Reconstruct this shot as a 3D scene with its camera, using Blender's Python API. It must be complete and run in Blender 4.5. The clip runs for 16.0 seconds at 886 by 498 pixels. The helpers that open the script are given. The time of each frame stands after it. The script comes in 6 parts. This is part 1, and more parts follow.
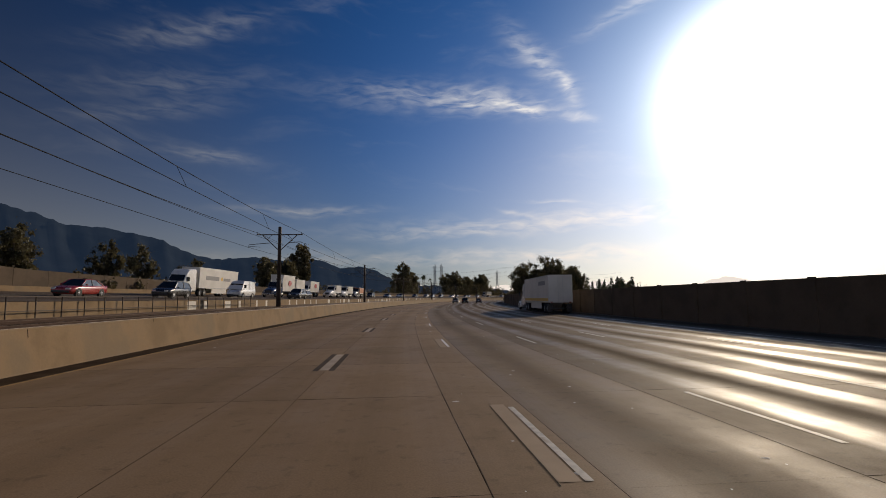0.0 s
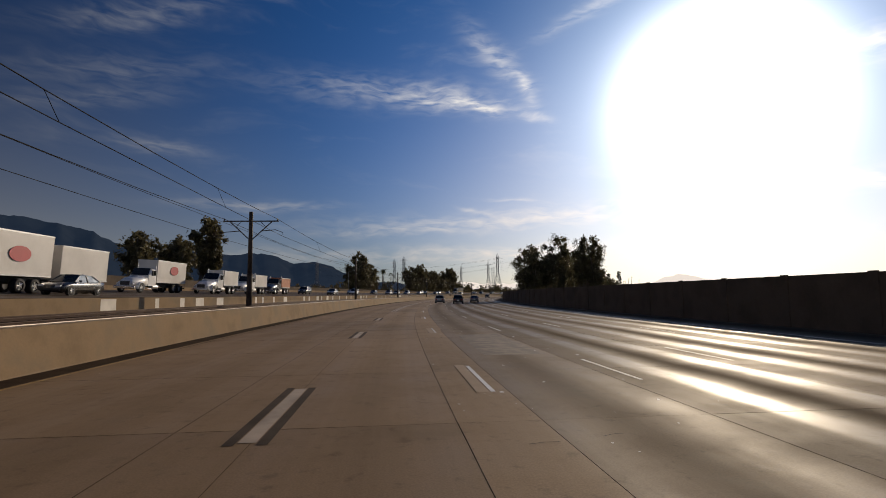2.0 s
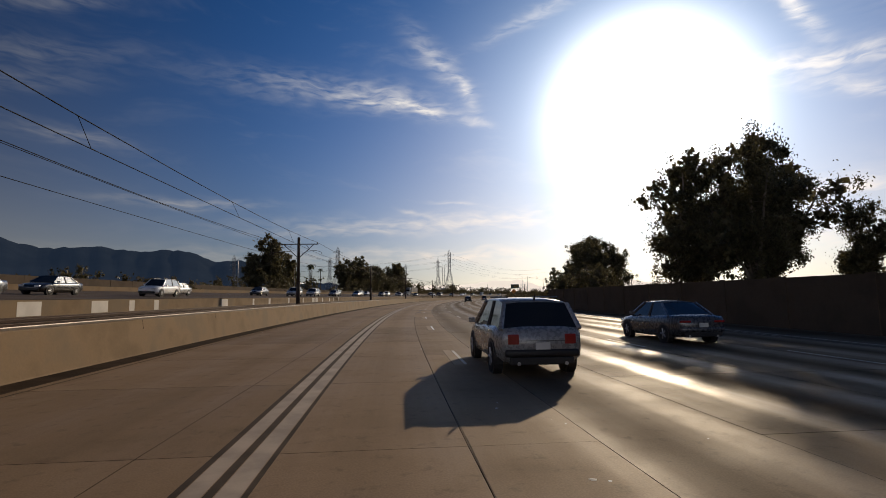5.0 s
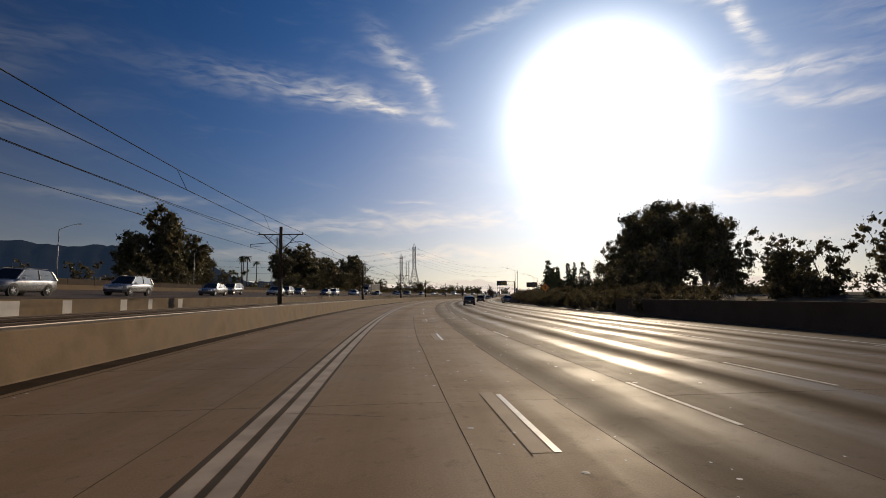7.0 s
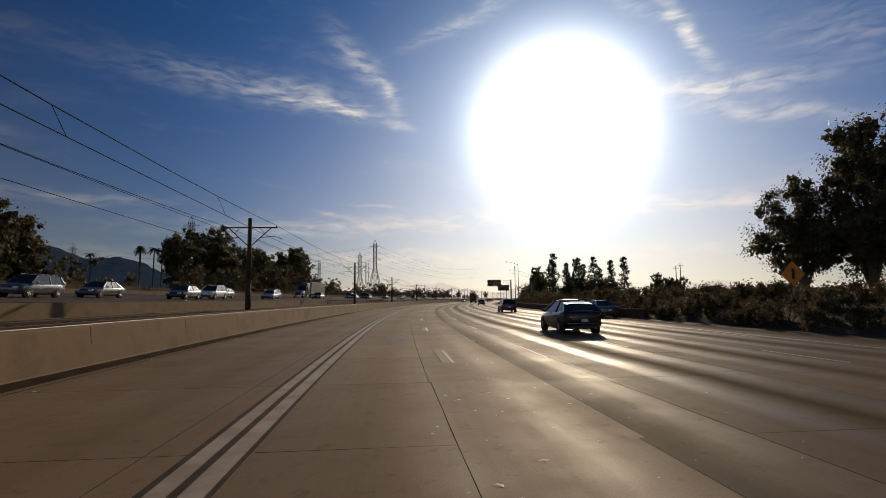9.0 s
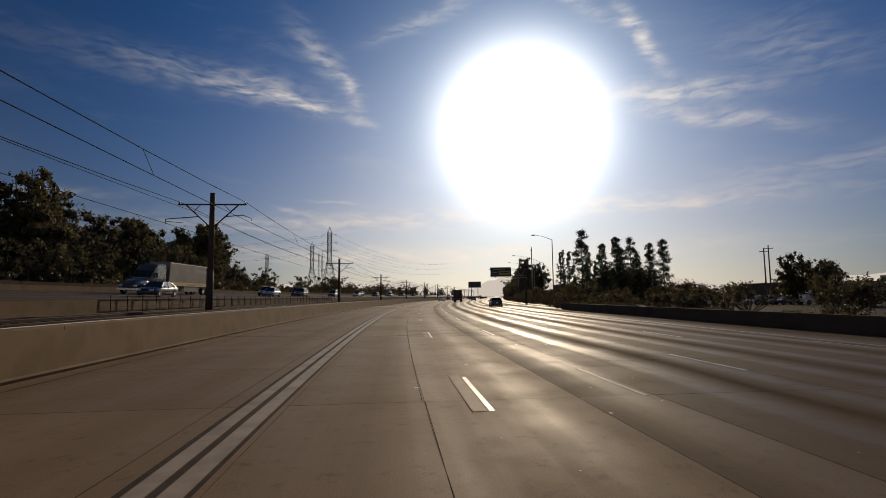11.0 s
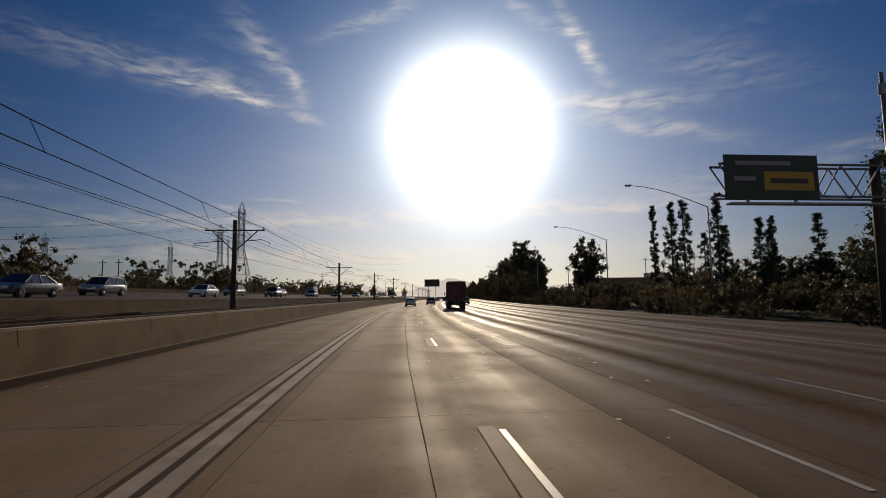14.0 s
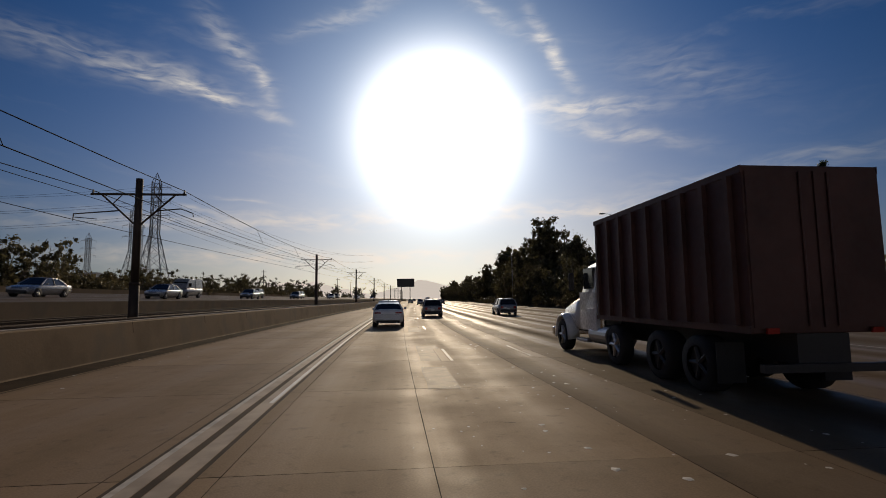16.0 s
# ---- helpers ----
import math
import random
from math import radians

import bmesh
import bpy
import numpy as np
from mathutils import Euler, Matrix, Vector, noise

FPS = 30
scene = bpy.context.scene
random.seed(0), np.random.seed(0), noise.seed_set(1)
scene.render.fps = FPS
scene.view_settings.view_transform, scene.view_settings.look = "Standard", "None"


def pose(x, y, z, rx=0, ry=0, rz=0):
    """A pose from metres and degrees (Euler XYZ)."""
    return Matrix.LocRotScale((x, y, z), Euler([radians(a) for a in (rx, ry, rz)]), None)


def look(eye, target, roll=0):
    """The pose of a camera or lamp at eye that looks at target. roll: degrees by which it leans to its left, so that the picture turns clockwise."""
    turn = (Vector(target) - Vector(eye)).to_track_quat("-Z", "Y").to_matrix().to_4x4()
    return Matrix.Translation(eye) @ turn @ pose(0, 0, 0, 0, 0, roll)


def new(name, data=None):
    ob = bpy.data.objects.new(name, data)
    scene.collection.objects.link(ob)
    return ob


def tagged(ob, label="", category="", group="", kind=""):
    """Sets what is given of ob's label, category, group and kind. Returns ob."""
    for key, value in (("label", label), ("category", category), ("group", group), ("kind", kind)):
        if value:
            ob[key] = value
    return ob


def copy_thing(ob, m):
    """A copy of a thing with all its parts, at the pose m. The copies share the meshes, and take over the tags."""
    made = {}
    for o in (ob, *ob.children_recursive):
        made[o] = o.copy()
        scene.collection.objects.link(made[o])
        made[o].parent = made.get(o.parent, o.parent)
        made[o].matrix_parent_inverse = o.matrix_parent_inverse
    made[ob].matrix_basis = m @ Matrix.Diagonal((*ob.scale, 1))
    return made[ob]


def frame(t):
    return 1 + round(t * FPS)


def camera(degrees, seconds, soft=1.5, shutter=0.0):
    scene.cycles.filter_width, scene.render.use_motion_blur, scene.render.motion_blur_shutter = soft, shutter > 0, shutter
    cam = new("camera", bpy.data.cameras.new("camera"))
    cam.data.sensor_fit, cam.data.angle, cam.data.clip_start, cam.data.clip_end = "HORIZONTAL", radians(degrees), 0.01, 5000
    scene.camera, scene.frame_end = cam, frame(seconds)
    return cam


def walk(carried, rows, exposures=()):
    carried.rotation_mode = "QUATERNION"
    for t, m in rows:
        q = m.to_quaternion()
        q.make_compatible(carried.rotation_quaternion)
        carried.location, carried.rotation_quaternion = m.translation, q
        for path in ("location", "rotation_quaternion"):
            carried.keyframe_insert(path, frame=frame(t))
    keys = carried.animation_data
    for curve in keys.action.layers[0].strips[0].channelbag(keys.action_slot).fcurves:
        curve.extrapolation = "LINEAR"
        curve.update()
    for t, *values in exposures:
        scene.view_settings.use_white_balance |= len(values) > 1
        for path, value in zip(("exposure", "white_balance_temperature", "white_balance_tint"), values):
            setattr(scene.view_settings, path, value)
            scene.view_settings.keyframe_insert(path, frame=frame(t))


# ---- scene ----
# the camera: a dash camera on a vehicle that follows a long right-hand bend
cam = camera(83.40, 16.0, 0.9)
PATH = [
    (0.0, pose(0.000, 0.000, 1.765, 95.62, 0.58, -6.068)),
    (0.5, pose(0.166, 15.499, 1.765, 95.60, 0.58, -7.293)),
    (1.0, pose(0.661, 30.991, 1.765, 95.28, 0.58, -8.502)),
    (1.5, pose(1.481, 46.469, 1.765, 95.27, 0.58, -9.696)),
    (2.0, pose(2.622, 61.926, 1.765, 95.25, 0.58, -10.878)),
    (2.5, pose(4.080, 77.357, 1.765, 95.50, 0.58, -12.052)),
    (3.0, pose(5.853, 92.755, 1.765, 95.20, 0.58, -13.217)),
    (3.5, pose(7.937, 108.114, 1.765, 95.47, 0.58, -14.377)),
    (4.0, pose(10.332, 123.428, 1.765, 95.48, 0.58, -15.533)),
    (4.5, pose(13.034, 138.690, 1.765, 95.45, 0.58, -16.685)),
    (5.0, pose(16.043, 153.895, 1.765, 95.42, 0.58, -17.836)),
    (5.5, pose(19.356, 169.037, 1.765, 95.40, 0.58, -18.985)),
    (6.0, pose(22.972, 184.109, 1.765, 95.37, 0.58, -20.133)),
    (6.5, pose(26.889, 199.105, 1.765, 95.34, 0.58, -21.280)),
    (7.0, pose(31.106, 214.021, 1.765, 95.32, 0.58, -22.426)),
    (7.5, pose(35.619, 228.849, 1.765, 95.32, 0.58, -23.570)),
    (8.0, pose(40.428, 243.583, 1.765, 95.28, 0.58, -24.712)),
    (8.5, pose(45.529, 258.220, 1.765, 95.49, 0.58, -25.851)),
    (9.0, pose(50.919, 272.752, 1.765, 95.74, 0.58, -26.986)),
    (9.5, pose(56.596, 287.175, 1.765, 95.67, 0.58, -28.116)),
    (10.0, pose(62.555, 301.483, 1.765, 95.60, 0.58, -29.238)),
    (10.5, pose(68.792, 315.673, 1.765, 95.53, 0.58, -30.350)),
    (11.0, pose(75.301, 329.740, 1.765, 95.46, 0.58, -31.451)),
    (11.5, pose(82.078, 343.679, 1.765, 95.39, 0.58, -32.537)),
    (12.0, pose(89.116, 357.489, 1.765, 95.36, 0.58, -33.607)),
    (12.5, pose(96.409, 371.166, 1.765, 95.74, 0.58, -34.657)),
    (13.0, pose(103.948, 384.709, 1.765, 95.59, 0.58, -35.683)),
    (13.5, pose(111.725, 398.116, 1.765, 95.60, 0.58, -36.682)),
    (14.0, pose(119.731, 411.388, 1.765, 95.48, 0.58, -37.650)),
    (14.5, pose(127.957, 424.525, 1.765, 95.44, 0.58, -38.584)),
    (15.0, pose(136.391, 437.529, 1.765, 95.74, 0.58, -39.478)),
    (15.5, pose(145.023, 450.404, 1.765, 95.39, 0.58, -40.328)),
    (16.0, pose(153.839, 463.152, 1.765, 95.68, 0.58, -41.129)),
]
EXPOSURES = [(0.0, -0.12, 6500, 10), (4.0, -0.06, 6650, 10), (6.5, -0.2, 6750, 10), (8.0, -0.28, 6750, 10), (12.0, -0.65, 6700, 10), (16.0, -0.63, 6700, 10)]
walk(cam, PATH, EXPOSURES)

# light settings
SKY_STRENGTH, SUN_STRENGTH = 0.05, 2.9
SKY_TINT = (0.185, 0.72, 1.42)
AUREOLE, AUREOLE_WIDE = 66.0, 12.0
CLOUD_LIGHT, HAZE_NEAR, HAZE_FAR = (5.2, 5.2, 5.3), (11.6, 8.9, 6.5), (9.9, 9.0, 7.9)
# ---- daylight: low sun ahead and to the right, hazy blue sky with cirrus ----
SUN_AZ, SUN_EL = radians(40.9), radians(18.8)
SUN_DIR = Vector((math.sin(SUN_AZ) * math.cos(SUN_EL), math.cos(SUN_AZ) * math.cos(SUN_EL), math.sin(SUN_EL)))


class Nodes:
    """Short hand for building node trees."""

    def __init__(self, tree):
        self.tree = tree
        tree.nodes.clear()

    def add(self, kind):
        return self.tree.nodes.new(kind)

    def link(self, a, b):
        self.tree.links.new(a, b)

    def put(self, socket, value):
        if isinstance(value, bpy.types.NodeSocket):
            self.link(value, socket)
        else:
            socket.default_value = value

    def math(self, op, a, b=0.0, c=None, clamp=False):
        n = self.add("ShaderNodeMath")
        n.operation, n.use_clamp = op, clamp
        self.put(n.inputs[0], a)
        self.put(n.inputs[1], b)
        if c is not None:
            self.put(n.inputs[2], c)
        return n.outputs[0]

    def vector(self, op):
        n = self.add("ShaderNodeVectorMath")
        n.operation = op
        return n

    def vec(self, x, y, z=0.0):
        n = self.add("ShaderNodeCombineXYZ")
        for i, value in enumerate((x, y, z)):
            self.put(n.inputs[i], value)
        return n.outputs[0]

    def noise(self, vector, scale, detail=4.0, rough=0.55, distort=0.0):
        n = self.add("ShaderNodeTexNoise")
        if vector is not None:
            self.link(vector, n.inputs["Vector"])
        n.inputs["Scale"].default_value = scale
        n.inputs["Detail"].default_value = detail
        n.inputs["Roughness"].default_value = rough
        n.inputs["Distortion"].default_value = distort
        return n.outputs[0]

    def ramp(self, fac, a, b, lo=0.0, hi=1.0):
        """fac from a to b, smoothed, becomes lo to hi."""
        n = self.add("ShaderNodeMapRange")
        n.interpolation_type = "SMOOTHSTEP"
        self.put(n.inputs[0], fac)
        for i, value in enumerate((a, b, lo, hi)):
            n.inputs[i + 1].default_value = value
        return n.outputs[0]

    def mix(self, fac, a, b, mode="MIX"):
        n = self.add("ShaderNodeMix")
        n.data_type, n.blend_type = "RGBA", mode
        self.put(n.inputs[0], fac)
        self.put(n.inputs[6], (*a, 1) if isinstance(a, tuple) and len(a) == 3 else a)
        self.put(n.inputs[7], (*b, 1) if isinstance(b, tuple) and len(b) == 3 else b)
        return n.outputs[2]


world = bpy.data.worlds.new("daylight")
scene.world = world
world.use_nodes = True
w = Nodes(world.node_tree)
sky = w.add("ShaderNodeTexSky")
sky.sky_type, sky.sun_disc = "NISHITA", False
sky.sun_elevation, sky.sun_rotation = SUN_EL, SUN_AZ
sky.altitude, sky.air_density, sky.dust_density, sky.ozone_density = 150.0, 1.0, 0.7, 2.5
way = w.add("ShaderNodeTexCoord").outputs["Generated"]
split = w.add("ShaderNodeSeparateXYZ")
w.link(way, split.inputs[0])
azim = w.math("MULTIPLY", w.math("ARCTAN2", split.outputs[0], split.outputs[1]), 57.2958)
elev = w.math("MULTIPLY", w.math("ARCSINE", split.outputs[2]), 57.2958)

# cirrus: streaks (azimuth, elevation, half length, half width, slope in degrees, density)
STREAKS = [
    (3.0, 22.6, 10.0, 1.6, -1.0, 0.42), (12.5, 21.8, 6.0, 1.0, -8.0, 1.1), (16.2, 20.9, 2.2, 0.45, -17.0, 1.1),
    (17.6, 25.9, 4.0, 1.3, -38.0, 0.65), (21.0, 22.8, 1.9, 0.7, -62.0, 0.95), (21.8, 19.9, 2.2, 0.45, -14.0, 0.55),
    (-25.0, 18.5, 7.0, 0.9, 14.0, 0.3), (-19.5, 15.0, 4.0, 0.75, 1.0, 0.55), (-22.0, 26.6, 7.5, 1.1, 18.0, 0.4),
    (-24.0, 21.4, 8.0, 1.3, 12.0, 0.28), (19.0, 10.6, 3.0, 0.22, -4.5, 0.6), (14.2, 9.6, 1.3, 0.2, -16.0, 0.5),
    (-10.0, 9.8, 6.5, 0.55, 1.5, 0.75), (54.3, 26.4, 4.3, 0.8, -58.0, 1.3), (57.5, 20.6, 7.0, 0.9, -6.0, 1.1), (30.0, 30.5, 7.0, 0.8, 20.0, 0.5), (47.0, 31.0, 6.0, 0.7, -30.0, 0.5),
    (61.0, 17.6, 7.0, 0.8, -14.0, 0.8), (68.0, 22.5, 7.0, 2.2, -20.0, 0.3), (53.0, 9.9, 16.0, 0.8, -1.5, 0.7),
    (24.0, 8.6, 24.0, 1.0, 2.0, 0.75), (20.0, 4.6, 40.0, 0.9, 0.5, 0.8), (6.0, 7.2, 9.0, 0.5, 2.0, 0.5), (75.0, 12.0, 14.0, 1.2, 3.0, 0.4),
]
warp = w.noise(w.vec(w.math("MULTIPLY", azim, 0.12), w.math("MULTIPLY", elev, 0.25)), 1.0, 3.0)
bent = w.math("ADD", elev, w.math("MULTIPLY", w.math("SUBTRACT", warp, 0.5), 2.4))
cloud = None
for az, el, length, width, slope, density in STREAKS:
    c, s = math.cos(radians(slope)), math.sin(radians(slope))
    da, de = w.math("SUBTRACT", azim, az), w.math("SUBTRACT", bent, el)
    u = w.math("ADD", w.math("MULTIPLY", da, c / length), w.math("MULTIPLY", de, s / length))
    v = w.math("SUBTRACT", w.math("MULTIPLY", de, c / width), w.math("MULTIPLY", da, s / width))
    r2 = w.math("ADD", w.math("MULTIPLY", u, u), w.math("MULTIPLY", v, v))
    blob = w.math("MULTIPLY", w.math("EXPONENT", w.math("MULTIPLY", r2, -1.0)), density)
    cloud = blob if cloud is None else w.math("ADD", cloud, blob)
fine = w.noise(w.vec(w.math("MULTIPLY", azim, 0.35), w.math("MULTIPLY", bent, 1.5)), 1.0, 4.0, 0.5, 0.3)
cloud = w.math("MULTIPLY", cloud, w.ramp(fine, 0.2, 0.85))
veil = w.ramp(w.noise(w.vec(w.math("MULTIPLY", azim, 0.06), w.math("MULTIPLY", bent, 0.22)), 1.0, 5.0, 0.6, 0.5), 0.52, 0.9, 0.0, 0.2)
cloud = w.math("ADD", cloud, veil, clamp=True)
# haze lit up round the sun
dot = w.vector("DOT_PRODUCT")
w.link(way, dot.inputs[0])
dot.inputs[1].default_value = SUN_DIR
theta = w.math("MULTIPLY", w.math("ARCCOSINE", dot.outputs["Value"]), 57.2958)
near = w.math("MULTIPLY", w.math("EXPONENT", w.math("MULTIPLY", w.math("POWER", w.math("DIVIDE", theta, 8.0), 3.0), -1.0)), AUREOLE)
wide = w.math("MULTIPLY", w.math("EXPONENT", w.math("MULTIPLY", w.math("POWER", w.math("DIVIDE", theta, 12.5), 2.0), -1.0)), AUREOLE_WIDE)
fade = w.math("MULTIPLY", w.ramp(theta, 12.0, 85.0, 1.0, 0.28), w.ramp(theta, 88.0, 150.0, 1.0, 3.0))
skycol = w.mix(1.0, w.mix(1.0, sky.outputs[0], SKY_TINT, "MULTIPLY"), w.vec(fade, fade, fade), "MULTIPLY")
lift = w.ramp(theta, 10.0, 75.0, 3.4, 1.0)
cloudlight = w.vector("SCALE")
cloudlight.inputs[0].default_value = CLOUD_LIGHT
w.link(lift, cloudlight.inputs["Scale"])
col = w.mix(cloud, skycol, cloudlight.outputs[0])
# pale haze along the horizon
haze = w.math("MULTIPLY", w.math("EXPONENT", w.math("MULTIPLY", w.math("ABSOLUTE", elev), w.math("MULTIPLY", w.ramp(theta, 6.0, 40.0, -0.075, -0.13), w.ramp(theta, 95.0, 150.0, 1.0, 0.35)))), 0.8)
hazelight = w.vector("SCALE")
w.link(w.mix(w.ramp(theta, 12.0, 55.0), HAZE_NEAR, HAZE_FAR), hazelight.inputs[0])
w.link(w.math("MULTIPLY", w.ramp(theta, 8.0, 46.0, 3.5, 0.72), w.ramp(theta, 90.0, 150.0, 1.0, 3.6)), hazelight.inputs["Scale"])
col = w.mix(haze, col, hazelight.outputs[0])
sun_haze = w.vector("SCALE")
sun_haze.inputs[0].default_value = (1.0, 0.95, 0.88)
w.link(near, sun_haze.inputs["Scale"])
wide_haze = w.vector("SCALE")
wide_haze.inputs[0].default_value = (0.90, 0.97, 1.04)
w.link(wide, wide_haze.inputs["Scale"])
both = w.vector("ADD")
w.link(sun_haze.outputs[0], both.inputs[0])
w.link(wide_haze.outputs[0], both.inputs[1])
addn = w.vector("ADD")
w.link(col, addn.inputs[0])
w.link(both.outputs[0], addn.inputs[1])
back = w.add("ShaderNodeBackground")
w.link(addn.outputs[0], back.inputs[0])
back.inputs[1].default_value = SKY_STRENGTH
w.link(back.outputs[0], w.add("ShaderNodeOutputWorld").inputs[0])

sun = new("sun", bpy.data.lights.new("sun", "SUN"))
sun.data.energy, sun.data.angle, sun.data.color = SUN_STRENGTH, radians(0.53), (1.0, 0.80, 0.56)
sun.matrix_world = look((0, 0, 300), Vector((0, 0, 300)) - SUN_DIR)

# ---- materials ----
def material(name, colour, rough=0.6, metal=0.0, vary=0.25, scale=1.5, fine=30.0, bump=0.0, second=None, blend=(0.45, 0.65), spec=0.5, coat=0.0,
             per_object=0.0, island=0.0):
    """A principled material whose colour and gloss vary at two scales, in metres."""
    m = bpy.data.materials.new(name)
    m.use_nodes = True
    n = Nodes(m.node_tree)
    pos = n.add("ShaderNodeNewGeometry").outputs["Position"]
    big, small = n.noise(pos, scale, 4.0), n.noise(pos, fine, 3.0)
    col = (*colour, 1)
    if second:
        col = n.mix(n.ramp(big, *blend), colour, second)
    shade = n.math("ADD", n.ramp(big, 0.3, 0.7, 1 - vary, 1 + vary * 0.6), n.math("MULTIPLY", n.math("SUBTRACT", small, 0.5), vary * 0.9))
    if per_object:
        rnd = n.add("ShaderNodeObjectInfo").outputs["Random"]
        shade = n.math("MULTIPLY", shade, n.ramp(rnd, 0.0, 1.0, 1 - per_object, 1 + per_object))
    if island:
        rnd = n.add("ShaderNodeNewGeometry").outputs["Random Per Island"]
        shade = n.math("MULTIPLY", shade, n.ramp(rnd, 0.0, 1.0, 1 - island, 1 + island))
    grey = n.vec(shade, shade, shade)
    col = n.mix(1.0, col, grey, "MULTIPLY")
    b = n.add("ShaderNodeBsdfPrincipled")
    n.put(b.inputs["Base Color"], col)
    n.put(b.inputs["Roughness"], n.ramp(small, 0.3, 0.7, max(rough - 0.07, 0.02), min(rough + 0.07, 1)))
    b.inputs["Metallic"].default_value = metal
    b.inputs["Specular IOR Level"].default_value = spec
    b.inputs["Coat Weight"].default_value = coat
    if bump:
        bp = n.add("ShaderNodeBump")
        bp.inputs["Strength"].default_value, bp.inputs["Distance"].default_value = 0.6, bump
        n.link(small, bp.inputs["Height"])
        n.link(bp.outputs[0], b.inputs["Normal"])
    n.link(b.outputs[0], n.add("ShaderNodeOutputMaterial").inputs[0])
    return m


def road_material(name, colour, oil, lane, offset, rough=0.6, oil_dark=0.4, polish=1.0):
    """Worn grooved concrete: u runs across the road in metres, v along it. Oil darkens the lane centres, tyres polish the wheel tracks."""
    m = bpy.data.materials.new(name)
    m.use_nodes = True
    n = Nodes(m.node_tree)
    uv = n.add("ShaderNodeUVMap")
    uv.uv_map = "road"
    sep = n.add("ShaderNodeSeparateXYZ")
    n.link(uv.outputs[0], sep.inputs[0])
    u, v = sep.outputs[0], sep.outputs[1]
    pos = n.add("ShaderNodeNewGeometry").outputs["Position"]
    wob = n.math("MULTIPLY", n.math("SUBTRACT", n.noise(pos, 0.09, 2.0), 0.5), 0.8)
    lane_u = n.math("PINGPONG", n.math("ADD", n.math("SUBTRACT", u, offset), wob), lane / 2)   # 0 at a line, lane / 2 in the middle
    middle = n.ramp(lane_u, lane * 0.33, lane * 0.5)
    track = n.math("MULTIPLY", n.ramp(lane_u, lane * 0.10, lane * 0.2), n.math("SUBTRACT", 1.0, n.ramp(lane_u, lane * 0.26, lane * 0.38)))
    streak = n.noise(n.vec(n.math("MULTIPLY", u, 5.0), n.math("MULTIPLY", v, 0.05)), 1.0, 4.0, 0.6)
    blot = n.noise(pos, 0.5, 6.0, 0.68)
    grain = n.noise(pos, 45.0, 3.0)
    spots = n.noise(pos, 3.5, 4.0, 0.7)
    rnd = n.add("ShaderNodeObjectInfo").outputs["Random"]
    patch = n.noise(pos, 0.06, 2.0)
    dark = n.math("MULTIPLY", n.math("MULTIPLY", middle, n.ramp(blot, 0.25, 0.7, 0.35, 1.0)), oil_dark)
    shade = n.math("SUBTRACT", 1.0, dark)
    shade = n.math("MULTIPLY", shade, n.ramp(streak, 0.3, 0.7, 0.965, 1.02))
    shade = n.math("MULTIPLY", shade, n.ramp(blot, 0.3, 0.7, 0.8, 1.12))
    shade = n.math("MULTIPLY", shade, n.ramp(spots, 0.54, 0.72, 1.0, 0.74))
    shade = n.math("MULTIPLY", shade, n.ramp(grain, 0.3, 0.7, 0.9, 1.1))
    isle = n.add("ShaderNodeNewGeometry").outputs["Random Per Island"]
    shade = n.math("MULTIPLY", shade, n.ramp(rnd, 0.0, 1.0, 0.86, 1.08))
    shade = n.math("MULTIPLY", shade, n.ramp(isle, 0.0, 1.0, 0.9, 1.06))
    shade = n.math("MULTIPLY", shade, n.ramp(patch, 0.3, 0.7, 0.9, 1.08))
    col = n.mix(n.ramp(blot, 0.4, 0.75), colour, oil)
    col = n.mix(1.0, col, n.vec(shade, shade, shade), "MULTIPLY")
    b = n.add("ShaderNodeBsdfPrincipled")
    n.put(b.inputs["Base Color"], col)
    r = n.math("SUBTRACT", n.math("ADD", rough + 0.12, n.math("MULTIPLY", middle, 0.1 * polish)), n.math("MULTIPLY", track, 0.14 * polish + 0.03))
    r = n.math("ADD", r, n.ramp(streak, 0.3, 0.7, 0.02, -0.02))
    r = n.math("ADD", r, n.ramp(blot, 0.3, 0.7, 0.07, -0.05))
    n.put(b.inputs["Roughness"], r)
    bands = n.math("SUBTRACT", n.math("MULTIPLY", n.math("MULTIPLY", track, n.ramp(blot, 0.3, 0.62, 0.4, 1.0)), 0.1), n.math("MULTIPLY", middle, 0.05))
    n.put(b.inputs["Specular IOR Level"], n.math("ADD", 0.06 + 0.1 * (1 - polish), n.math("MULTIPLY", bands, polish)))
    bp = n.add("ShaderNodeBump")
    bp.inputs["Strength"].default_value, bp.inputs["Distance"].default_value = 0.35, 0.004
    n.link(n.math("ADD", grain, n.math("MULTIPLY", spots, 0.6)), bp.inputs["Height"])
    n.link(bp.outputs[0], b.inputs["Normal"])
    n.link(b.outputs[0], n.add("ShaderNodeOutputMaterial").inputs[0])
    return m


def glass_material(name, colour, rough=0.05):
    m = material(name, colour, rough, 0.0, 0.1, 2.0, 9.0, spec=0.8)
    return m


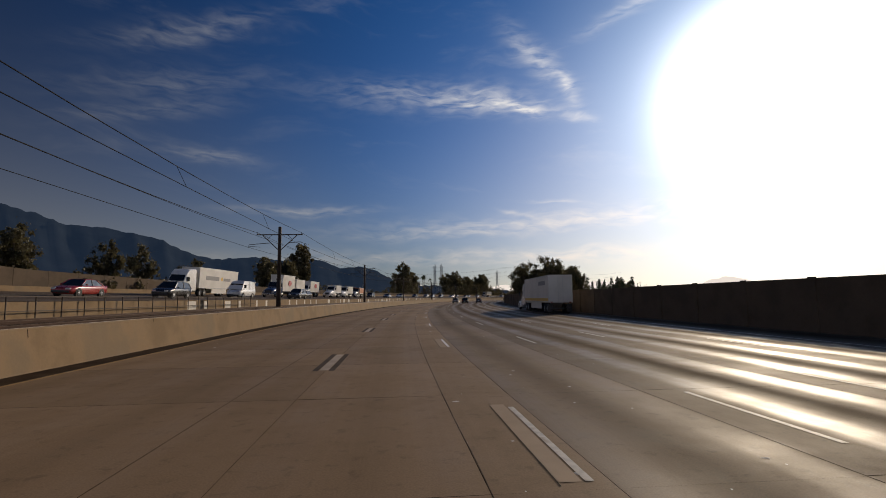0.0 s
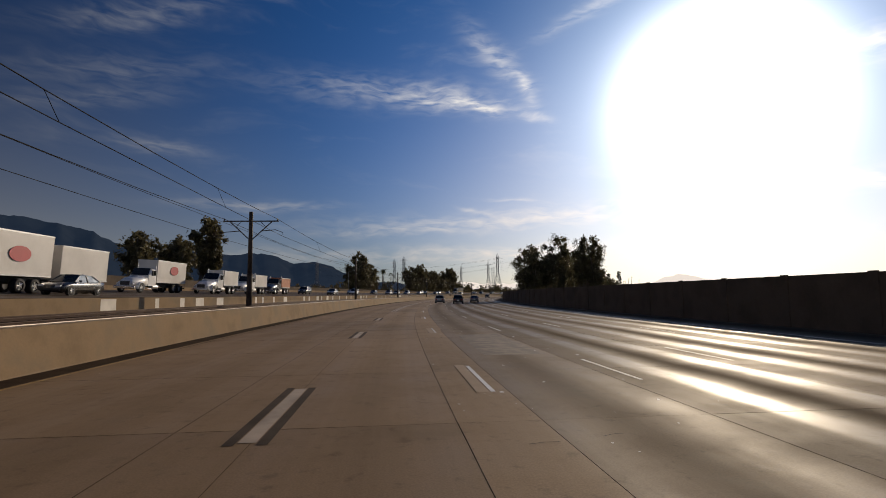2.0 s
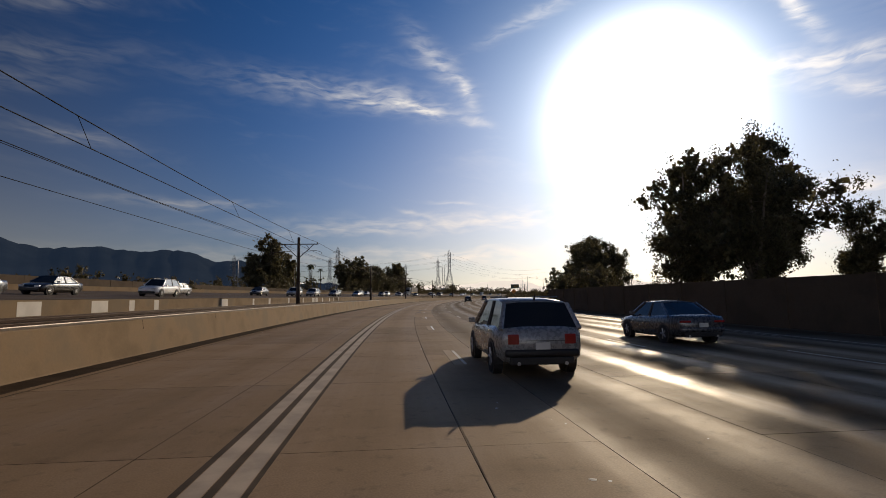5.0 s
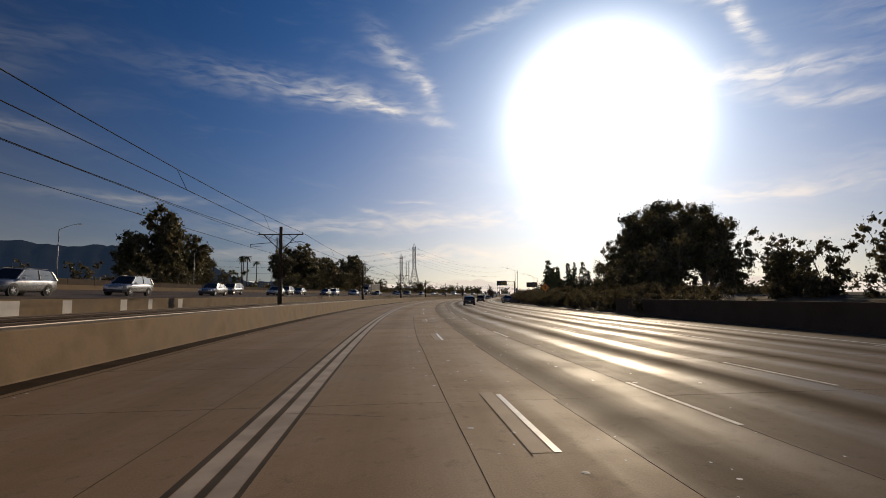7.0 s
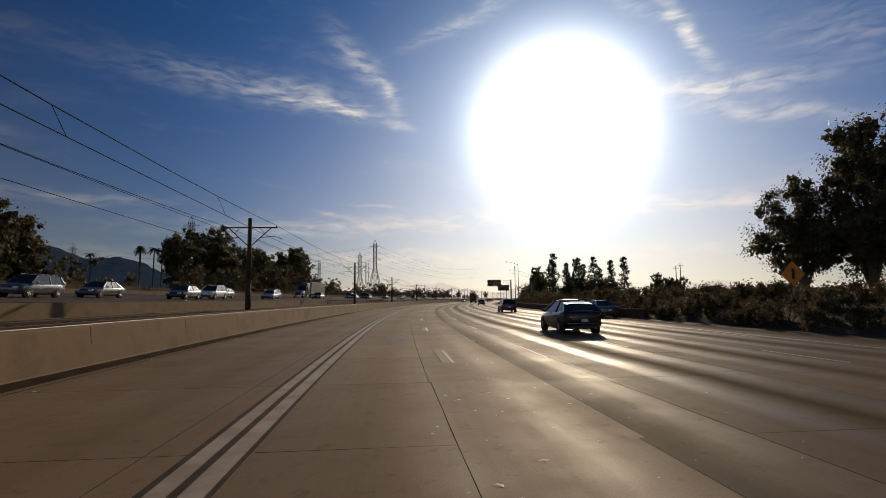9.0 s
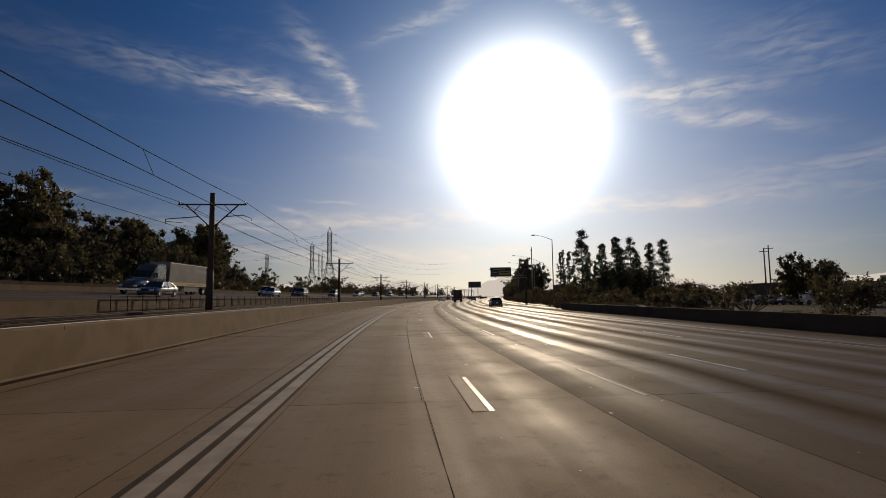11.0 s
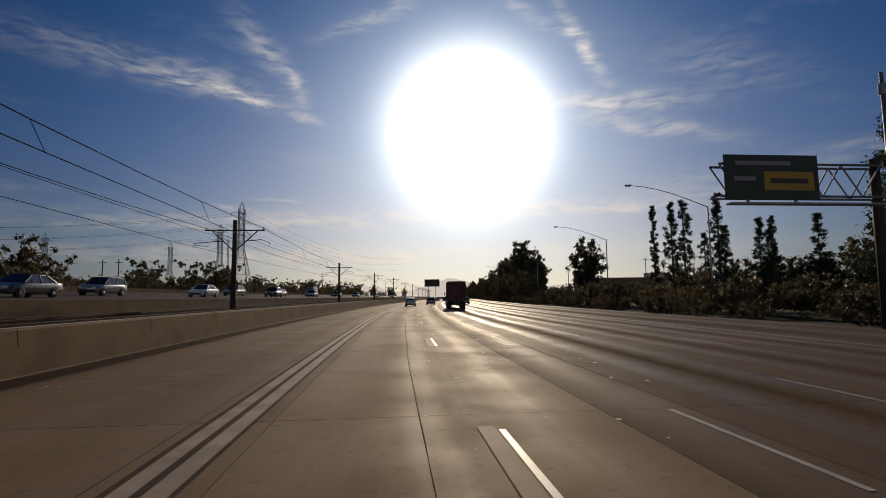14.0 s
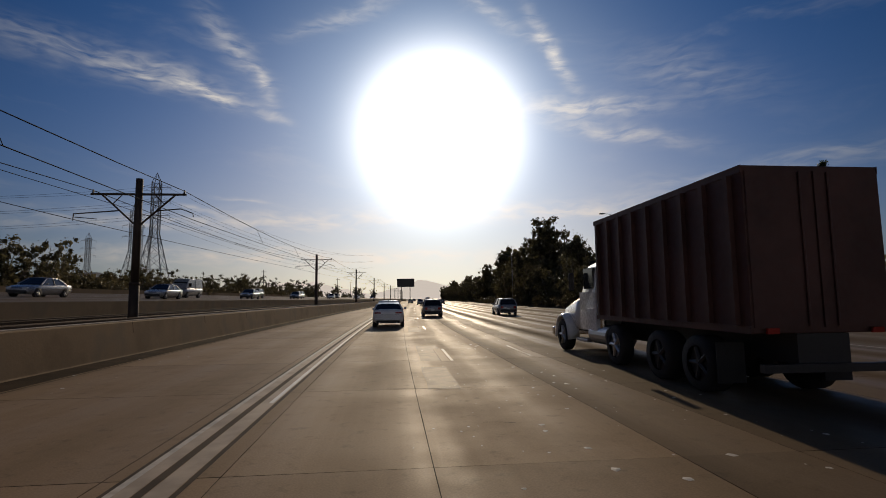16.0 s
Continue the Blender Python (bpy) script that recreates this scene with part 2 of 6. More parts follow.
def leaf_material(name, colour, vary=0.35):
    """Leaves: some light comes through."""
    m = bpy.data.materials.new(name)
    m.use_nodes = True
    n = Nodes(m.node_tree)
    rnd = n.add("ShaderNodeNewGeometry").outputs["Random Per Island"]
    pos = n.add("ShaderNodeNewGeometry").outputs["Position"]
    shade = n.math("MULTIPLY", n.ramp(rnd, 0.0, 1.0, 1 - vary, 1 + vary), n.ramp(n.noise(pos, 0.5, 3.0), 0.3, 0.7, 0.75, 1.2))
    col = n.mix(1.0, colour, n.vec(shade, shade, n.math("MULTIPLY", shade, 0.9)), "MULTIPLY")
    b = n.add("ShaderNodeBsdfPrincipled")
    n.put(b.inputs["Base Color"], col)
    b.inputs["Roughness"].default_value = 0.55
    t = n.add("ShaderNodeBsdfTranslucent")
    n.put(t.inputs[0], col)
    mx = n.add("ShaderNodeMixShader")
    mx.inputs[0].default_value = 0.45
    n.link(b.outputs[0], mx.inputs[1])
    n.link(t.outputs[0], mx.inputs[2])
    n.link(mx.outputs[0], n.add("ShaderNodeOutputMaterial").inputs[0])
    return m


ROAD = road_material("worn_concrete_road", (0.315, 0.213, 0.122), (0.245, 0.168, 0.098), 3.6, 1.45, 0.6, 0.14, 0.25)
ROAD_GREY = road_material("traffic_stained_concrete_road", (0.2, 0.143, 0.09), (0.14, 0.102, 0.066), 3.6, 1.45, 0.55, 0.35)
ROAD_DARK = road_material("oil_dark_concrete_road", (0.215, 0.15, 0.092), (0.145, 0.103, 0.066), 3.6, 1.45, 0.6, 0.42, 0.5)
STAIN = material("brown_oil_stain", (0.16, 0.118, 0.08), 0.7, 0, 0.35, 2.5, 25.0, 0.003, spec=0.32)
SPALLED = material("spalled_concrete", (0.2, 0.15, 0.105), 0.68, 0, 0.4, 3.0, 9.0, 0.02, spec=0.34)
# darker copy of the sound wall concrete: shade is put into the colour
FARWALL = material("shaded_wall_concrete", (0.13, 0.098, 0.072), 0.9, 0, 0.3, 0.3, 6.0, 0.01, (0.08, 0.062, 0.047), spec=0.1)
ROAD_OLD = road_material("far_concrete_road", (0.16, 0.124, 0.09), (0.12, 0.094, 0.07), 3.6, 0.0)
SHOULDER = road_material("shoulder_concrete", (0.15, 0.112, 0.076), (0.11, 0.085, 0.06), 7.0, 0.5, 0.62, 0.2)
BARRIER = material("barrier_concrete", (0.27, 0.19, 0.112), 0.85, 0, 0.28, 0.5, 14.0, 0.006, (0.18, 0.135, 0.088), spec=0.15)
WALLMAT = material("sound_wall_concrete", (0.2, 0.16, 0.12), 0.85, 0, 0.25, 0.3, 8.0, 0.01, (0.14, 0.112, 0.085), spec=0.2)
DARKWALL = material("weathered_wall_concrete", (0.2, 0.175, 0.155), 0.85, 0, 0.3, 0.4, 8.0, 0.01, (0.13, 0.115, 0.1))
PATCH = material("pale_overpaint", (0.62, 0.58, 0.52), 0.7, 0, 0.12, 1.0, 20.0)
WHITE = material("worn_white_road_paint", (0.58, 0.54, 0.47), 0.66, 0, 0.3, 3.0, 25.0, 0, (0.32, 0.27, 0.21), (0.5, 0.7), spec=0.4)
BRIGHTWHITE = material("new_white_road_paint", (0.78, 0.75, 0.69), 0.48, 0, 0.12, 3.0, 25.0, 0, (0.5, 0.45, 0.38), (0.62, 0.8), spec=0.6)
YELLOW = material("worn_yellow_road_paint", (0.4, 0.25, 0.07), 0.8, 0, 0.3, 2.0, 25.0, 0, (0.33, 0.25, 0.15), (0.5, 0.68))
TAR = material("black_joint_sealant", (0.03, 0.025, 0.02), 0.9, 0, 0.3, 1.0, 20.0, spec=0.08)
GHOST = material("ground_off_marking", (0.07, 0.052, 0.038), 0.85, 0, 0.3, 1.5, 30.0, spec=0.1)
PALE = material("pale_ground_concrete", (0.42, 0.34, 0.255), 0.7, 0, 0.25, 1.5, 30.0, spec=0.38)
DASHBED = material("ground_dash_bed", (0.33, 0.235, 0.146), 0.72, 0, 0.1, 1.5, 60.0, spec=0.3)
GUTTER = material("dirt_in_gutter", (0.04, 0.026, 0.016), 0.95, 0, 0.4, 1.2, 18.0, 0.01, spec=0.05)
BALLAST = material("rusty_track_ballast", (0.05, 0.03, 0.02), 1.0, 0, 0.4, 0.8, 12.0, 0.0, spec=0.05)
SLEEPER = material("dusty_concrete_sleeper", (0.055, 0.036, 0.026), 0.95, 0, 0.3, 0.8, 12.0, 0, spec=0.1)
RUSTRAIL = material("rusty_rail_steel", (0.06, 0.035, 0.025), 0.7, 0.2, 0.2, 2.0, 20.0, spec=0.2)
RAIL = material("polished_rail_steel", (0.2, 0.175, 0.155), 0.5, 0.9, 0.15, 2.0, 20.0)
DIRT = material("dry_earth_and_grass", (0.095, 0.07, 0.045), 0.95, 0, 0.4, 0.12, 3.0, 0.05, (0.06, 0.055, 0.03), spec=0.1)


def far_land(name, colour, haze_glow):
    """Far land whose surface glows, standing in for kilometres of lit haze."""
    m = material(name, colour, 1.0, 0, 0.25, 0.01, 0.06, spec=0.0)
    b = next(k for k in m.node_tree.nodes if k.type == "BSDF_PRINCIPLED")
    b.inputs["Emission Color"].default_value = (*haze_glow, 1)
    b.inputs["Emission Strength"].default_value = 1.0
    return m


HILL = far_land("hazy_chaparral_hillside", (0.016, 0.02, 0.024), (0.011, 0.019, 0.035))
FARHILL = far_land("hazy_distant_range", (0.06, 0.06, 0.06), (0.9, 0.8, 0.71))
POLE = material("weathered_steel_pole", (0.06, 0.043, 0.033), 0.75, 0.1, 0.25, 1.0, 12.0)
STEEL = material("galvanised_steel", (0.32, 0.32, 0.33), 0.5, 0.7, 0.15, 2.0, 20.0)
WIRE = material("dark_copper_wire", (0.012, 0.011, 0.01), 0.8, 0.0, 0.1, spec=0.1)
RUBBER = material("black_tyre_rubber", (0.02, 0.02, 0.021), 0.8, 0, 0.2)
BLACK = material("black_plastic", (0.025, 0.025, 0.027), 0.5, 0, 0.15)
GLASS = glass_material("dark_car_glass", (0.018, 0.022, 0.026))
CHROME = material("bright_metal", (0.7, 0.7, 0.71), 0.18, 1.0, 0.05)
ALUMIN = material("dull_aluminium", (0.5, 0.5, 0.51), 0.4, 0.85, 0.1)
TAIL = material("red_lamp_plastic", (0.32, 0.02, 0.015), 0.2, 0, 0.1, coat=0.5)
CLEAR = material("clear_lamp_plastic", (0.75, 0.76, 0.78), 0.12, 0.2, 0.05, coat=0.5)
PLATE = material("pale_plate", (0.7, 0.7, 0.68), 0.4, 0, 0.05)
BARK = material("pale_peeling_bark", (0.2, 0.16, 0.125), 0.9, 0, 0.35, 1.5, 9.0, 0.02)
DARKBARK = material("brown_bark", (0.09, 0.07, 0.055), 0.95, 0, 0.3, 1.5, 9.0, 0.02)
GUM = leaf_material("gum_tree_leaves", (0.115, 0.1, 0.055, 1))
PINE = leaf_material("pine_needles", (0.042, 0.058, 0.032, 1))
SHRUB = leaf_material("shrub_leaves", (0.11, 0.09, 0.05, 1))
FROND = leaf_material("palm_fronds", (0.07, 0.085, 0.04, 1))
# near-black green: the back-lit sign's shade is put into the colour
SIGNGREEN = material("green_sign_face", (0.014, 0.034, 0.024), 0.5, 0, 0.1)
SIGNORANGE = material("orange_sign_sheeting", (0.75, 0.26, 0.03), 0.5, 0, 0.1)
SIGNYELLOW = material("yellow_sign_panel", (0.4, 0.24, 0.02), 0.5, 0, 0.1)


def paint(name, colour, metal=0.0, rough=0.28):
    return material(name, colour, rough, metal, 0.06, 1.0, 12.0, coat=0.7)


PAINT_WHITE = paint("white_car_paint", (0.82, 0.82, 0.81))
PAINT_SILVER = paint("silver_car_paint", (0.33, 0.335, 0.345), 0.3)
PAINT_BLACK = paint("black_car_paint", (0.018, 0.018, 0.02))
PAINT_GREY = paint("grey_car_paint", (0.12, 0.125, 0.135), 0.4)
PAINT_BLUE = paint("blue_car_paint", (0.035, 0.12, 0.3), 0.2)
PAINT_RED = paint("red_car_paint", (0.35, 0.03, 0.025))
TRUCK_WHITE = material("white_trailer_skin", (0.6, 0.58, 0.55), 0.42, 0.0, 0.1, 0.5, 10.0)
# darker than the white trailer skin: the trailer's shade is in the colour
TRUCK_GREY = material("weathered_grey_trailer_skin", (0.2, 0.18, 0.155), 0.55, 0.0, 0.2, 0.5, 8.0)
TRUCK_BROWN = material("rusty_dark_red_steel_box", (0.1, 0.045, 0.035), 0.65, 0.1, 0.3, 0.8, 9.0, 0.004)
TRUCK_BLUE = paint("dark_blue_cab_paint", (0.03, 0.05, 0.12))
LOGO_RED = material("red_oval_decal", (0.4, 0.05, 0.06), 0.5, 0, 0.05)
LOGO_GREY = material("grey_decal", (0.22, 0.22, 0.23), 0.5, 0, 0.05)
LOGO_YELLOW = material("amber_decal", (0.65, 0.42, 0.08), 0.5, 0, 0.05)
ORANGE_BOX = material("faded_orange_container", (0.4, 0.13, 0.05), 0.6, 0, 0.2)

# ---- the road's plan: s metres along the lane, d metres to its right ----
BEND = [radians(a) for a in (39.515, -10.221, 17.266, -11.418, -0.081)]
END, EASE = 496.0, 132.0


def road_heading(s):
    """Heading in radians, to the right of north."""
    u = np.clip(s, 0, END) / END
    a = sum(b * u ** (i + 1) for i, b in enumerate(BEND)) + np.where(s < 0, s * BEND[0] / END, 0)
    e = np.clip(s - END, 0, EASE)
    return a + sum((i + 1) * b for i, b in enumerate(BEND)) / END * (e - e * e / (2 * EASE))


STEPS = np.arange(-160, 1500.1, 0.5)
TURN = road_heading(STEPS)


def summed(f):
    total = np.concatenate([[0], np.cumsum((f[1:] + f[:-1]) * 0.25)])
    return total - np.interp(0, STEPS, total)


EAST, NORTH = summed(np.sin(TURN)), summed(np.cos(TURN))


def road(s, d=0.0, z=0.0):
    a = float(np.interp(s, STEPS, TURN))
    return Vector((float(np.interp(s, STEPS, EAST)) + d * math.cos(a), float(np.interp(s, STEPS, NORTH)) - d * math.sin(a), z))


def road_pose(s, d=0.0, z=0.0, turn=0.0):
    """A pose whose y axis runs along the road and x axis to its right."""
    return Matrix.Translation(road(s, d, z)) @ Matrix.Rotation(-float(np.interp(s, STEPS, TURN)) + radians(turn), 4, "Z")


# ---- mesh helpers ----
def part(name, bm, mat, parent=None, label="", smooth=False):
    """Links a bmesh as one mesh object, under a thing or a part if one is given."""
    me = bpy.data.meshes.new(name)
    bm.normal_update()
    bm.to_mesh(me)
    bm.free()
    me.materials.append(mat)
    if smooth:
        me.polygons.foreach_set("use_smooth", [True] * len(me.polygons))
    ob = new(name, me)
    if parent is not None:
        ob.parent = parent
    if label:
        ob["label"] = label
    return ob


def thing(name, label, category, group="", m=None):
    ob = new(name)
    ob.empty_display_size = 0.2
    if m is not None:
        ob.matrix_world = m
    return tagged(ob, label, category, group)


def box(bm, x0, x1, y0, y1, z0, z1, bevel=0.0):
    v = [bm.verts.new(p) for p in ((x0, y0, z0), (x1, y0, z0), (x1, y1, z0), (x0, y1, z0), (x0, y0, z1), (x1, y0, z1), (x1, y1, z1), (x0, y1, z1))]
    f = [bm.faces.new([v[i] for i in q]) for q in ((3, 2, 1, 0), (4, 5, 6, 7), (0, 1, 5, 4), (1, 2, 6, 5), (2, 3, 7, 6), (3, 0, 4, 7))]
    if bevel:
        edges = list({e for q in f for e in q.edges})
        bmesh.ops.bevel(bm, geom=edges, offset=bevel, segments=2, affect="EDGES", profile=0.5)
    return bm


def tube(bm, a, b, r0, r1=None, n=8, caps=True):
    """A tapered round bar from a to b."""
    a, b = Vector(a), Vector(b)
    r1 = r0 if r1 is None else r1
    axis = (b - a).normalized()
    side = axis.cross(Vector((0, 0, 1)) if abs(axis.z) < 0.9 else Vector((1, 0, 0))).normalized()
    up = side.cross(axis)
    rings = []
    for p, r in ((a, r0), (b, r1)):
        rings.append([bm.verts.new(p + r * (math.cos(t) * side + math.sin(t) * up)) for t in (2 * math.pi * i / n for i in range(n))])
    for i in range(n):
        bm.faces.new((rings[0][i], rings[0][(i + 1) % n], rings[1][(i + 1) % n], rings[1][i]))
    if caps:
        bm.faces.new(rings[0][::-1])
        bm.faces.new(rings[1])
    return bm


def loft(bm, rings, closed=True, caps=True):
    """Skins rings of points."""
    rows = [[bm.verts.new(p) for p in ring] for ring in rings]
    n = len(rows[0])
    for a, b in zip(rows, rows[1:]):
        for i in range(n if closed else n - 1):
            j = (i + 1) % n
            bm.faces.new((a[i], a[j], b[j], b[i]))
    if caps:
        bm.faces.new(rows[0][::-1])
        bm.faces.new(rows[-1])
    return bm


def along(bm, profile, s0, s1, step=4.0, closed=True, uv=False, shift=None):
    """Draws a profile of (d, z) points along the road; shift(s) moves it sideways."""
    n = max(1, int(math.ceil((s1 - s0) / step)))
    layer = bm.loops.layers.uv.new("road") if uv and not bm.loops.layers.uv else (bm.loops.layers.uv.active if uv else None)
    rows, at = [], []
    for k in range(n + 1):
        s = s0 + (s1 - s0) * k / n
        off = shift(s) if shift else 0.0
        rows.append([bm.verts.new(road(s, d + off, z)) for d, z in profile])
        at.append([(d + off, s) for d, z in profile])
    m = len(profile)
    for k in range(n):
        for i in range(m if closed else m - 1):
            j = (i + 1) % m
            f = bm.faces.new((rows[k][i], rows[k][j], rows[k + 1][j], rows[k + 1][i]))
            if layer is not None:
                for loop, c in zip(f.loops, (at[k][i], at[k][j], at[k + 1][j], at[k + 1][i])):
                    loop[layer].uv = c
    if closed:
        bm.faces.new(rows[0])
        bm.faces.new(rows[-1][::-1])
    bmesh.ops.recalc_face_normals(bm, faces=bm.faces)
    return bm


def flat(bm, d0, d1, z, s0, s1, step=4.0, uv=False, shift=None):
    """A thin sheet along the road, facing up."""
    along(bm, [(d0, z), (d1, z)], s0, s1, step, False, uv, shift)
    for f in bm.faces:
        if f.normal.z < 0:
            f.normal_flip()
    return bm


def structure(name, bm, mat, label, category, smooth=False):
    return tagged(part(name, bm, mat, None, "", smooth), label, category, "", "structure")


# ---- ground and far land ----
bm = bmesh.new()
radii = [0.0, 60, 150, 300, 600, 1200, 2400, 4700]
middle = Vector((70, 260, -0.25))
rows = []
for r in radii[1:]:
    rows.append([bm.verts.new(middle + Vector((r * math.cos(t), r * math.sin(t), 0))) for t in (2 * math.pi * i / 48 for i in range(48))])
hub = bm.verts.new(middle)
for i in range(48):
    bm.faces.new((hub, rows[0][i], rows[0][(i + 1) % 48]))
    for a, b in zip(rows, rows[1:]):
        bm.faces.new((a[i], b[i], b[(i + 1) % 48], a[(i + 1) % 48]))
structure("ground", bm, DIRT, "dry brown earth and grass beside the freeway", "ground")


def range_of_hills(name, mat, label, centre, radius, az0, az1, peaks, rough, seed, step=0.35):
    """A ridge seen from centre: peaks are (azimuth, height in degrees, width)."""
    bm = bmesh.new()
    rows = []
    n = int((az1 - az0) / step)
    for k in range(n + 1):
        az = az0 + (az1 - az0) * k / n
        el = sum((h * math.exp(-((az - a) / wd) ** 2)) ** 3 for a, h, wd in peaks) ** (1 / 3)
        el += rough * (noise.noise(Vector((az * 0.35, seed, 0))) + 0.5 * noise.noise(Vector((az * 1.1, seed, 3))) + 0.25 * noise.noise(Vector((az * 3.5, seed, 7))))
        top = radius * math.tan(radians(max(el, 0.15)))
        ring = []
        for q, f in ((0.62, 0.0), (0.72, 0.22), (0.82, 0.5), (0.92, 0.8), (1.0, 1.0), (1.25, 0.6), (1.5, 0.0)):
            wave = 1 + 0.16 * noise.noise(Vector((az * 0.8, q * 9, seed))) if 0 < f < 1 else 1
            r = radius * q
            ring.append(centre + Vector((r * math.sin(radians(az)), r * math.cos(radians(az)), top * f * wave - (1.0 if f == 0 else 0))))
        rows.append(ring)
    loft(bm, rows, False, False)
    bmesh.ops.recalc_face_normals(bm, faces=bm.faces)
    for f in bm.faces:
        if f.normal.z < 0:
            f.normal_flip()
    return structure(name, bm, mat, label, "hill", True)


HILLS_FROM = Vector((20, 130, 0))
range_of_hills("backdrop_mountains", HILL, "dark blue-green mountain ridge beyond the freeway, with a painted haze glow", HILLS_FROM, 1500, -85, 16,
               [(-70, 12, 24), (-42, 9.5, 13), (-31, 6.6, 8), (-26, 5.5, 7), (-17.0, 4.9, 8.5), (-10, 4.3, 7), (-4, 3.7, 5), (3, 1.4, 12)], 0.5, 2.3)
range_of_hills("backdrop_range", FARHILL, "hills along the horizon, pale with a painted haze glow", Vector((120, 420, 0)), 3000, -20, 115,
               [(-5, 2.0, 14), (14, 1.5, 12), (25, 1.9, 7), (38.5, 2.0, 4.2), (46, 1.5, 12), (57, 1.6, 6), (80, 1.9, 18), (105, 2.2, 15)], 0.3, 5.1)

# ---- the near carriageway ----
def lane_drift(s):
    """The right-hand lanes narrow a little along the bend."""
    return float(np.interp(s, [0, 40, 120, 250, 400, 520], [0.75, 0.65, 0.05, 0.0, -0.3, -0.45]))


def median_shift(s):
    """The median barrier stands a little nearer or farther along the bend."""
    return float(np.interp(s, [10, 30, 64, 120, 230, 295, 500], [-0.85, -0.7, -0.3, 0.0, 0.22, -0.3, -0.4]))


road_bed = structure("road", flat(bmesh.new(), -9.4, 24.0, -0.045, -150, 1450, 6.0, True), GUTTER, "broad worn concrete freeway with several lanes bending to the right", "road")
SLAB = 4.6


def slab_mesh(d0, d1, length=SLAB, gap=0.005):
    """One concrete slab with eased edges; u is its place across the road."""
    bm = bmesh.new()
    layer = bm.loops.layers.uv.new("road")
    x0, x1, y0, y1, e = d0 + gap / 2, d1 - gap / 2, gap / 2 - length / 2, length / 2 - gap / 2, 0.002
    rings = []
    for z, o in ((-0.05, 0), (-0.008, 0), (0, e)):
        rings.append([bm.verts.new(p) for p in ((x0 + o, y0 + o, z), (x1 - o, y0 + o, z), (x1 - o, y1 - o, z), (x0 + o, y1 - o, z))])
    for a, b in zip(rings, rings[1:]):
        for i in range(4):
            bm.faces.new((a[i], a[(i + 1) % 4], b[(i + 1) % 4], b[i]))
    bm.faces.new(rings[2])
    for f in bm.faces:
        for loop in f.loops:
            loop[layer].uv = (loop.vert.co.x, loop.vert.co.y)
    return bm


def slabs_joined(d0, d1, s0, s1, mat, label):
    """The slabs of one strip joined into one mesh."""
    verts, faces, uvs = [], [], []
    x0, x1, e = d0 + 0.004, d1 - 0.004, 0.0015
    k = 0
    s = s0
    while s < s1:
        a, b = s + 0.006, s + SLAB - 0.006
        if s > 700:
            b = s + SLAB
        base = len(verts)
        for z, o in ((-0.05, 0), (-0.003, 0), (0, e)):
            for d, q in ((x0 + o, a + o), (x1 - o, a + o), (x1 - o, b - o), (x0 + o, b - o)):
                verts.append(road(q, d, z))
                uvs.append((d, q))
        for r in (0, 4):
            for i in range(4):
                faces.append((base + r + i, base + r + (i + 1) % 4, base + r + 4 + (i + 1) % 4, base + r + 4 + i))
        faces.append((base + 8, base + 9, base + 10, base + 11))
        s += SLAB
        k += 1
    me = bpy.data.meshes.new("road_slabs")
    me.from_pydata(verts, [], faces)
    me.materials.append(mat)
    me.materials.append(GUTTER)
    me.polygons.foreach_set("material_index", [0 if i % 9 == 8 else 1 for i in range(len(faces))])
    layer = me.uv_layers.new(name="road")
    for loop in me.loops:
        layer.data[loop.index].uv = uvs[loop.vertex_index]
    ob = new("road_slabs", me)
    ob.parent = road_bed
    return tagged(ob, label, "", "", "stuff")


STRIPS = [(-9.4, -2.83), (-2.83, -1.7), (4.6, 8.2), (8.2, 11.8), (11.8, 15.4), (15.4, 19.2), (19.2, 24.0)]
for d0, d1 in STRIPS:
    slabs_joined(d0, d1, -138, 1380, SHOULDER if d0 > 15 else ROAD_GREY if d0 > 4 else ROAD, "tan concrete slabs with fine joints, polished by tyres")
for d0, d1 in ((-1.7, 0.95), (0.95, 4.6)):
    slabs_joined(d0, d1, -138, -0.1, ROAD, "tan concrete slabs with fine joints")
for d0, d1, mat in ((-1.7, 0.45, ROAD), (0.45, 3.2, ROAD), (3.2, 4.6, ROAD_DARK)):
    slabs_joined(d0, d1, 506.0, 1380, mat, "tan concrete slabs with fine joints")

# crack of black sealant along the lane, expansion joints across, and paint
def marking(name, mat, label, pieces, z=0.004):
    """Flat strips on the road: each piece is (d0, d1, s0, s1); one mesh a piece, all under the road."""
    for d0, d1, s0, s1 in pieces:
        ob = part(name, flat(bmesh.new(), d0, d1, z, s0, s1, 4.0), mat, road_bed, label)


def seam_shift(s):
    return float(np.interp(s, [80, 207, 285, 362, 435, 470, 700], [-0.05, -0.03, -0.15, -0.47, -0.55, -0.5, -0.5]))


def wander(s):
    return 0.02 * noise.noise(Vector((s * 0.45, 1.0, 0))) + 0.012 * noise.noise(Vector((s * 1.7, 4.0, 0))) + seam_shift(s)


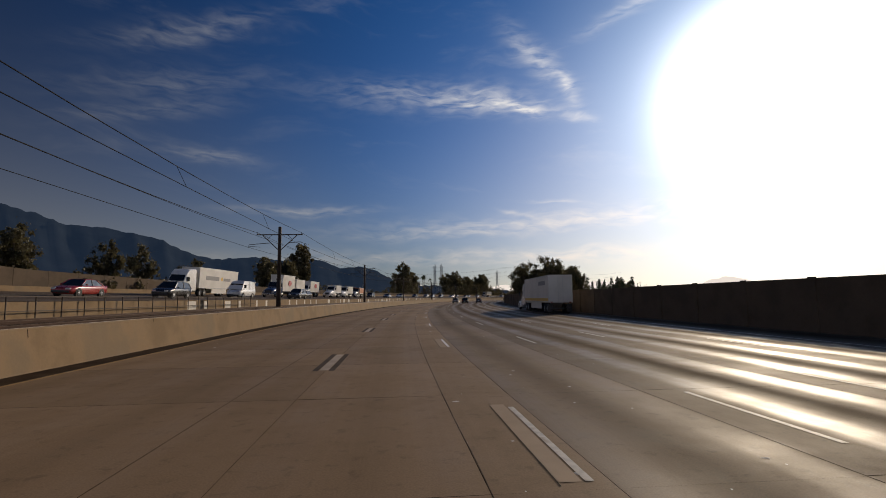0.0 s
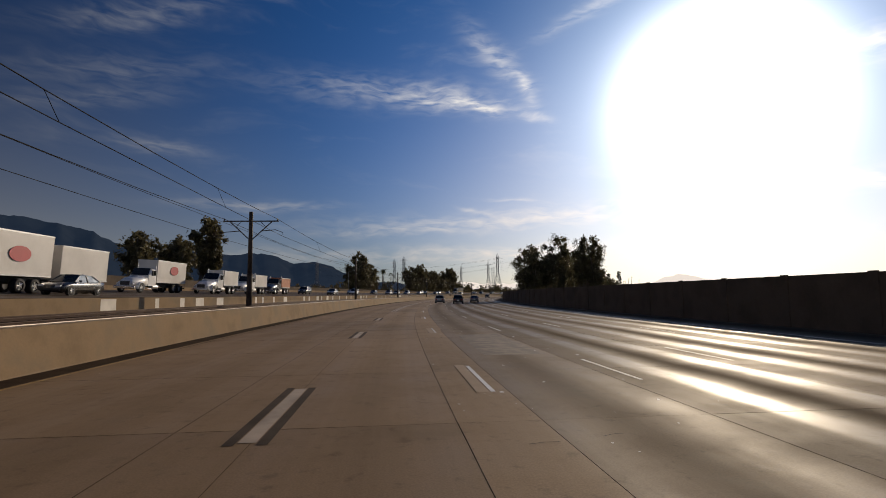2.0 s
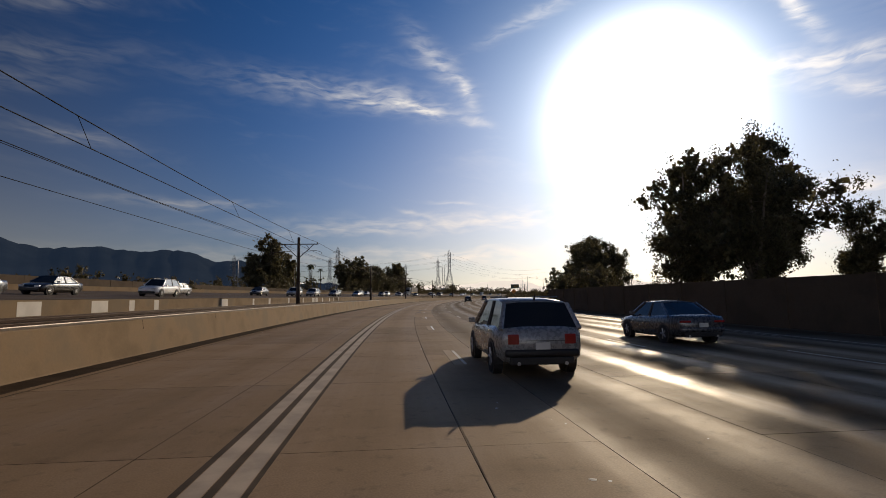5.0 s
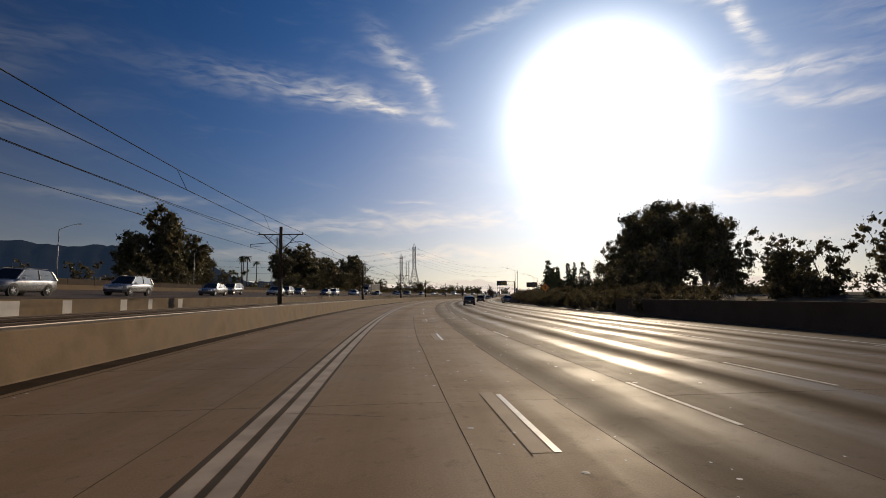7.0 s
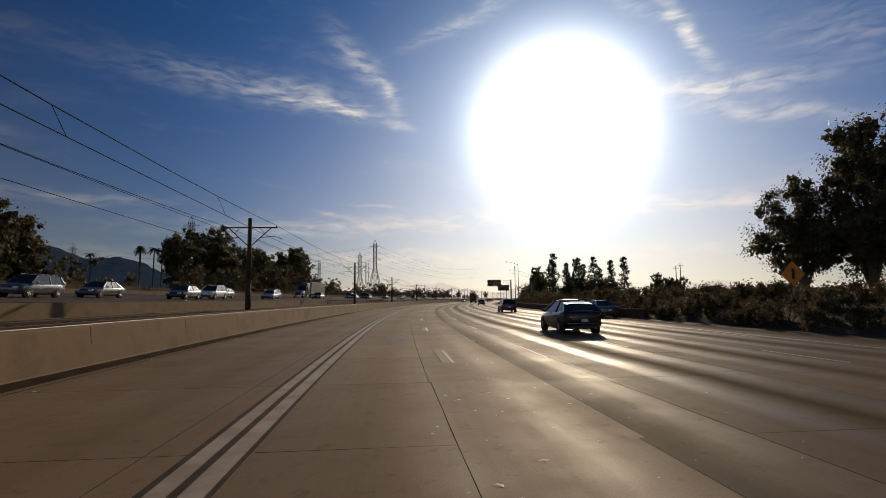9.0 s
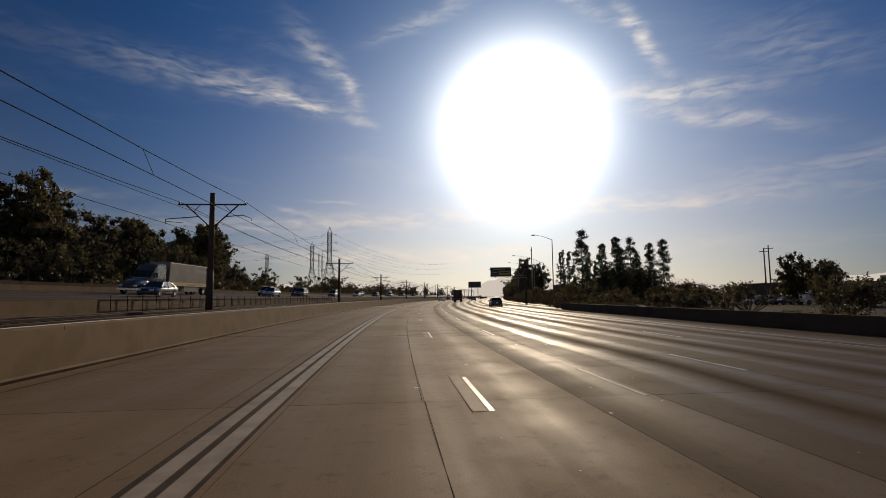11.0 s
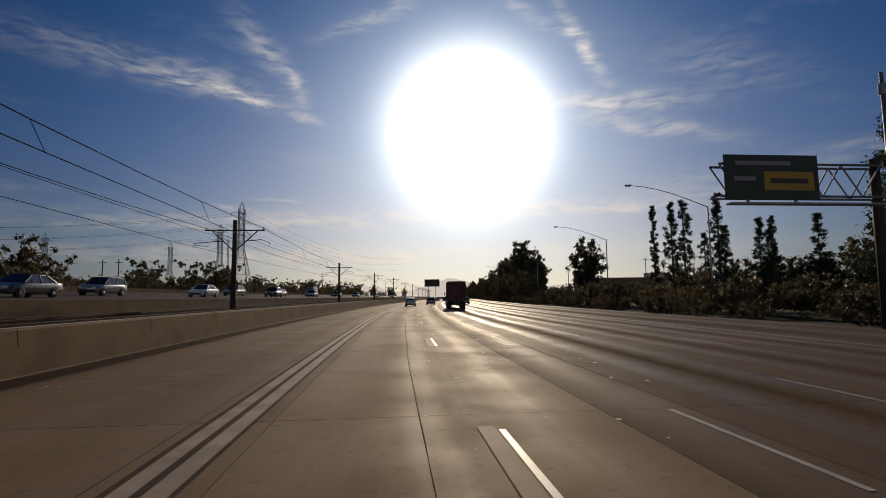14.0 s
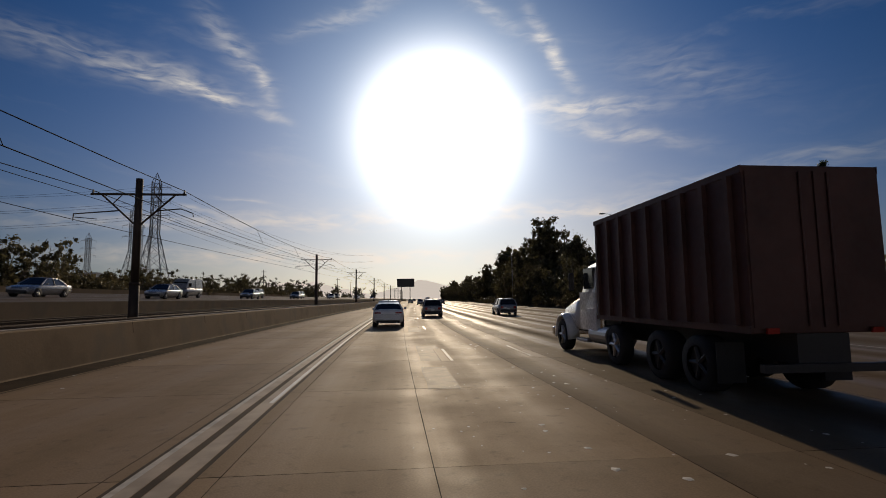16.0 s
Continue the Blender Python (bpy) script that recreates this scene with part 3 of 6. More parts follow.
bm = bmesh.new()
for a in range(-20, 620, 20):
    wd = 0.002 + 0.003 * random.random()
    flat(bm, 0.95 - wd, 0.95 + wd, 0.004, a, a + 20, 0.6, False, wander)
part("seam", bm, GHOST, road_bed, "black crack of joint sealant between slabs")
for bend in ((64.4, 59.7, 58.4, 60.6), (365.3, 363.6, 367.0, 374.0), (419.5, 424.0, 430.5, 440.0)):
    bm = bmesh.new()
    rows = []
    for k in range(33):
        d = -8.1 + 27.0 * k / 32
        q = float(np.interp(d, (-8.1, -1.5, 8.0, 19.0), bend)) + 0.06 * noise.noise(Vector((d * 0.8, bend[0], 0)))
        rows.append([road(q - 0.05, d, 0.005), road(q + 0.05, d, 0.005)])
    loft(bm, rows, False, False)
    for f in bm.faces:
        if f.normal.z < 0:
            f.normal_flip()
    part("expansion_joint", bm, TAR, road_bed, "dark expansion joint across all lanes")

# double stripe left of the lane: pale paint between ground-off dark lines
for a in range(0, 28):
    s0 = 116.5 + a * 20
    for d0, d1, mat in ((-2.05, -1.97, GHOST), (-1.96, -1.75, PALE), (-1.74, -1.645, GHOST), (-1.635, -1.40, PALE), (-1.39, -1.33, GHOST)):
        shift = (lambda s: float(np.interp(s, [116, 223, 286, 395, 441], [0.1, 0.0, -0.3, -0.58, -0.6])))
        part("lane_stripe", flat(bmesh.new(), d0, d1, 0.005, s0, s0 + 20, 4.0, False, shift), mat, road_bed)
for a in range(0, 5):
    part("lane_line", flat(bmesh.new(), -2.60, -2.52, 0.008, 470 + 36 * a, 506 + 36 * a, 6.0), WHITE, road_bed, "fresh white solid lane line")
    part("lane_line", flat(bmesh.new(), -2.10, -2.02, 0.008, 505 + 36 * a, 541 + 36 * a, 6.0), BRIGHTWHITE, road_bed)
for s0 in (12.7, 26.9, 41.0, 52.7, 68.3, 83.0, 97.5):
    marking("removed_dash", GHOST, "dark scar of a removed lane marking", [(-2.02, -1.88, s0, s0 + 3.7), (-1.62, -1.48, s0, s0 + 3.7)], 0.005)
    marking("removed_dash", PALE, "pale scar of a removed lane marking", [(-1.86, -1.64, s0 + 0.1, s0 + 3.6)], 0.005)

# stains and broken concrete
for d0, d1, s0, s1 in ((1.0, 1.4, 209.5, 212.4), (1.05, 1.45, 215.0, 219.3), (0.72, 1.36, 505.9, 509.1), (0.8, 1.55, 510.4, 515.0), (0.75, 1.4, 494, 497), (0.7, 1.4, 523, 527), (0.7, 1.4, 536, 545), (3.25, 3.8, 214.4, 215.3), (3.3, 4.0, 209.4, 210.2), (2.6, 4.4, 76.5, 84.0), (-0.4, 0.5, 300, 304)):
    part("stain", flat(bmesh.new(), d0, d1, 0.0035, s0, s1, 1.0, False, lambda s: 0.05 * noise.noise(Vector((s * 1.3, 2.0, 0)))), STAIN, road_bed, "brown oily stain on the concrete")
part("spalled_patch", flat(bmesh.new(), -0.1, 1.15, 0.0035, 425.3, 431.8, 0.8, False, lambda s: 0.12 * noise.noise(Vector((s * 0.9, 7.0, 0)))), SPALLED, road_bed, "rough spalled patch of broken concrete")

# dashed lines
DASH_S = [(0, 4.8), (1, 18.2), (5, 71.1), (6, 85.2), (7, 99.05), (8, 113.2), (10, 140.0), (11, 154.5), (15, 208.4), (16, 222.6), (18, 251.2), (26, 362.7), (28, 393.0), (31, 437.4), (34, 481.6), (36, 510.3), (60, 860.7)]
for k in range(0, 56):
    s0 = float(np.interp(k, [a for a, b in DASH_S], [b for a, b in DASH_S]))
    shift = (lambda s: float(np.interp(s, [0, 60, 110, 140, 226, 296, 400, 440, 515], [1.88, 1.84, 1.64, 1.83, 1.84, 1.6, 1.44, 1.44, 1.68])) - 1.9)
    part("dash", flat(bmesh.new(), 1.87, 1.96, 0.006, s0, s0 + 3.3, 1.7, False, shift), BRIGHTWHITE if k % 3 else WHITE, road_bed, "worn white lane dash")
    part("dash_scar", flat(bmesh.new(), 1.59, 1.602, 0.005, s0 - 0.1, s0 + 3.4, 1.7, False, shift), GHOST, road_bed, "dark groove beside a lane dash")
    part("dash_bed", flat(bmesh.new(), 1.61, 1.84, 0.0045, s0, s0 + 3.5, 1.8, False, shift), DASHBED, road_bed, "pale ground-off concrete beside a lane dash")
    for line, start in ((4.62, 0.8), (8.3, 3.2), (11.95, -1.8), (15.5, 6.2)):
        q = s0 + start
        part("dash", flat(bmesh.new(), line - 0.045, line + 0.045, 0.006, q, q + 3.3, 1.7, False, lane_drift), WHITE, road_bed)
for a in range(0, 20):
    if 11 < a < 14 or a < 5:
        part("edge_line", flat(bmesh.new(), -7.38, -7.28, 0.006, -120 + 40 * a, -80 + 40 * a, 5.0, False, median_shift), YELLOW, road_bed, "faded yellow edge line")
    else:
        part("gutter_joint", flat(bmesh.new(), -7.22, -7.17, 0.006, -120 + 40 * a, -80 + 40 * a, 2.0, False, median_shift), GHOST, road_bed, "dark joint along the gutter slab")
    part("edge_line", flat(bmesh.new(), 15.95, 16.07, 0.006, -120 + 40 * a, -80 + 40 * a, 5.0), WHITE, road_bed, "white edge line")
bm = along(bmesh.new(), [(-8.2, -0.02), (-7.42, -0.02), (-7.46, 0.012), (-8.2, 0.06)], -140, 348, 4.0, True, False, median_shift)
along(bm, [(-8.2, -0.02), (-7.8, -0.02), (-7.82, 0.012), (-8.2, 0.05)], 348.2, 440, 4.0, True, False, median_shift)
along(bm, [(-8.2, -0.02), (-7.3, -0.02), (-7.34, 0.012), (-8.2, 0.06)], 440.2, 800, 4.0, True, False, median_shift)
part("gutter", bm, GUTTER, road_bed, "dark strip of dirt in the gutter")

# ---- median barrier, tracks, far carriageway ----
NEAR_TOP = 1.12
barrier = structure("median_barrier", along(bmesh.new(), [(-7.98, -0.2), (-7.98, 0.02), (-8.03, 0.08), (-8.16, NEAR_TOP - 0.03), (-8.19, NEAR_TOP), (-8.42, NEAR_TOP), (-8.46, NEAR_TOP - 0.03), (-8.5, -0.2)],
                    -140, 800, 3.0, True, False, median_shift), BARRIER, "tan concrete median barrier with stains and scuffs", "barrier")
for k in range(0, 130):
    s = -60 + 6.1 * k
    part("joint", along(bmesh.new(), [(-8.028, 0.06), (-8.16, NEAR_TOP - 0.02), (-8.2, NEAR_TOP - 0.02), (-8.07, 0.06)], s, s + 0.03, 1.0, True, False, median_shift), GUTTER, barrier)
bm = bmesh.new()
for k in range(9):
    q = 62 + k * 1.15 + 0.3 * random.random()
    z = 0.35 + 0.5 * random.random()
    along(bm, [(-8.03 - z * 0.13, z), (-8.03 - (z + 0.12) * 0.13, z + 0.12), (-8.1 - z * 0.13, z + 0.12), (-8.1 - z * 0.13, z)], q, q + 0.5 + random.random(), 1.0, True, False, median_shift)
part("scuff", bm, GUTTER, barrier, "dark scuff marks on the barrier face")
BED = 0.92
trackbed = structure("track_bed", along(bmesh.new(), [(-9.45, -0.2), (-9.45, BED - 0.1), (-9.6, BED), (-16.9, BED), (-17.3, BED - 0.05), (-17.3, -0.2)], -140, 1200, 5.0), BALLAST,
                     "rust-brown ballast of the light rail tracks in the median", "track bed")
for d in (-10.0, -11.43, -14.1, -15.53):
    part("rail", along(bmesh.new(), [(d - 0.07, BED + 0.0), (d + 0.07, BED + 0.0), (d + 0.02, BED + 0.03), (d + 0.035, BED + 0.13), (d + 0.03, BED + 0.155), (d - 0.03, BED + 0.155), (d - 0.035, BED + 0.13), (d - 0.02, BED + 0.03)], -140, 900, 5.0),
         RAIL if d == -10.0 else RUSTRAIL, trackbed, "polished steel running rail" if d == -10.0 else "rusty running rail")
bm = bmesh.new()
for k in range(0, 700):
    s = -30 + 0.75 * k
    for d in (-10.72, -14.82):
        m = road_pose(s, d, BED)
        c = [m @ Vector(p) for p in ((-1.25, -0.11, 0), (1.25, -0.11, 0), (1.25, 0.11, 0), (-1.25, 0.11, 0), (-1.25, -0.1, 0.035), (1.25, -0.1, 0.035), (1.25, 0.1, 0.035), (-1.25, 0.1, 0.035))]
        v = [bm.verts.new(p) for p in c]
        for q in ((4, 5, 6, 7), (0, 1, 5, 4), (1, 2, 6, 5), (2, 3, 7, 6), (3, 0, 4, 7)):
            bm.faces.new([v[i] for i in q])
tagged(part("sleeper_rows", bm, SLEEPER, trackbed, "concrete sleepers under the rails"), "", "", "", "stuff")
OPP = 1.7
BANK = 0.05


def opp(d):
    """Height of the banked oncoming carriageway."""
    return OPP + BANK * (-17.75 - d)


far_barrier = structure("far_median_barrier", along(bmesh.new(), [(-17.3, -0.2), (-17.3, 1.78), (-17.55, 1.78), (-17.75, OPP - 0.2), (-17.75, -0.2)], -140, 1200, 4.0), BARRIER,
                        "grey concrete barrier between tracks and oncoming lanes", "barrier")
for k in range(0, 150):
    s = 2 + k * 4.1 + 2.4 * random.random()
    wd = random.choice((0.5, 0.6, 0.7, 1.5))
    if random.random() < 0.8 and s < 262:
        part("overpaint", along(bmesh.new(), [(-17.294, BED + 0.1), (-17.294, 1.70), (-17.302, 1.70), (-17.302, BED + 0.1)], s, s + wd, 2.0), PATCH, far_barrier, "pale painted-over patch")
embankment = structure("embankment", along(bmesh.new(), [(-17.75, -0.3), (-17.75, OPP - 0.06), (-44.9, opp(-44.9) - 0.06), (-53, OPP), (-260, OPP - 0.4), (-330, -0.4)], -150, 1300, 12.0), DIRT,
                       "raised bank of dry earth carrying the oncoming lanes", "embankment")
opposite = structure("opposite_road", along(bmesh.new(), [(-43.5, opp(-43.5)), (-17.75, OPP)], -150, 1300, 6.0, False, True), ROAD_OLD, "concrete carriageway of the oncoming traffic", "road")
for k in range(0, 80):
    for line in (-22.3, -25.9, -29.5, -33.1, -36.7):
        part("dash", flat(bmesh.new(), line - 0.06, line + 0.06, opp(line) + 0.01, -40 + 9 * k, -36.5 + 9 * k, 4.0), WHITE, opposite)

# far sound wall with pilasters, its dark concrete colour standing in for shade
def far_wall_top(s):
    return float(np.interp(s, [0, 55, 56, 90, 160, 200, 300, 420, 520], [6.0, 6.0, 5.6, 5.3, 5.0, 4.7, 4.4, 4.0, 3.6]))


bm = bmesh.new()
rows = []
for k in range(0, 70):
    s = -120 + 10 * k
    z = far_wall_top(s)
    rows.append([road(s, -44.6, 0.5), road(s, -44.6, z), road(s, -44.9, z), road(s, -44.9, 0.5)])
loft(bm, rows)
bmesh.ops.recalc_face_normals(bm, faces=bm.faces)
far_wall = structure("wall_far_side", bm, FARWALL, "dark brown concrete sound wall beyond the oncoming lanes, darkened for shade", "wall")
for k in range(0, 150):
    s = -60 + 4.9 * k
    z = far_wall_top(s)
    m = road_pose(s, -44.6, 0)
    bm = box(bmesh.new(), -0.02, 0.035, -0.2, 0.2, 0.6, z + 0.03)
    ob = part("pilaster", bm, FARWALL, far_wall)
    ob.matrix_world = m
structure("low_concrete_kerb", along(bmesh.new(), [(-42.6, OPP + 1.0), (-42.6, OPP + 1.85), (-42.9, OPP + 1.85), (-43.0, OPP + 1.0)], -120, 700, 6.0), BARRIER,
                     "pale low concrete barrier at the far shoulder", "barrier")

# right-hand wall, with shade in its concrete colour, and bank
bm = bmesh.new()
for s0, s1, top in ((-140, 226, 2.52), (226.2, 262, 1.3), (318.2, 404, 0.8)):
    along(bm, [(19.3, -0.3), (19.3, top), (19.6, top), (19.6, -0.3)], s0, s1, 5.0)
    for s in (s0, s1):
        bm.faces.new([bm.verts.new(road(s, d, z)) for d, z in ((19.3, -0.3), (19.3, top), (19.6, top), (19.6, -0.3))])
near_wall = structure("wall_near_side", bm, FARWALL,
                      "concrete wall along the shoulder with shade in its dark colour", "wall")
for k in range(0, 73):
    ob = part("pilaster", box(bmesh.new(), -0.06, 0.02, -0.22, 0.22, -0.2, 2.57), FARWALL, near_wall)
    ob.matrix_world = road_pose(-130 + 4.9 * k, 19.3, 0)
bank = structure("right_bank", along(bmesh.new(), [(19.0, -0.3), (20.0, 0.1), (24.0, 1.3), (32.0, 1.6), (60, 1.2), (140, 0.2), (150, -0.4)], -140, 338, 8.0), DIRT,
                 "dry earth bank with shrubs beside the shoulder", "bank")



# survey circles and lines sprayed on the concrete
def sprayed(points, width, mat, label, closed=False):
    bm = bmesh.new()
    rows = []
    n = len(points)
    for k, (s, d) in enumerate(points):
        a = points[(k + 1) % n] if closed or k < n - 1 else points[k]
        b = points[k - 1] if closed or k else points[k]
        t = Vector((a[0] - b[0], a[1] - b[1], 0)).normalized()
        hw = width * (0.5 + 0.3 * noise.noise(Vector((s * 3, d * 3, 0))))
        rows.append([road(s - t.y * hw, d + t.x * hw, 0.007), road(s + t.y * hw, d - t.x * hw, 0.007)])
    if closed:
        rows.append([q.copy() for q in rows[0]])
    loft(bm, rows, False, False)
    for f in bm.faces:
        if f.normal.z < 0:
            f.normal_flip()
    part("survey_mark", bm, mat, road_bed, label)


def ring(s, d, rs, rd, a0=0.0, a1=360.0, n=40):
    return [(s + rs * math.sin(radians(a0 + (a1 - a0) * k / n)), d + rd * math.cos(radians(a0 + (a1 - a0) * k / n))) for k in range(n)]


sprayed(ring(255.4, 3.1, 0.86, 0.78), 0.042, BRIGHTWHITE, "sprayed white survey circle", True)
sprayed(ring(255.5, 3.05, 0.95, 0.98, 125, 200, 12), 0.035, WHITE, "sprayed white survey arc")
sprayed([(257.08, 1.98), (257.1, 3.0), (257.3, 4.25)], 0.05, BRIGHTWHITE, "sprayed white survey line")
sprayed([(256.1, 3.75), (256.6, 4.25)], 0.04, WHITE, "sprayed white survey tick")
sprayed([(256.3, 3.9), (256.1, 4.4)], 0.035, WHITE, "sprayed white survey tick")
sprayed(ring(255.45, -0.28, 0.83, 0.6, 20, 330), 0.016, STAIN, "faded dark survey circle")
sprayed([(256.55, -0.2), (256.8, 0.05), (256.5, 0.22)], 0.018, STAIN, "faded dark survey arrow")
sprayed([(260.0, 2.9), (260.1, 4.0)], 0.05, WHITE, "sprayed white survey line")
sprayed([(437.0, -8.0), (432.4, -4.75)], 0.85, WHITE, "worn white painted lane symbol")
sprayed([(430.9, -3.75), (438.8, -3.6)], 0.35, WHITE, "worn white painted lane symbol")
for s0, d0, s1, d1 in ((67.9, 1.6, 67.95, 2.0), (68.1, 2.6, 68.2, 2.9), (97.6, 1.5, 98.4, 3.5), (224.95, -1.6, 224.5, -0.1), (506.1, -0.1, 505.75, 1.75), (503.2, 1.3, 503.1, 1.75), (473.55, 0.1, 473.35, 1.6), (129.9, 1.2, 130.2, 1.5)):
    sprayed([(s0, d0), ((s0 + s1) / 2 + 0.03, (d0 + d1) / 2), (s1, d1)], 0.016, GHOST, "short dark crack across the lane")
for s0, d in ((100.9, 3.2), (98.4, 3.22), (300.0, 3.1), (334.0, 3.3)):
    sprayed([(s0, d), (s0 + 2.3, d + 0.02)], 0.03, PALE, "thin pale scratch on the concrete")
for s0, d0, s1, d1 in ((57.2, -5.3, 58.8, -5.25), (57.6, -4.9, 59.2, -4.7), (56.9, -4.5, 58.4, -4.4), (57.3, -4.0, 58.7, -3.9), (57.0, -3.7, 58.0, -3.5)):
    sprayed([(s0, d0), (s1, d1)], 0.07, STAIN if d0 > -4.2 else PALE, "faded remains of painted lane lettering")
# ---- trees ----
RNG = np.random.default_rng(7)


def leaf_mesh(name, centres, radii, counts, size, mat, hang=0.4, squash=0.8, slim=0.5):
    """Many small leaf blades scattered in clumps, as one mesh."""
    verts, faces = [], []
    for c, r, k in zip(centres, radii, counts):
        p = RNG.normal(size=(k, 3))
        p /= np.linalg.norm(p, axis=1)[:, None] + 1e-9
        p *= np.minimum(0.28 + np.abs(RNG.normal(size=k)) * 0.42, 1.25)[:, None] * r
        p[:, 2] *= squash
        p += np.array(c)
        a = RNG.normal(size=(k, 3))
        a[:, 2] -= hang * 2
        a /= np.linalg.norm(a, axis=1)[:, None]
        b = np.cross(a, RNG.normal(size=(k, 3)))
        b /= np.linalg.norm(b, axis=1)[:, None] + 1e-9
        ln = size * (0.6 + 0.8 * RNG.random(k))[:, None]
        wd = ln * slim
        base = len(verts)
        verts.extend(np.stack([p - a * ln * 0.5, p + b * wd * 0.5, p + a * ln * 0.5, p - b * wd * 0.5], 1).reshape(-1, 3).tolist())
        faces.extend([(base + 4 * i, base + 4 * i + 1, base + 4 * i + 2, base + 4 * i + 3) for i in range(k)])
    me = bpy.data.meshes.new(name)
    me.from_pydata(verts, [], faces)
    me.materials.append(mat)
    return me


def clump_mesh(name, centres, radii, leaves, size, mat, solid=None, core=14, blade=0.7):
    """Clumps of foliage, dense inside and ragged at the fringe, with gaps between the clumps, as one mesh."""
    fringe = leaf_mesh(name, centres, radii, [int(leaves * (0.5 + r / max(radii))) for r in radii], size, mat, 0.4, 1.1)
    verts = [tuple(v.co) for v in fringe.vertices]
    faces = [tuple(p.vertices) for p in fringe.polygons]
    bpy.data.meshes.remove(fringe)
    for c, r in list(zip(centres, radii))[:solid]:
        heart = leaf_mesh(name, [c], [r * 0.62], [core], r * blade, mat, 0.3, 1.15, 0.75)
        base = len(verts)
        verts.extend(tuple(v.co) for v in heart.vertices)
        faces.extend(tuple(base + i for i in q.vertices) for q in heart.polygons)
        bpy.data.meshes.remove(heart)
    out = bpy.data.meshes.new(name)
    out.from_pydata(verts, [], faces)
    out.materials.append(mat)
    return out


def crown(parent, me):
    ob = new("crown", me)
    ob.parent = parent
    return ob


def gum_tree(height, spread, bare, label, seed, leaf=0.4, density=1.0, twigs=2, start=0.12, plump=1.0, core=14, blade=0.7, splay=0.5):
    """A eucalyptus: forked pale trunk, drooping clumps with gaps between them. Unit placement at its base."""
    rnd = random.Random(seed)
    root = thing("gum_tree", label, "tree", "gum trees by the freeway")
    bm = bmesh.new()
    fork = height * bare
    lean = Vector((rnd.uniform(-0.05, 0.05) * height, rnd.uniform(-0.05, 0.05) * height, fork))
    tube(bm, (0, 0, -0.5), lean * 0.5, height * 0.022, height * 0.018, 8, False)
    tube(bm, lean * 0.5, lean, height * 0.018, height * 0.014, 8, False)
    centres, radii = [], []
    limbs = rnd.randint(7, 9)
    for i in range(limbs):
        t = 2 * math.pi * (i + rnd.random() * 0.6) / limbs
        reach = spread * rnd.uniform(0.35, 1.0) * 0.5
        top = height * (rnd.uniform(0.72, 0.98) if i % 2 else rnd.uniform(0.42, 0.7)) if i else height * 0.97
        if i == 0:
            reach *= 0.25
        mid = lean + Vector((math.cos(t) * reach * splay, math.sin(t) * reach * splay, (top - fork) * 0.5))
        tip = lean + Vector((math.cos(t) * reach, math.sin(t) * reach, (top - fork) * 0.92))
        tube(bm, lean, mid, height * 0.011, height * 0.008, 6, False)
        tube(bm, mid, tip, height * 0.008, height * 0.003, 6, False)
        for k in range(9):
            f = start + (1 - start) * k / 8
            p = lean.lerp(mid, f * 2) if f < 0.5 else mid.lerp(tip, f * 2 - 1)
            off = Vector((rnd.uniform(-1, 1), rnd.uniform(-1, 1), rnd.uniform(-0.9, 0.7))) * spread * 0.15
            centres.append(p + off)
            radii.append(height * rnd.uniform(0.045, 0.085) * plump * (0.8 + 0.35 * f))
            tube(bm, p, p + off, height * 0.003, height * 0.0012, 4, False)
    boughs = len(centres)
    for c, r in list(zip(centres, radii)):
        for i in range(twigs):
            t, up = rnd.random() * 2 * math.pi, rnd.uniform(-0.9, 0.6)
            far = r * rnd.uniform(0.75, 1.25)
            centres.append(c + Vector((math.cos(t) * far, math.sin(t) * far, up * far)))
            radii.append(r * rnd.uniform(0.45, 0.75))
    part("trunk", bm, BARK, root, "", True)
    crown(root, clump_mesh("crown", centres, radii, int(40 * density), leaf, GUM, boughs if core > 14 else None, core, blade))
    return root


def conifer(height, width, label, seed, bare=0.12, dense=1.0):
    """A slim pine with ragged tufts in tiers."""
    rnd = random.Random(seed)
    root = thing("pine_tree", label, "tree", "slim pines by the ramp")
    bm = bmesh.new()
    tube(bm, (0, 0, -0.4), (0, 0, height * 0.98), height * 0.014, height * 0.003, 7, False)
    centres, radii = [], []
    tiers = int(height * 1.5)
    for k in range(tiers):
        f = bare + (1 - bare) * (k / tiers)
        z = height * f
        reach = width * 0.5 * (1 - f) ** 0.55 * rnd.uniform(0.55, 1.1) + 0.18
        for i in range(int(rnd.randint(2, 4) * dense)):
            t = rnd.random() * 2 * math.pi
            q = reach * rnd.uniform(0.35, 1.0)
            tip = Vector((math.cos(t) * q, math.sin(t) * q, z + q * 0.25))
            tube(bm, (0, 0, z), tip, 0.035, 0.012, 4, False)
            centres.append(tip)
            radii.append(rnd.uniform(0.3, 0.55) * (0.5 + 0.5 * (1 - f)) * width / 3.2 + 0.16)
    part("trunk", bm, DARKBARK, root, "", True)
    crown(root, leaf_mesh("crown", centres, radii, [110] * len(centres), 0.24, PINE, -0.3, 0.9))
    return root


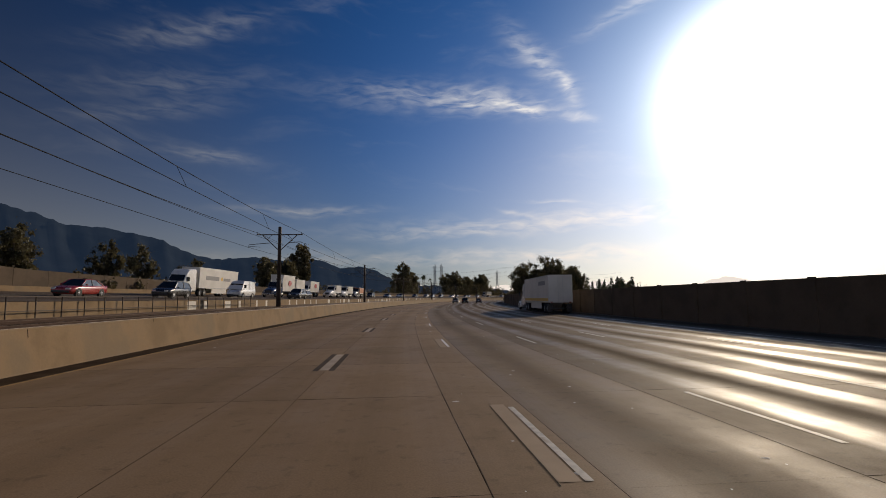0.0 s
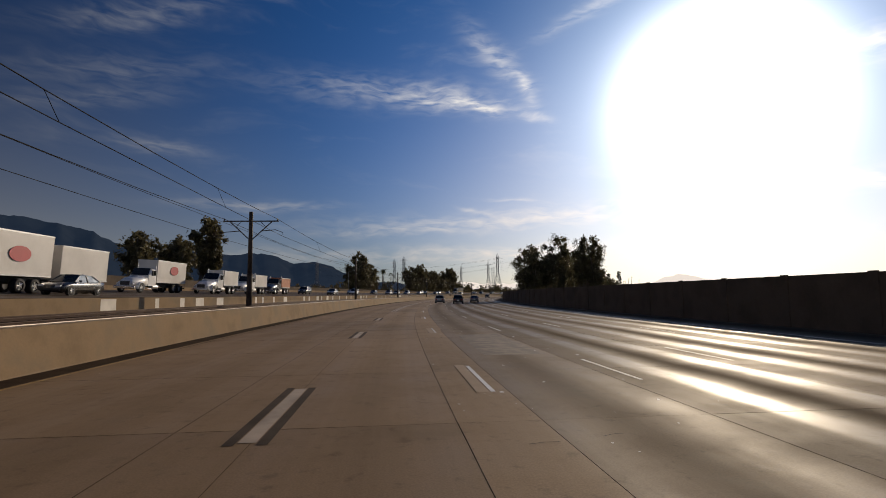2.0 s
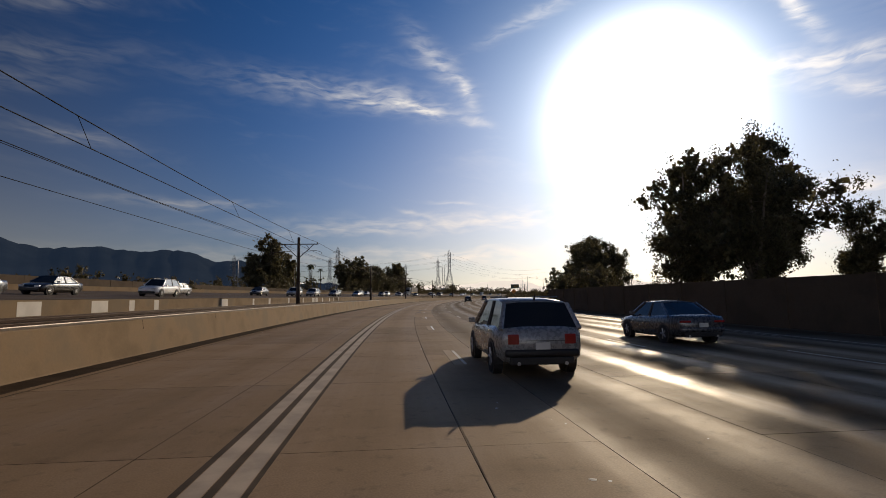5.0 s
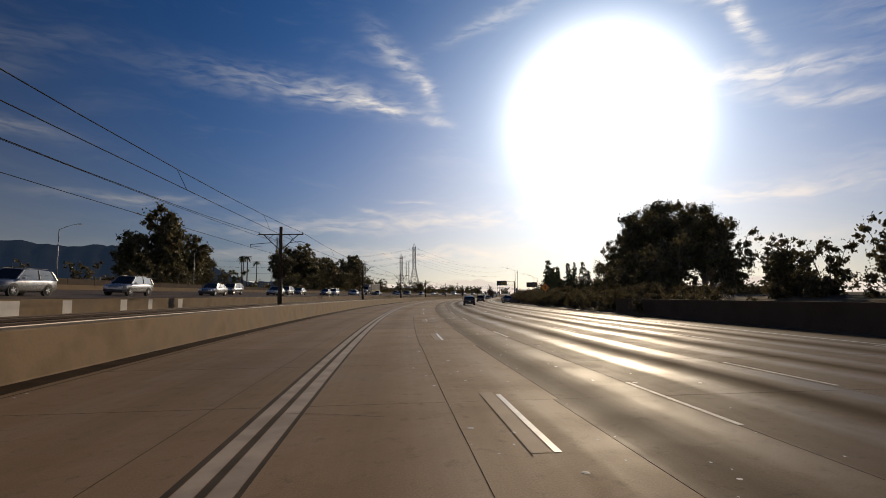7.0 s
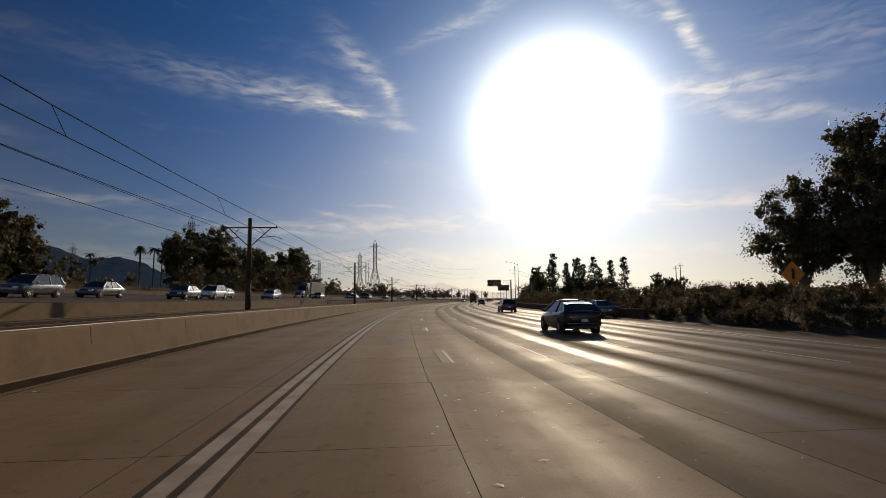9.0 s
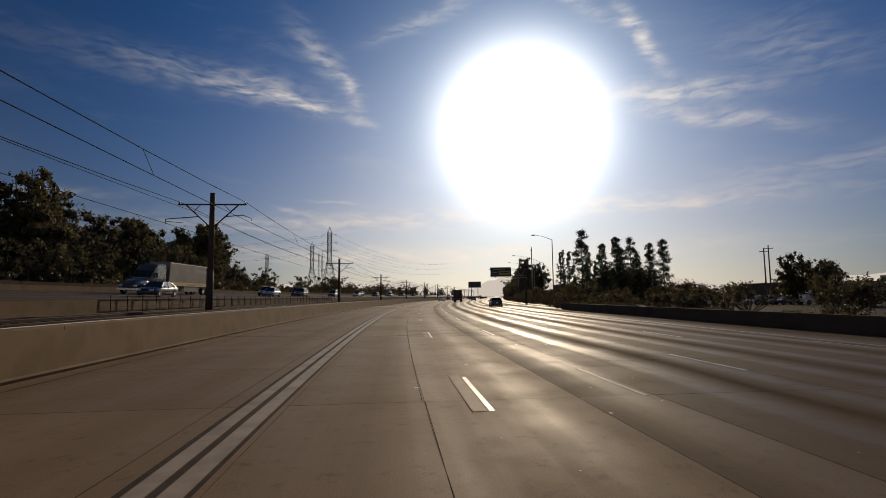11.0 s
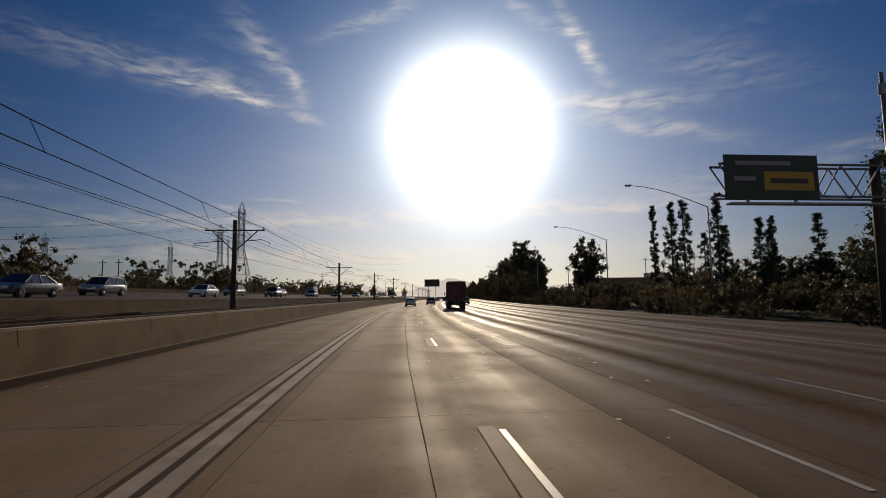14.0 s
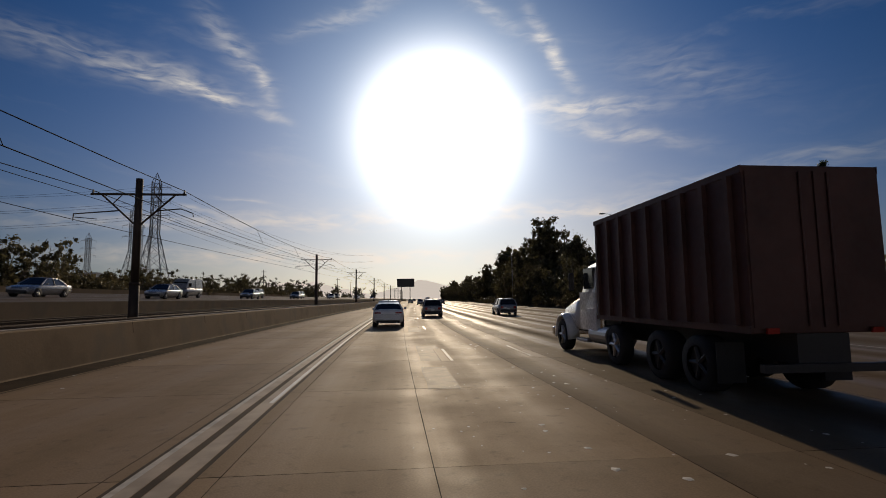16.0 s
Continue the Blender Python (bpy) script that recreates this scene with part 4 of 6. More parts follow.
def palm(height, label, seed):
    rnd = random.Random(seed)
    root = thing("palm_tree", label, "tree", "distant palms")
    bm = bmesh.new()
    tube(bm, (0, 0, -0.4), (0.25, 0.1, height), 0.32, 0.2, 8, False)
    part("trunk", bm, DARKBARK, root, "", True)
    bm = bmesh.new()
    for i in range(38):
        t, droop = rnd.random() * 2 * math.pi, rnd.uniform(-0.9, 1.0)
        d = Vector((math.cos(t), math.sin(t), 0))
        side = Vector((-math.sin(t), math.cos(t), 0))
        last = None
        for k in range(6):
            f = k / 5
            p = Vector((0.25, 0.1, height)) + d * 2.4 * f + Vector((0, 0, droop * 1.6 * f - 1.6 * f * f))
            wd = 0.32 * (1 - f) + 0.03
            row = (bm.verts.new(p - side * wd), bm.verts.new(p + Vector((0, 0, 0.08))), bm.verts.new(p + side * wd))
            if last:
                bm.faces.new((last[0], last[1], row[1], row[0]))
                bm.faces.new((last[1], last[2], row[2], row[1]))
            last = row
    part("crown", bm, FROND, root)
    return root


def bush(height, spread, label, seed):
    rnd = random.Random(seed)
    root = thing("shrub", label, "shrub", "shrubs along the bank")
    bm = bmesh.new()
    centres, radii = [], []
    for i in range(16):
        t, q = rnd.random() * 2 * math.pi, spread * 0.5 * rnd.random() ** 0.5
        p = Vector((math.cos(t) * q, math.sin(t) * q, height * rnd.uniform(0.25, 0.85) * (1 - 0.4 * (2 * q / spread) ** 2)))
        tube(bm, (p.x * 0.2, p.y * 0.2, -0.2), p, 0.05, 0.015, 4, False)
        centres.append(p)
        radii.append(height * rnd.uniform(0.16, 0.28))
    part("stem", bm, DARKBARK, root)
    crown(root, clump_mesh("crown", centres, radii, 90, 0.16, SHRUB, None, 26, 0.45))
    return root


def plant(kinds, s, d, z, top, ref, turn=0.0, first=set()):
    """Sets a tree of the given kinds at (s, d) with its top at the given height above the road; copies share meshes."""
    src = kinds[int(abs(s * 7.3 + d * 3.1)) % len(kinds)]
    k = (top - z) / ref * (1.07 if ref == 18 else 1.0)
    m = road_pose(s, d, z, turn + (s * 37) % 360)
    if src.name not in first:
        first.add(src.name)
        src.matrix_world = m @ Matrix.Diagonal((k, k, k, 1))
        return src
    ob = copy_thing(src, Matrix.Identity(4))
    ob.matrix_world = m @ Matrix.Diagonal((k, k, k, 1))
    return ob


def thicket(label, spots):
    """Far shrubs that run into one another, as one mesh; spots are (s, d, z, top)."""
    verts, faces, sparse = [], [], []
    for seed in (53, 54):
        rnd = random.Random(seed)
        centres = []
        for i in range(16):
            t, q = rnd.random() * 2 * math.pi, 2.4 * rnd.random() ** 0.5
            centres.append(Vector((math.cos(t) * q, math.sin(t) * q, 2.6 * rnd.uniform(0.25, 0.85) * (1 - 0.4 * (q / 2.4) ** 2))))
        sparse.append(clump_mesh("sparse_shrub", centres, [2.6 * rnd.uniform(0.17, 0.28) for c in centres], 34, 0.26, SHRUB, None, 14, 0.6))
    for i, (s, d, z, top) in enumerate(spots):
        me = sparse[i % 2]
        k = (top - z) / 2.6
        m = np.array(road_pose(s, d, z, (s * 37) % 360) @ Matrix.Diagonal((k, k, k, 1)))
        co = np.empty(len(me.vertices) * 3)
        me.vertices.foreach_get("co", co)
        base = len(verts)
        verts.extend((co.reshape(-1, 3) @ m[:3, :3].T + m[:3, 3]).tolist())
        faces.extend([tuple(base + v for v in p.vertices) for p in me.polygons])
    for me in sparse:
        bpy.data.meshes.remove(me)
    me = bpy.data.meshes.new("thicket")
    me.from_pydata(verts, [], faces)
    me.materials.append(SHRUB)
    return tagged(new("thicket", me), label, "shrubs", "", "stuff")


GUMS = [gum_tree(18, 8.5, 0.1, "tall dense gum tree with dark rounded towers of foliage", 11, 0.5, 0.85, 2, 0.12, 1.15), gum_tree(18, 7.5, 0.08, "tall dense gum tree with dark rounded towers of foliage", 12, 0.5, 0.85, 2, 0.12, 1.15),
        gum_tree(18, 10, 0.12, "broad dense gum tree with a dark lumpy crown", 13, 0.5, 0.85, 2, 0.12, 1.15), gum_tree(18, 8, 0.06, "tall dense gum tree with dark rounded towers of foliage", 14, 0.5, 0.85, 2, 0.12, 1.15)]
FINEGUMS = [gum_tree(18, 9.5, 0.14, "tall ragged gum tree with dark hanging foliage", 22, 0.27, 2.6, 2, 0.22, 1.2, 46, 0.42), gum_tree(18, 8.5, 0.12, "tall ragged gum tree with rounded clumps of foliage", 23, 0.27, 2.6, 2, 0.3, 1.2, 46, 0.42),
            gum_tree(18, 9, 0.18, "broad gum tree with several limbs and gaps in its crown", 24, 0.27, 2.6, 2, 0.32, 1.2, 46, 0.42)]
TALLGUMS = [gum_tree(18, 10, 0.08, "tall gum tree with bare forked stems under a rounded ragged crown", 17, 0.25, 2.4, 2, 0.56, 1.1, 40, 0.42, 0.33),
            gum_tree(18, 8.5, 0.08, "tall gum tree with bare forked stems under a rounded ragged crown", 18, 0.25, 2.4, 2, 0.52, 1.1, 40, 0.42, 0.33),
            gum_tree(18, 10.5, 0.1, "broad gum tree with pale stems showing below its crown", 19, 0.25, 2.4, 2, 0.54, 1.1, 40, 0.42, 0.33)]
LOW = [gum_tree(18, 15, 0.05, "low dense tree in a dark belt beside the freeway", 15, 0.7, 0.4, 1, 0.12, 1.2, 10, 0.75), gum_tree(18, 14, 0.05, "low dense tree in a dark belt beside the freeway", 16, 0.7, 0.4, 1, 0.12, 1.2, 10, 0.75)]
TOWERS = [gum_tree(18, 4.4, 0.06, "tall columnar gum tree with dense rounded foliage", 25, 0.5, 0.85, 2, 0.1, 1.1), gum_tree(18, 5.0, 0.06, "tall columnar gum tree with dense rounded foliage", 26, 0.5, 0.85, 2, 0.1, 1.15)]
SLIM = [gum_tree(18, 4.6, 0.08, "tall narrow gum tree with dense dark foliage", 21, 0.5, 0.85, 2, 0.12, 1.15)]
PINES = [conifer(16, 4.2, "slim ragged pine tree on the ramp verge", 31), conifer(16, 3.6, "slim ragged pine tree on the ramp verge", 32), conifer(16, 4.8, "slim ragged pine tree on the ramp verge", 33)]
FULL = [conifer(16, 7.5, "broad dense dark pine tree beside the ramp", 34, 0.03, 1.9), conifer(16, 6.5, "broad dense dark pine tree beside the ramp", 35, 0.03, 1.9)]
COLUMN = [conifer(17, 1.9, "very narrow columnar conifer beside the ramp", 41, 0.2)]
SHRUBS = [bush(2.6, 4.0, "dusty green shrub on the earth bank", 51), bush(2.6, 5.0, "dusty green shrub on the earth bank", 52)]
PALMS = [palm(20, "tall thin palm tree far behind the wall", 61)]

# left, beyond the sound wall
for s, d, top in ((206, -68, 25.0),):
    plant(SLIM, s, d, OPP, top, 18)
for s, d, top in ((456.5, -71, 21), (460.5, -73, 22), (463.5, -71, 21.5), (469.5, -72, 20), (475.5, -73, 18), (481.5, -72, 22.5), (484.5, -74, 20), (489.5, -71, 24.6), (493.5, -73, 25.4), (497.5, -72, 25.6), (502, -73, 23.6)):
    plant(TOWERS, s, d, OPP, top, 18)
for s, d, top in ((172, -66, 16), (180, -70, 18), (188, -66, 17.5), (197, -72, 17), (346, -82, 19.5), (357, -81, 28.5), (369, -80, 22), (380, -82, 19.5),
                  (413, -70, 20), (421, -72, 24), (429, -69, 25.5), (440, -73, 24), (451, -72, 21),
                  (150, -75, 13), (138, -70, 14), (120, -72, 15), (104, -68, 14), (88, -72, 15.5), (72, -68, 14), (56, -70, 15), (40, -74, 15)):
    plant(GUMS, s, d, OPP, top, 18)
for s, d, top in ((232, -70, 8.5), (246, -66, 7.5), (258, -72, 8.5), (274, -64, 7), (300, -66, 8), (318, -70, 9), (520, -66, 12.5), (532, -70, 10), (548, -62, 8), (566, -72, 9), (590, -64, 8.0), (612, -60, 9.5), (640, -66, 8.5),
                  (668, -60, 9), (720, -56, 9), (760, -52, 10), (800, -60, 11), (850, -56, 12), (900, -48, 11), (960, -52, 12), (1040, -46, 13)):
    plant(LOW, s, d, OPP, top, 18)
for s, d, top in ((485, -135, 25.6), (458, -118, 22.2), (463, -122, 23.5), (468, -117, 21), (440, -121, 18.5)):
    plant(PALMS, s, d, OPP, top, 20)
# right-hand side
for s, d, top in ((196, 23.5, 13.2), (191, 26, 12.6), (200, 28, 14.4), (202, 34, 16.4), (194, 29, 14.0), (188, 33, 8.2), (177, 36.5, 14.6), (174, 37, 12.0)):
    plant(FINEGUMS, s, d, 0.3, top, 18)
for s, d, top in ((624, 37, 23), (640, 34, 19), (655, 36, 17), (600, 36, 14), (612, 40, 16), (680, 36, 20), (705, 32, 16), (730, 34, 15), (760, 30, 14), (800, 32, 14), (850, 28, 14), (910, 30, 15), (980, 26, 14), (545, 38, 14)):
    plant(GUMS, s, d, 0.3, top, 18)
for s, d, top in ((333, 45, 15.6), (327, 46, 18.6), (320, 46, 19.5), (313, 47, 19.5), (300, 44, 17.0), (291, 44, 15.0), (306, 52, 17)):
    plant(TALLGUMS, s, d, 0.3, top, 18)
for s, d, top in ((250, 30, 5.2), (244, 32, 6.2), (236, 29, 5.4), (258, 33, 4.8), (240, 30, 6.4), (232, 30, 5.0), (247, 35, 6.0), (242, 28, 5.6), (253, 29, 4.6)):
    plant(LOW, s, d, 0.6, top, 18)
for s, d, top in ((251, 27, 5.6), (240, 31, 6.6)):
    plant(GUMS, s, d, 1.0, top, 18)
for s, d, top in ((510, 41, 16.5), (499, 42, 15.7), (487, 41, 10.5), 
                  (532, 54, 21), (517, 50, 12.3), (511, 50, 12.8), (504, 51, 12.9), (500, 50, 11.2), (494, 52, 12), (536, 37, 13.5)):
    plant(PINES, s, d, 0.2, top, 16)
for s, d, top in ((469, 39.5, 18.4), (472, 49, 17), (467, 44, 14.8), (486, 57, 18.2), (494, 65, 17.4), (503, 72, 19.4), (479, 52, 15), (490, 60, 14)):
    plant(FULL, s, d, 0.0, top, 16)
for k in range(12):
    plant(LOW, 470 + 3 * k + RNG.uniform(-1, 1), 46 + 1.9 * k + RNG.uniform(-2, 2), -0.2, 8.2 + RNG.uniform(-1, 1.6), 18)
for k in range(14):
    plant(LOW, 488 + 4.2 * k + RNG.uniform(-1, 1), 52 + RNG.uniform(-5, 5), -0.2, 6.2 + RNG.uniform(-1, 1.2), 18)
plant(COLUMN, 523, 44, 0.0, 18.3, 17)
for k in range(36):
    s = 142 + 7.0 * k + RNG.uniform(-1, 1)
    plant(SHRUBS, s + 2, 24.5 + RNG.uniform(-1, 3), 0.7 if s > 255 else 0.9, (2.5 if s > 255 else 3.0) + RNG.uniform(-0.6, 0.9), 2.6)
for k in range(44):
    plant(SHRUBS, 250 + 2.1 * k + RNG.uniform(-0.8, 0.8), 21.3 + RNG.uniform(-0.5, 0.6), -0.2, 1.95 + RNG.uniform(-0.4, 0.4), 2.6)
    plant(SHRUBS, 262 + 1.8 * k + RNG.uniform(-0.8, 0.8), 24.5 + RNG.uniform(-1.2, 2.2), 0.3, 2.6 + RNG.uniform(-0.6, 0.9), 2.6)
for k in range(30):
    plant(SHRUBS, 342 + 2.6 * k + RNG.uniform(-1, 1), 21.2 + RNG.uniform(-0.4, 1.2), -0.2, 1.15 + RNG.uniform(-0.2, 0.3), 2.6)
for k in range(16):
    plant(SHRUBS, 388 + 3 * k, 27 + RNG.uniform(-2, 3), -0.1, 2.5 + RNG.uniform(-0.4, 0.5), 2.6)
for k in range(40):
    s = 430 + 6.5 * k
    plant(SHRUBS, s, 25.5 + RNG.uniform(-0.5, 4), -0.2, 1.9 + RNG.uniform(-0.4, 0.8), 2.6)
for k in range(44):
    plant(LOW, 575 + 10 * k, 27 + RNG.uniform(0, 7), 0.0, 8 + RNG.uniform(-1.5, 3.5), 18)
for k in range(30):
    plant(LOW, 530 + 16 * k, -50 + RNG.uniform(-6, 2), OPP, 5.5 + RNG.uniform(-0.5, 2.0), 18)
for k in range(24):
    plant(LOW, 405 + 4.5 * k, -62 + RNG.uniform(-5, 3), OPP, 11 + RNG.uniform(-3, 4), 18)
for k in range(6):
    plant(LOW, 348 + 6 * k, -72 + RNG.uniform(-5, 3), OPP, 10 + RNG.uniform(-3, 4), 18)
plant(GUMS, 188, 40, 0.8, 7.6, 18)
plant(GUMS, 181, 43, 0.8, 5.2, 18)
for k in range(8):
    plant(LOW, 276 + 5.4 * k, 37 + RNG.uniform(-4, 3), 0.8, 8 + RNG.uniform(-1.5, 3), 18)
thicket("dark thicket of dusty shrubs beyond the ramp", [(433 + 6.5 * k, 58 + RNG.uniform(-4, 4), -0.2, 4.0 + RNG.uniform(-1, 1.4)) for k in range(40)]
        + [(428 + 2.6 * k, 33 + RNG.uniform(-2.5, 3), -0.2, 3.4 + RNG.uniform(-0.8, 1.4)) for k in range(72)])
thicket("dark thicket of shrubs behind the far sound wall", [(20 + 10 * k, -49 + RNG.uniform(-2, 2), OPP, 5.0 + RNG.uniform(-1.0, 2.0)) for k in range(46)]
        + [(430 + 3.0 * k, -58 + RNG.uniform(-4, 4), OPP, 6.4 + RNG.uniform(-1.3, 1.6)) for k in range(110)]
        + [(470 + 5.5 * k, -47.5 + RNG.uniform(-1, 2), OPP, 5.2 + RNG.uniform(-0.8, 1.2)) for k in range(44)])
for k in range(30):
    plant(LOW, 540 + 9 * k, -60 + RNG.uniform(-6, 6), OPP, 8.0 + RNG.uniform(-1.5, 3.0), 18)

# low dark belt of trees beyond the ramp
for k in range(34):
    plant(LOW, 372 + 5 * k + RNG.uniform(-2, 2), 104 + RNG.uniform(-8, 10), -0.3, 4.6 + RNG.uniform(-0.9, 1.2), 18)
for s, d, top in ((424, 63, 8.6), (420, 66, 7.2), (427, 70, 7.6), (416, 64, 6.4)):
    plant(GUMS, s, d, -0.2, top, 18)

# ---- light rail poles and wires ----
def rail_pole(label):
    root = thing("catenary_pole", label, "utility pole", "poles along the median tracks")
    part("base_plate", box(bmesh.new(), -0.32, 0.32, -0.32, 0.32, 0, 0.18, 0.02), BARRIER, root, "concrete footing")
    bm = tube(bmesh.new(), (0, 0, 0.15), (0, 0, 2.9), 0.23, 0.22, 12)
    tube(bm, (0, 0, 2.9), (0, 0, 8.05), 0.185, 0.16, 12)
    tube(bm, (0, 0, 2.78), (0, 0, 2.92), 0.24, 0.24, 12)
    part("mast", bm, POLE, root, "", True)
    arm = part("cross_arm", box(bmesh.new(), -2.25, 2.25, -0.05, 0.05, 7.22, 7.32, 0.01), POLE, root)
    for x in (-1, 1):
        part("brace", tube(bmesh.new(), (x * 0.12, 0, 5.75), (x * 1.7, 0, 7.22), 0.045, 0.045, 6), POLE, root)
        bm = tube(bmesh.new(), (x * 2.15, 0, 7.3), (x * 2.15, 0, 7.5), 0.05, 0.03, 6)
        part("insulator", bm, BLACK, root)
        part("hanger", tube(bmesh.new(), (x * 0.8, 0, 7.22), (x * 1.25, 0, 6.75), 0.025, 0.025, 5), POLE, root)
    bm = tube(bmesh.new(), (-0.9, 0, 6.45), (-3.0, 0, 6.28), 0.035, 0.03, 6)
    tube(bm, (-3.0, 0, 6.28), (-3.02, 0, 5.95), 0.03, 0.02, 5)
    tube(bm, (-2.95, 0, 6.12), (-1.9, 0, 6.03), 0.022, 0.018, 5)
    part("registration_arm", bm, POLE, root)
    bm = tube(bmesh.new(), (0.9, 0, 6.45), (2.0, 0, 6.55), 0.035, 0.03, 6)
    tube(bm, (2.0, 0, 6.55), (2.6, 0, 6.33), 0.025, 0.02, 5)
    tube(bm, (2.6, 0, 6.33), (2.62, 0, 6.15), 0.02, 0.02, 5)
    part("registration_arm", bm, POLE, root)
    return root


POLE_S = [-4.0, 49.7, 103.6, 157.6, 212.5, 267.5, 320.5, 375.0, 424.2, 472.8, 521.4, 569.6, 617.5, 666, 715, 764, 813, 862, 911, 960]
POLE_DIP = [0.0, 0.0, -0.2, -0.35, -0.3, -0.15, -0.4, -0.1, -0.75, -1.2, -1.15, -0.6, 0.0, 0, 0, 0, 0, 0, 0, 0]
POLE_D = -12.6
first = rail_pole("rust-brown steel catenary pole with braced cross arm")
for k, s in enumerate(POLE_S):
    m = road_pose(s, POLE_D, BED + POLE_DIP[k])
    if k == 0:
        first.matrix_world = m
    else:
        copy_thing(first, m)


def wire(name, label, points, radius, mat=WIRE):
    """A round wire through the points."""
    cu = bpy.data.curves.new(name, "CURVE")
    cu.dimensions, cu.bevel_depth, cu.bevel_resolution = "3D", radius, 1
    sp = cu.splines.new("POLY")
    sp.points.add(len(points) - 1)
    for p, q in zip(sp.points, points):
        p.co = (*q, 1)
    cu.materials.append(mat)
    return tagged(new(name, cu), label, "wire", "overhead wires")


def sagging(d, z, sag, per=8):
    pts = []
    spots = [(-57.0, 0.0)] + list(zip(POLE_S, POLE_DIP))
    for (a, da), (b, db) in zip(spots, spots[1:]):
        for k in range(per):
            f = k / per
            c = road(a, d, z + da).lerp(road(b, d, z + db), f)
            pts.append((c.x, c.y, c.z - sag * 4 * f * (1 - f)))
    return pts


for d in (-2.15, 2.15):
    wire("messenger_wire", "dark overhead messenger wire along the tracks", sagging(POLE_D + d, BED + 7.45, 0.55), 0.018)
for d in (-2.98, 2.62):
    wire("contact_wire", "dark contact wire over the tracks", sagging(POLE_D + d, BED + 6.0, 0.06), 0.016)
wire("feeder_wire", "thin dark feeder wire beside the poles", sagging(POLE_D - 1.1, BED + 6.75, 0.3), 0.013)
for i, (a, b) in enumerate(zip(POLE_S, POLE_S[1:])):
    for f in (0.25, 0.5, 0.75):
        s = a + (b - a) * f
        dip = POLE_DIP[i] * (1 - f) + POLE_DIP[i + 1] * f
        p = road(a, POLE_D + 2.15, 0).lerp(road(b, POLE_D + 2.15, 0), f) + Vector((0, 0, BED + dip + 7.45 - 0.55 * 4 * f * (1 - f)))
        q = road(a, POLE_D + 2.62, 0).lerp(road(b, POLE_D + 2.62, 0), f) + Vector((0, 0, BED + dip + 6.0 - 0.06 * 4 * f * (1 - f)))
        if a < 620:
            wire("dropper_wire", "short dropper wire between overhead wires", [p, q], 0.011)

# fence posts on the far barrier
def fence_run(s0, s1):
    root = thing("track_fence", "thin dark metal fence beside the tracks", "fence", "fences beside the tracks")
    s = s0
    while s < s1:
        part("post", tube(bmesh.new(), road(s, -17.1, BED), road(s, -17.1, 2.05), 0.03, 0.03, 6), POLE, root)
        s += 1.75
    for z in (2.03, 1.35):
        part("rail", along(bmesh.new(), [(-17.12, z - 0.02), (-17.08, z - 0.02), (-17.08, z + 0.02), (-17.12, z + 0.02)], s0, s1, 4.0), POLE, root)
    return root


for s0, s1 in ((-10, 56), (372, 440)):
    fence_run(s0, s1)

# ---- pylons ----
def pylon(height, base, label):
    root = thing("pylon", label, "pylon", "lattice pylons far along the road")
    bm = bmesh.new()
    waist, top = 0.52 * height, 0.94 * height

    def half(z):
        return base / 2 * (1 - z / waist) + base * 0.11 * (z / waist) if z < waist else base * 0.11
    levels = [0, 0.13, 0.25, 0.36, 0.45, 0.52, 0.6, 0.68, 0.76, 0.84, 0.92]
    for a, b in zip(levels, levels[1:]):
        za, zb = a * height, b * height
        ha, hb = half(za), half(zb)
        for sx, sy in ((1, 1), (1, -1), (-1, -1), (-1, 1)):
            tube(bm, (sx * ha, sy * ha, za), (sx * hb, sy * hb, zb), 0.2, 0.18, 4, False)
            nx, ny = -sy, sx
            tube(bm, (sx * ha, sy * ha, za), (nx * hb, ny * hb, zb), 0.1, 0.1, 4, False)
            tube(bm, (nx * ha, ny * ha, za), (sx * hb, sy * hb, zb), 0.1, 0.1, 4, False)
            tube(bm, (sx * hb, sy * hb, zb), (nx * hb, ny * hb, zb), 0.09, 0.09, 4, False)
    for sx, sy in ((1, 1), (1, -1), (-1, -1), (-1, 1)):
        tube(bm, (sx * base * 0.11, sy * base * 0.11, 0.92 * height), (0, 0, height), 0.14, 0.08, 4, False)
    part("lattice_mast", bm, STEEL, root)
    for z in (0.66, 0.77, 0.88):
        bm = bmesh.new()
        for sx in (1, -1):
            for sy in (0.5, -0.5):
                tube(bm, (0, sy, z * height), (sx * base * 0.42, 0, z * height + 0.3), 0.09, 0.06, 4, False)
            tube(bm, (0, 0, (z + 0.035) * height), (sx * base * 0.42, 0, z * height + 0.3), 0.08, 0.06, 4, False)
            tube(bm, (sx * base * 0.42, 0, z * height + 0.3), (sx * base * 0.42, 0, z * height - 1.3), 0.07, 0.07, 5, False)
        part("arm", bm, STEEL, root)
    return root


def facing(x, y, z, turn):
    return Matrix.Translation((x, y, z)) @ Matrix.Rotation(radians(turn), 4, "Z")


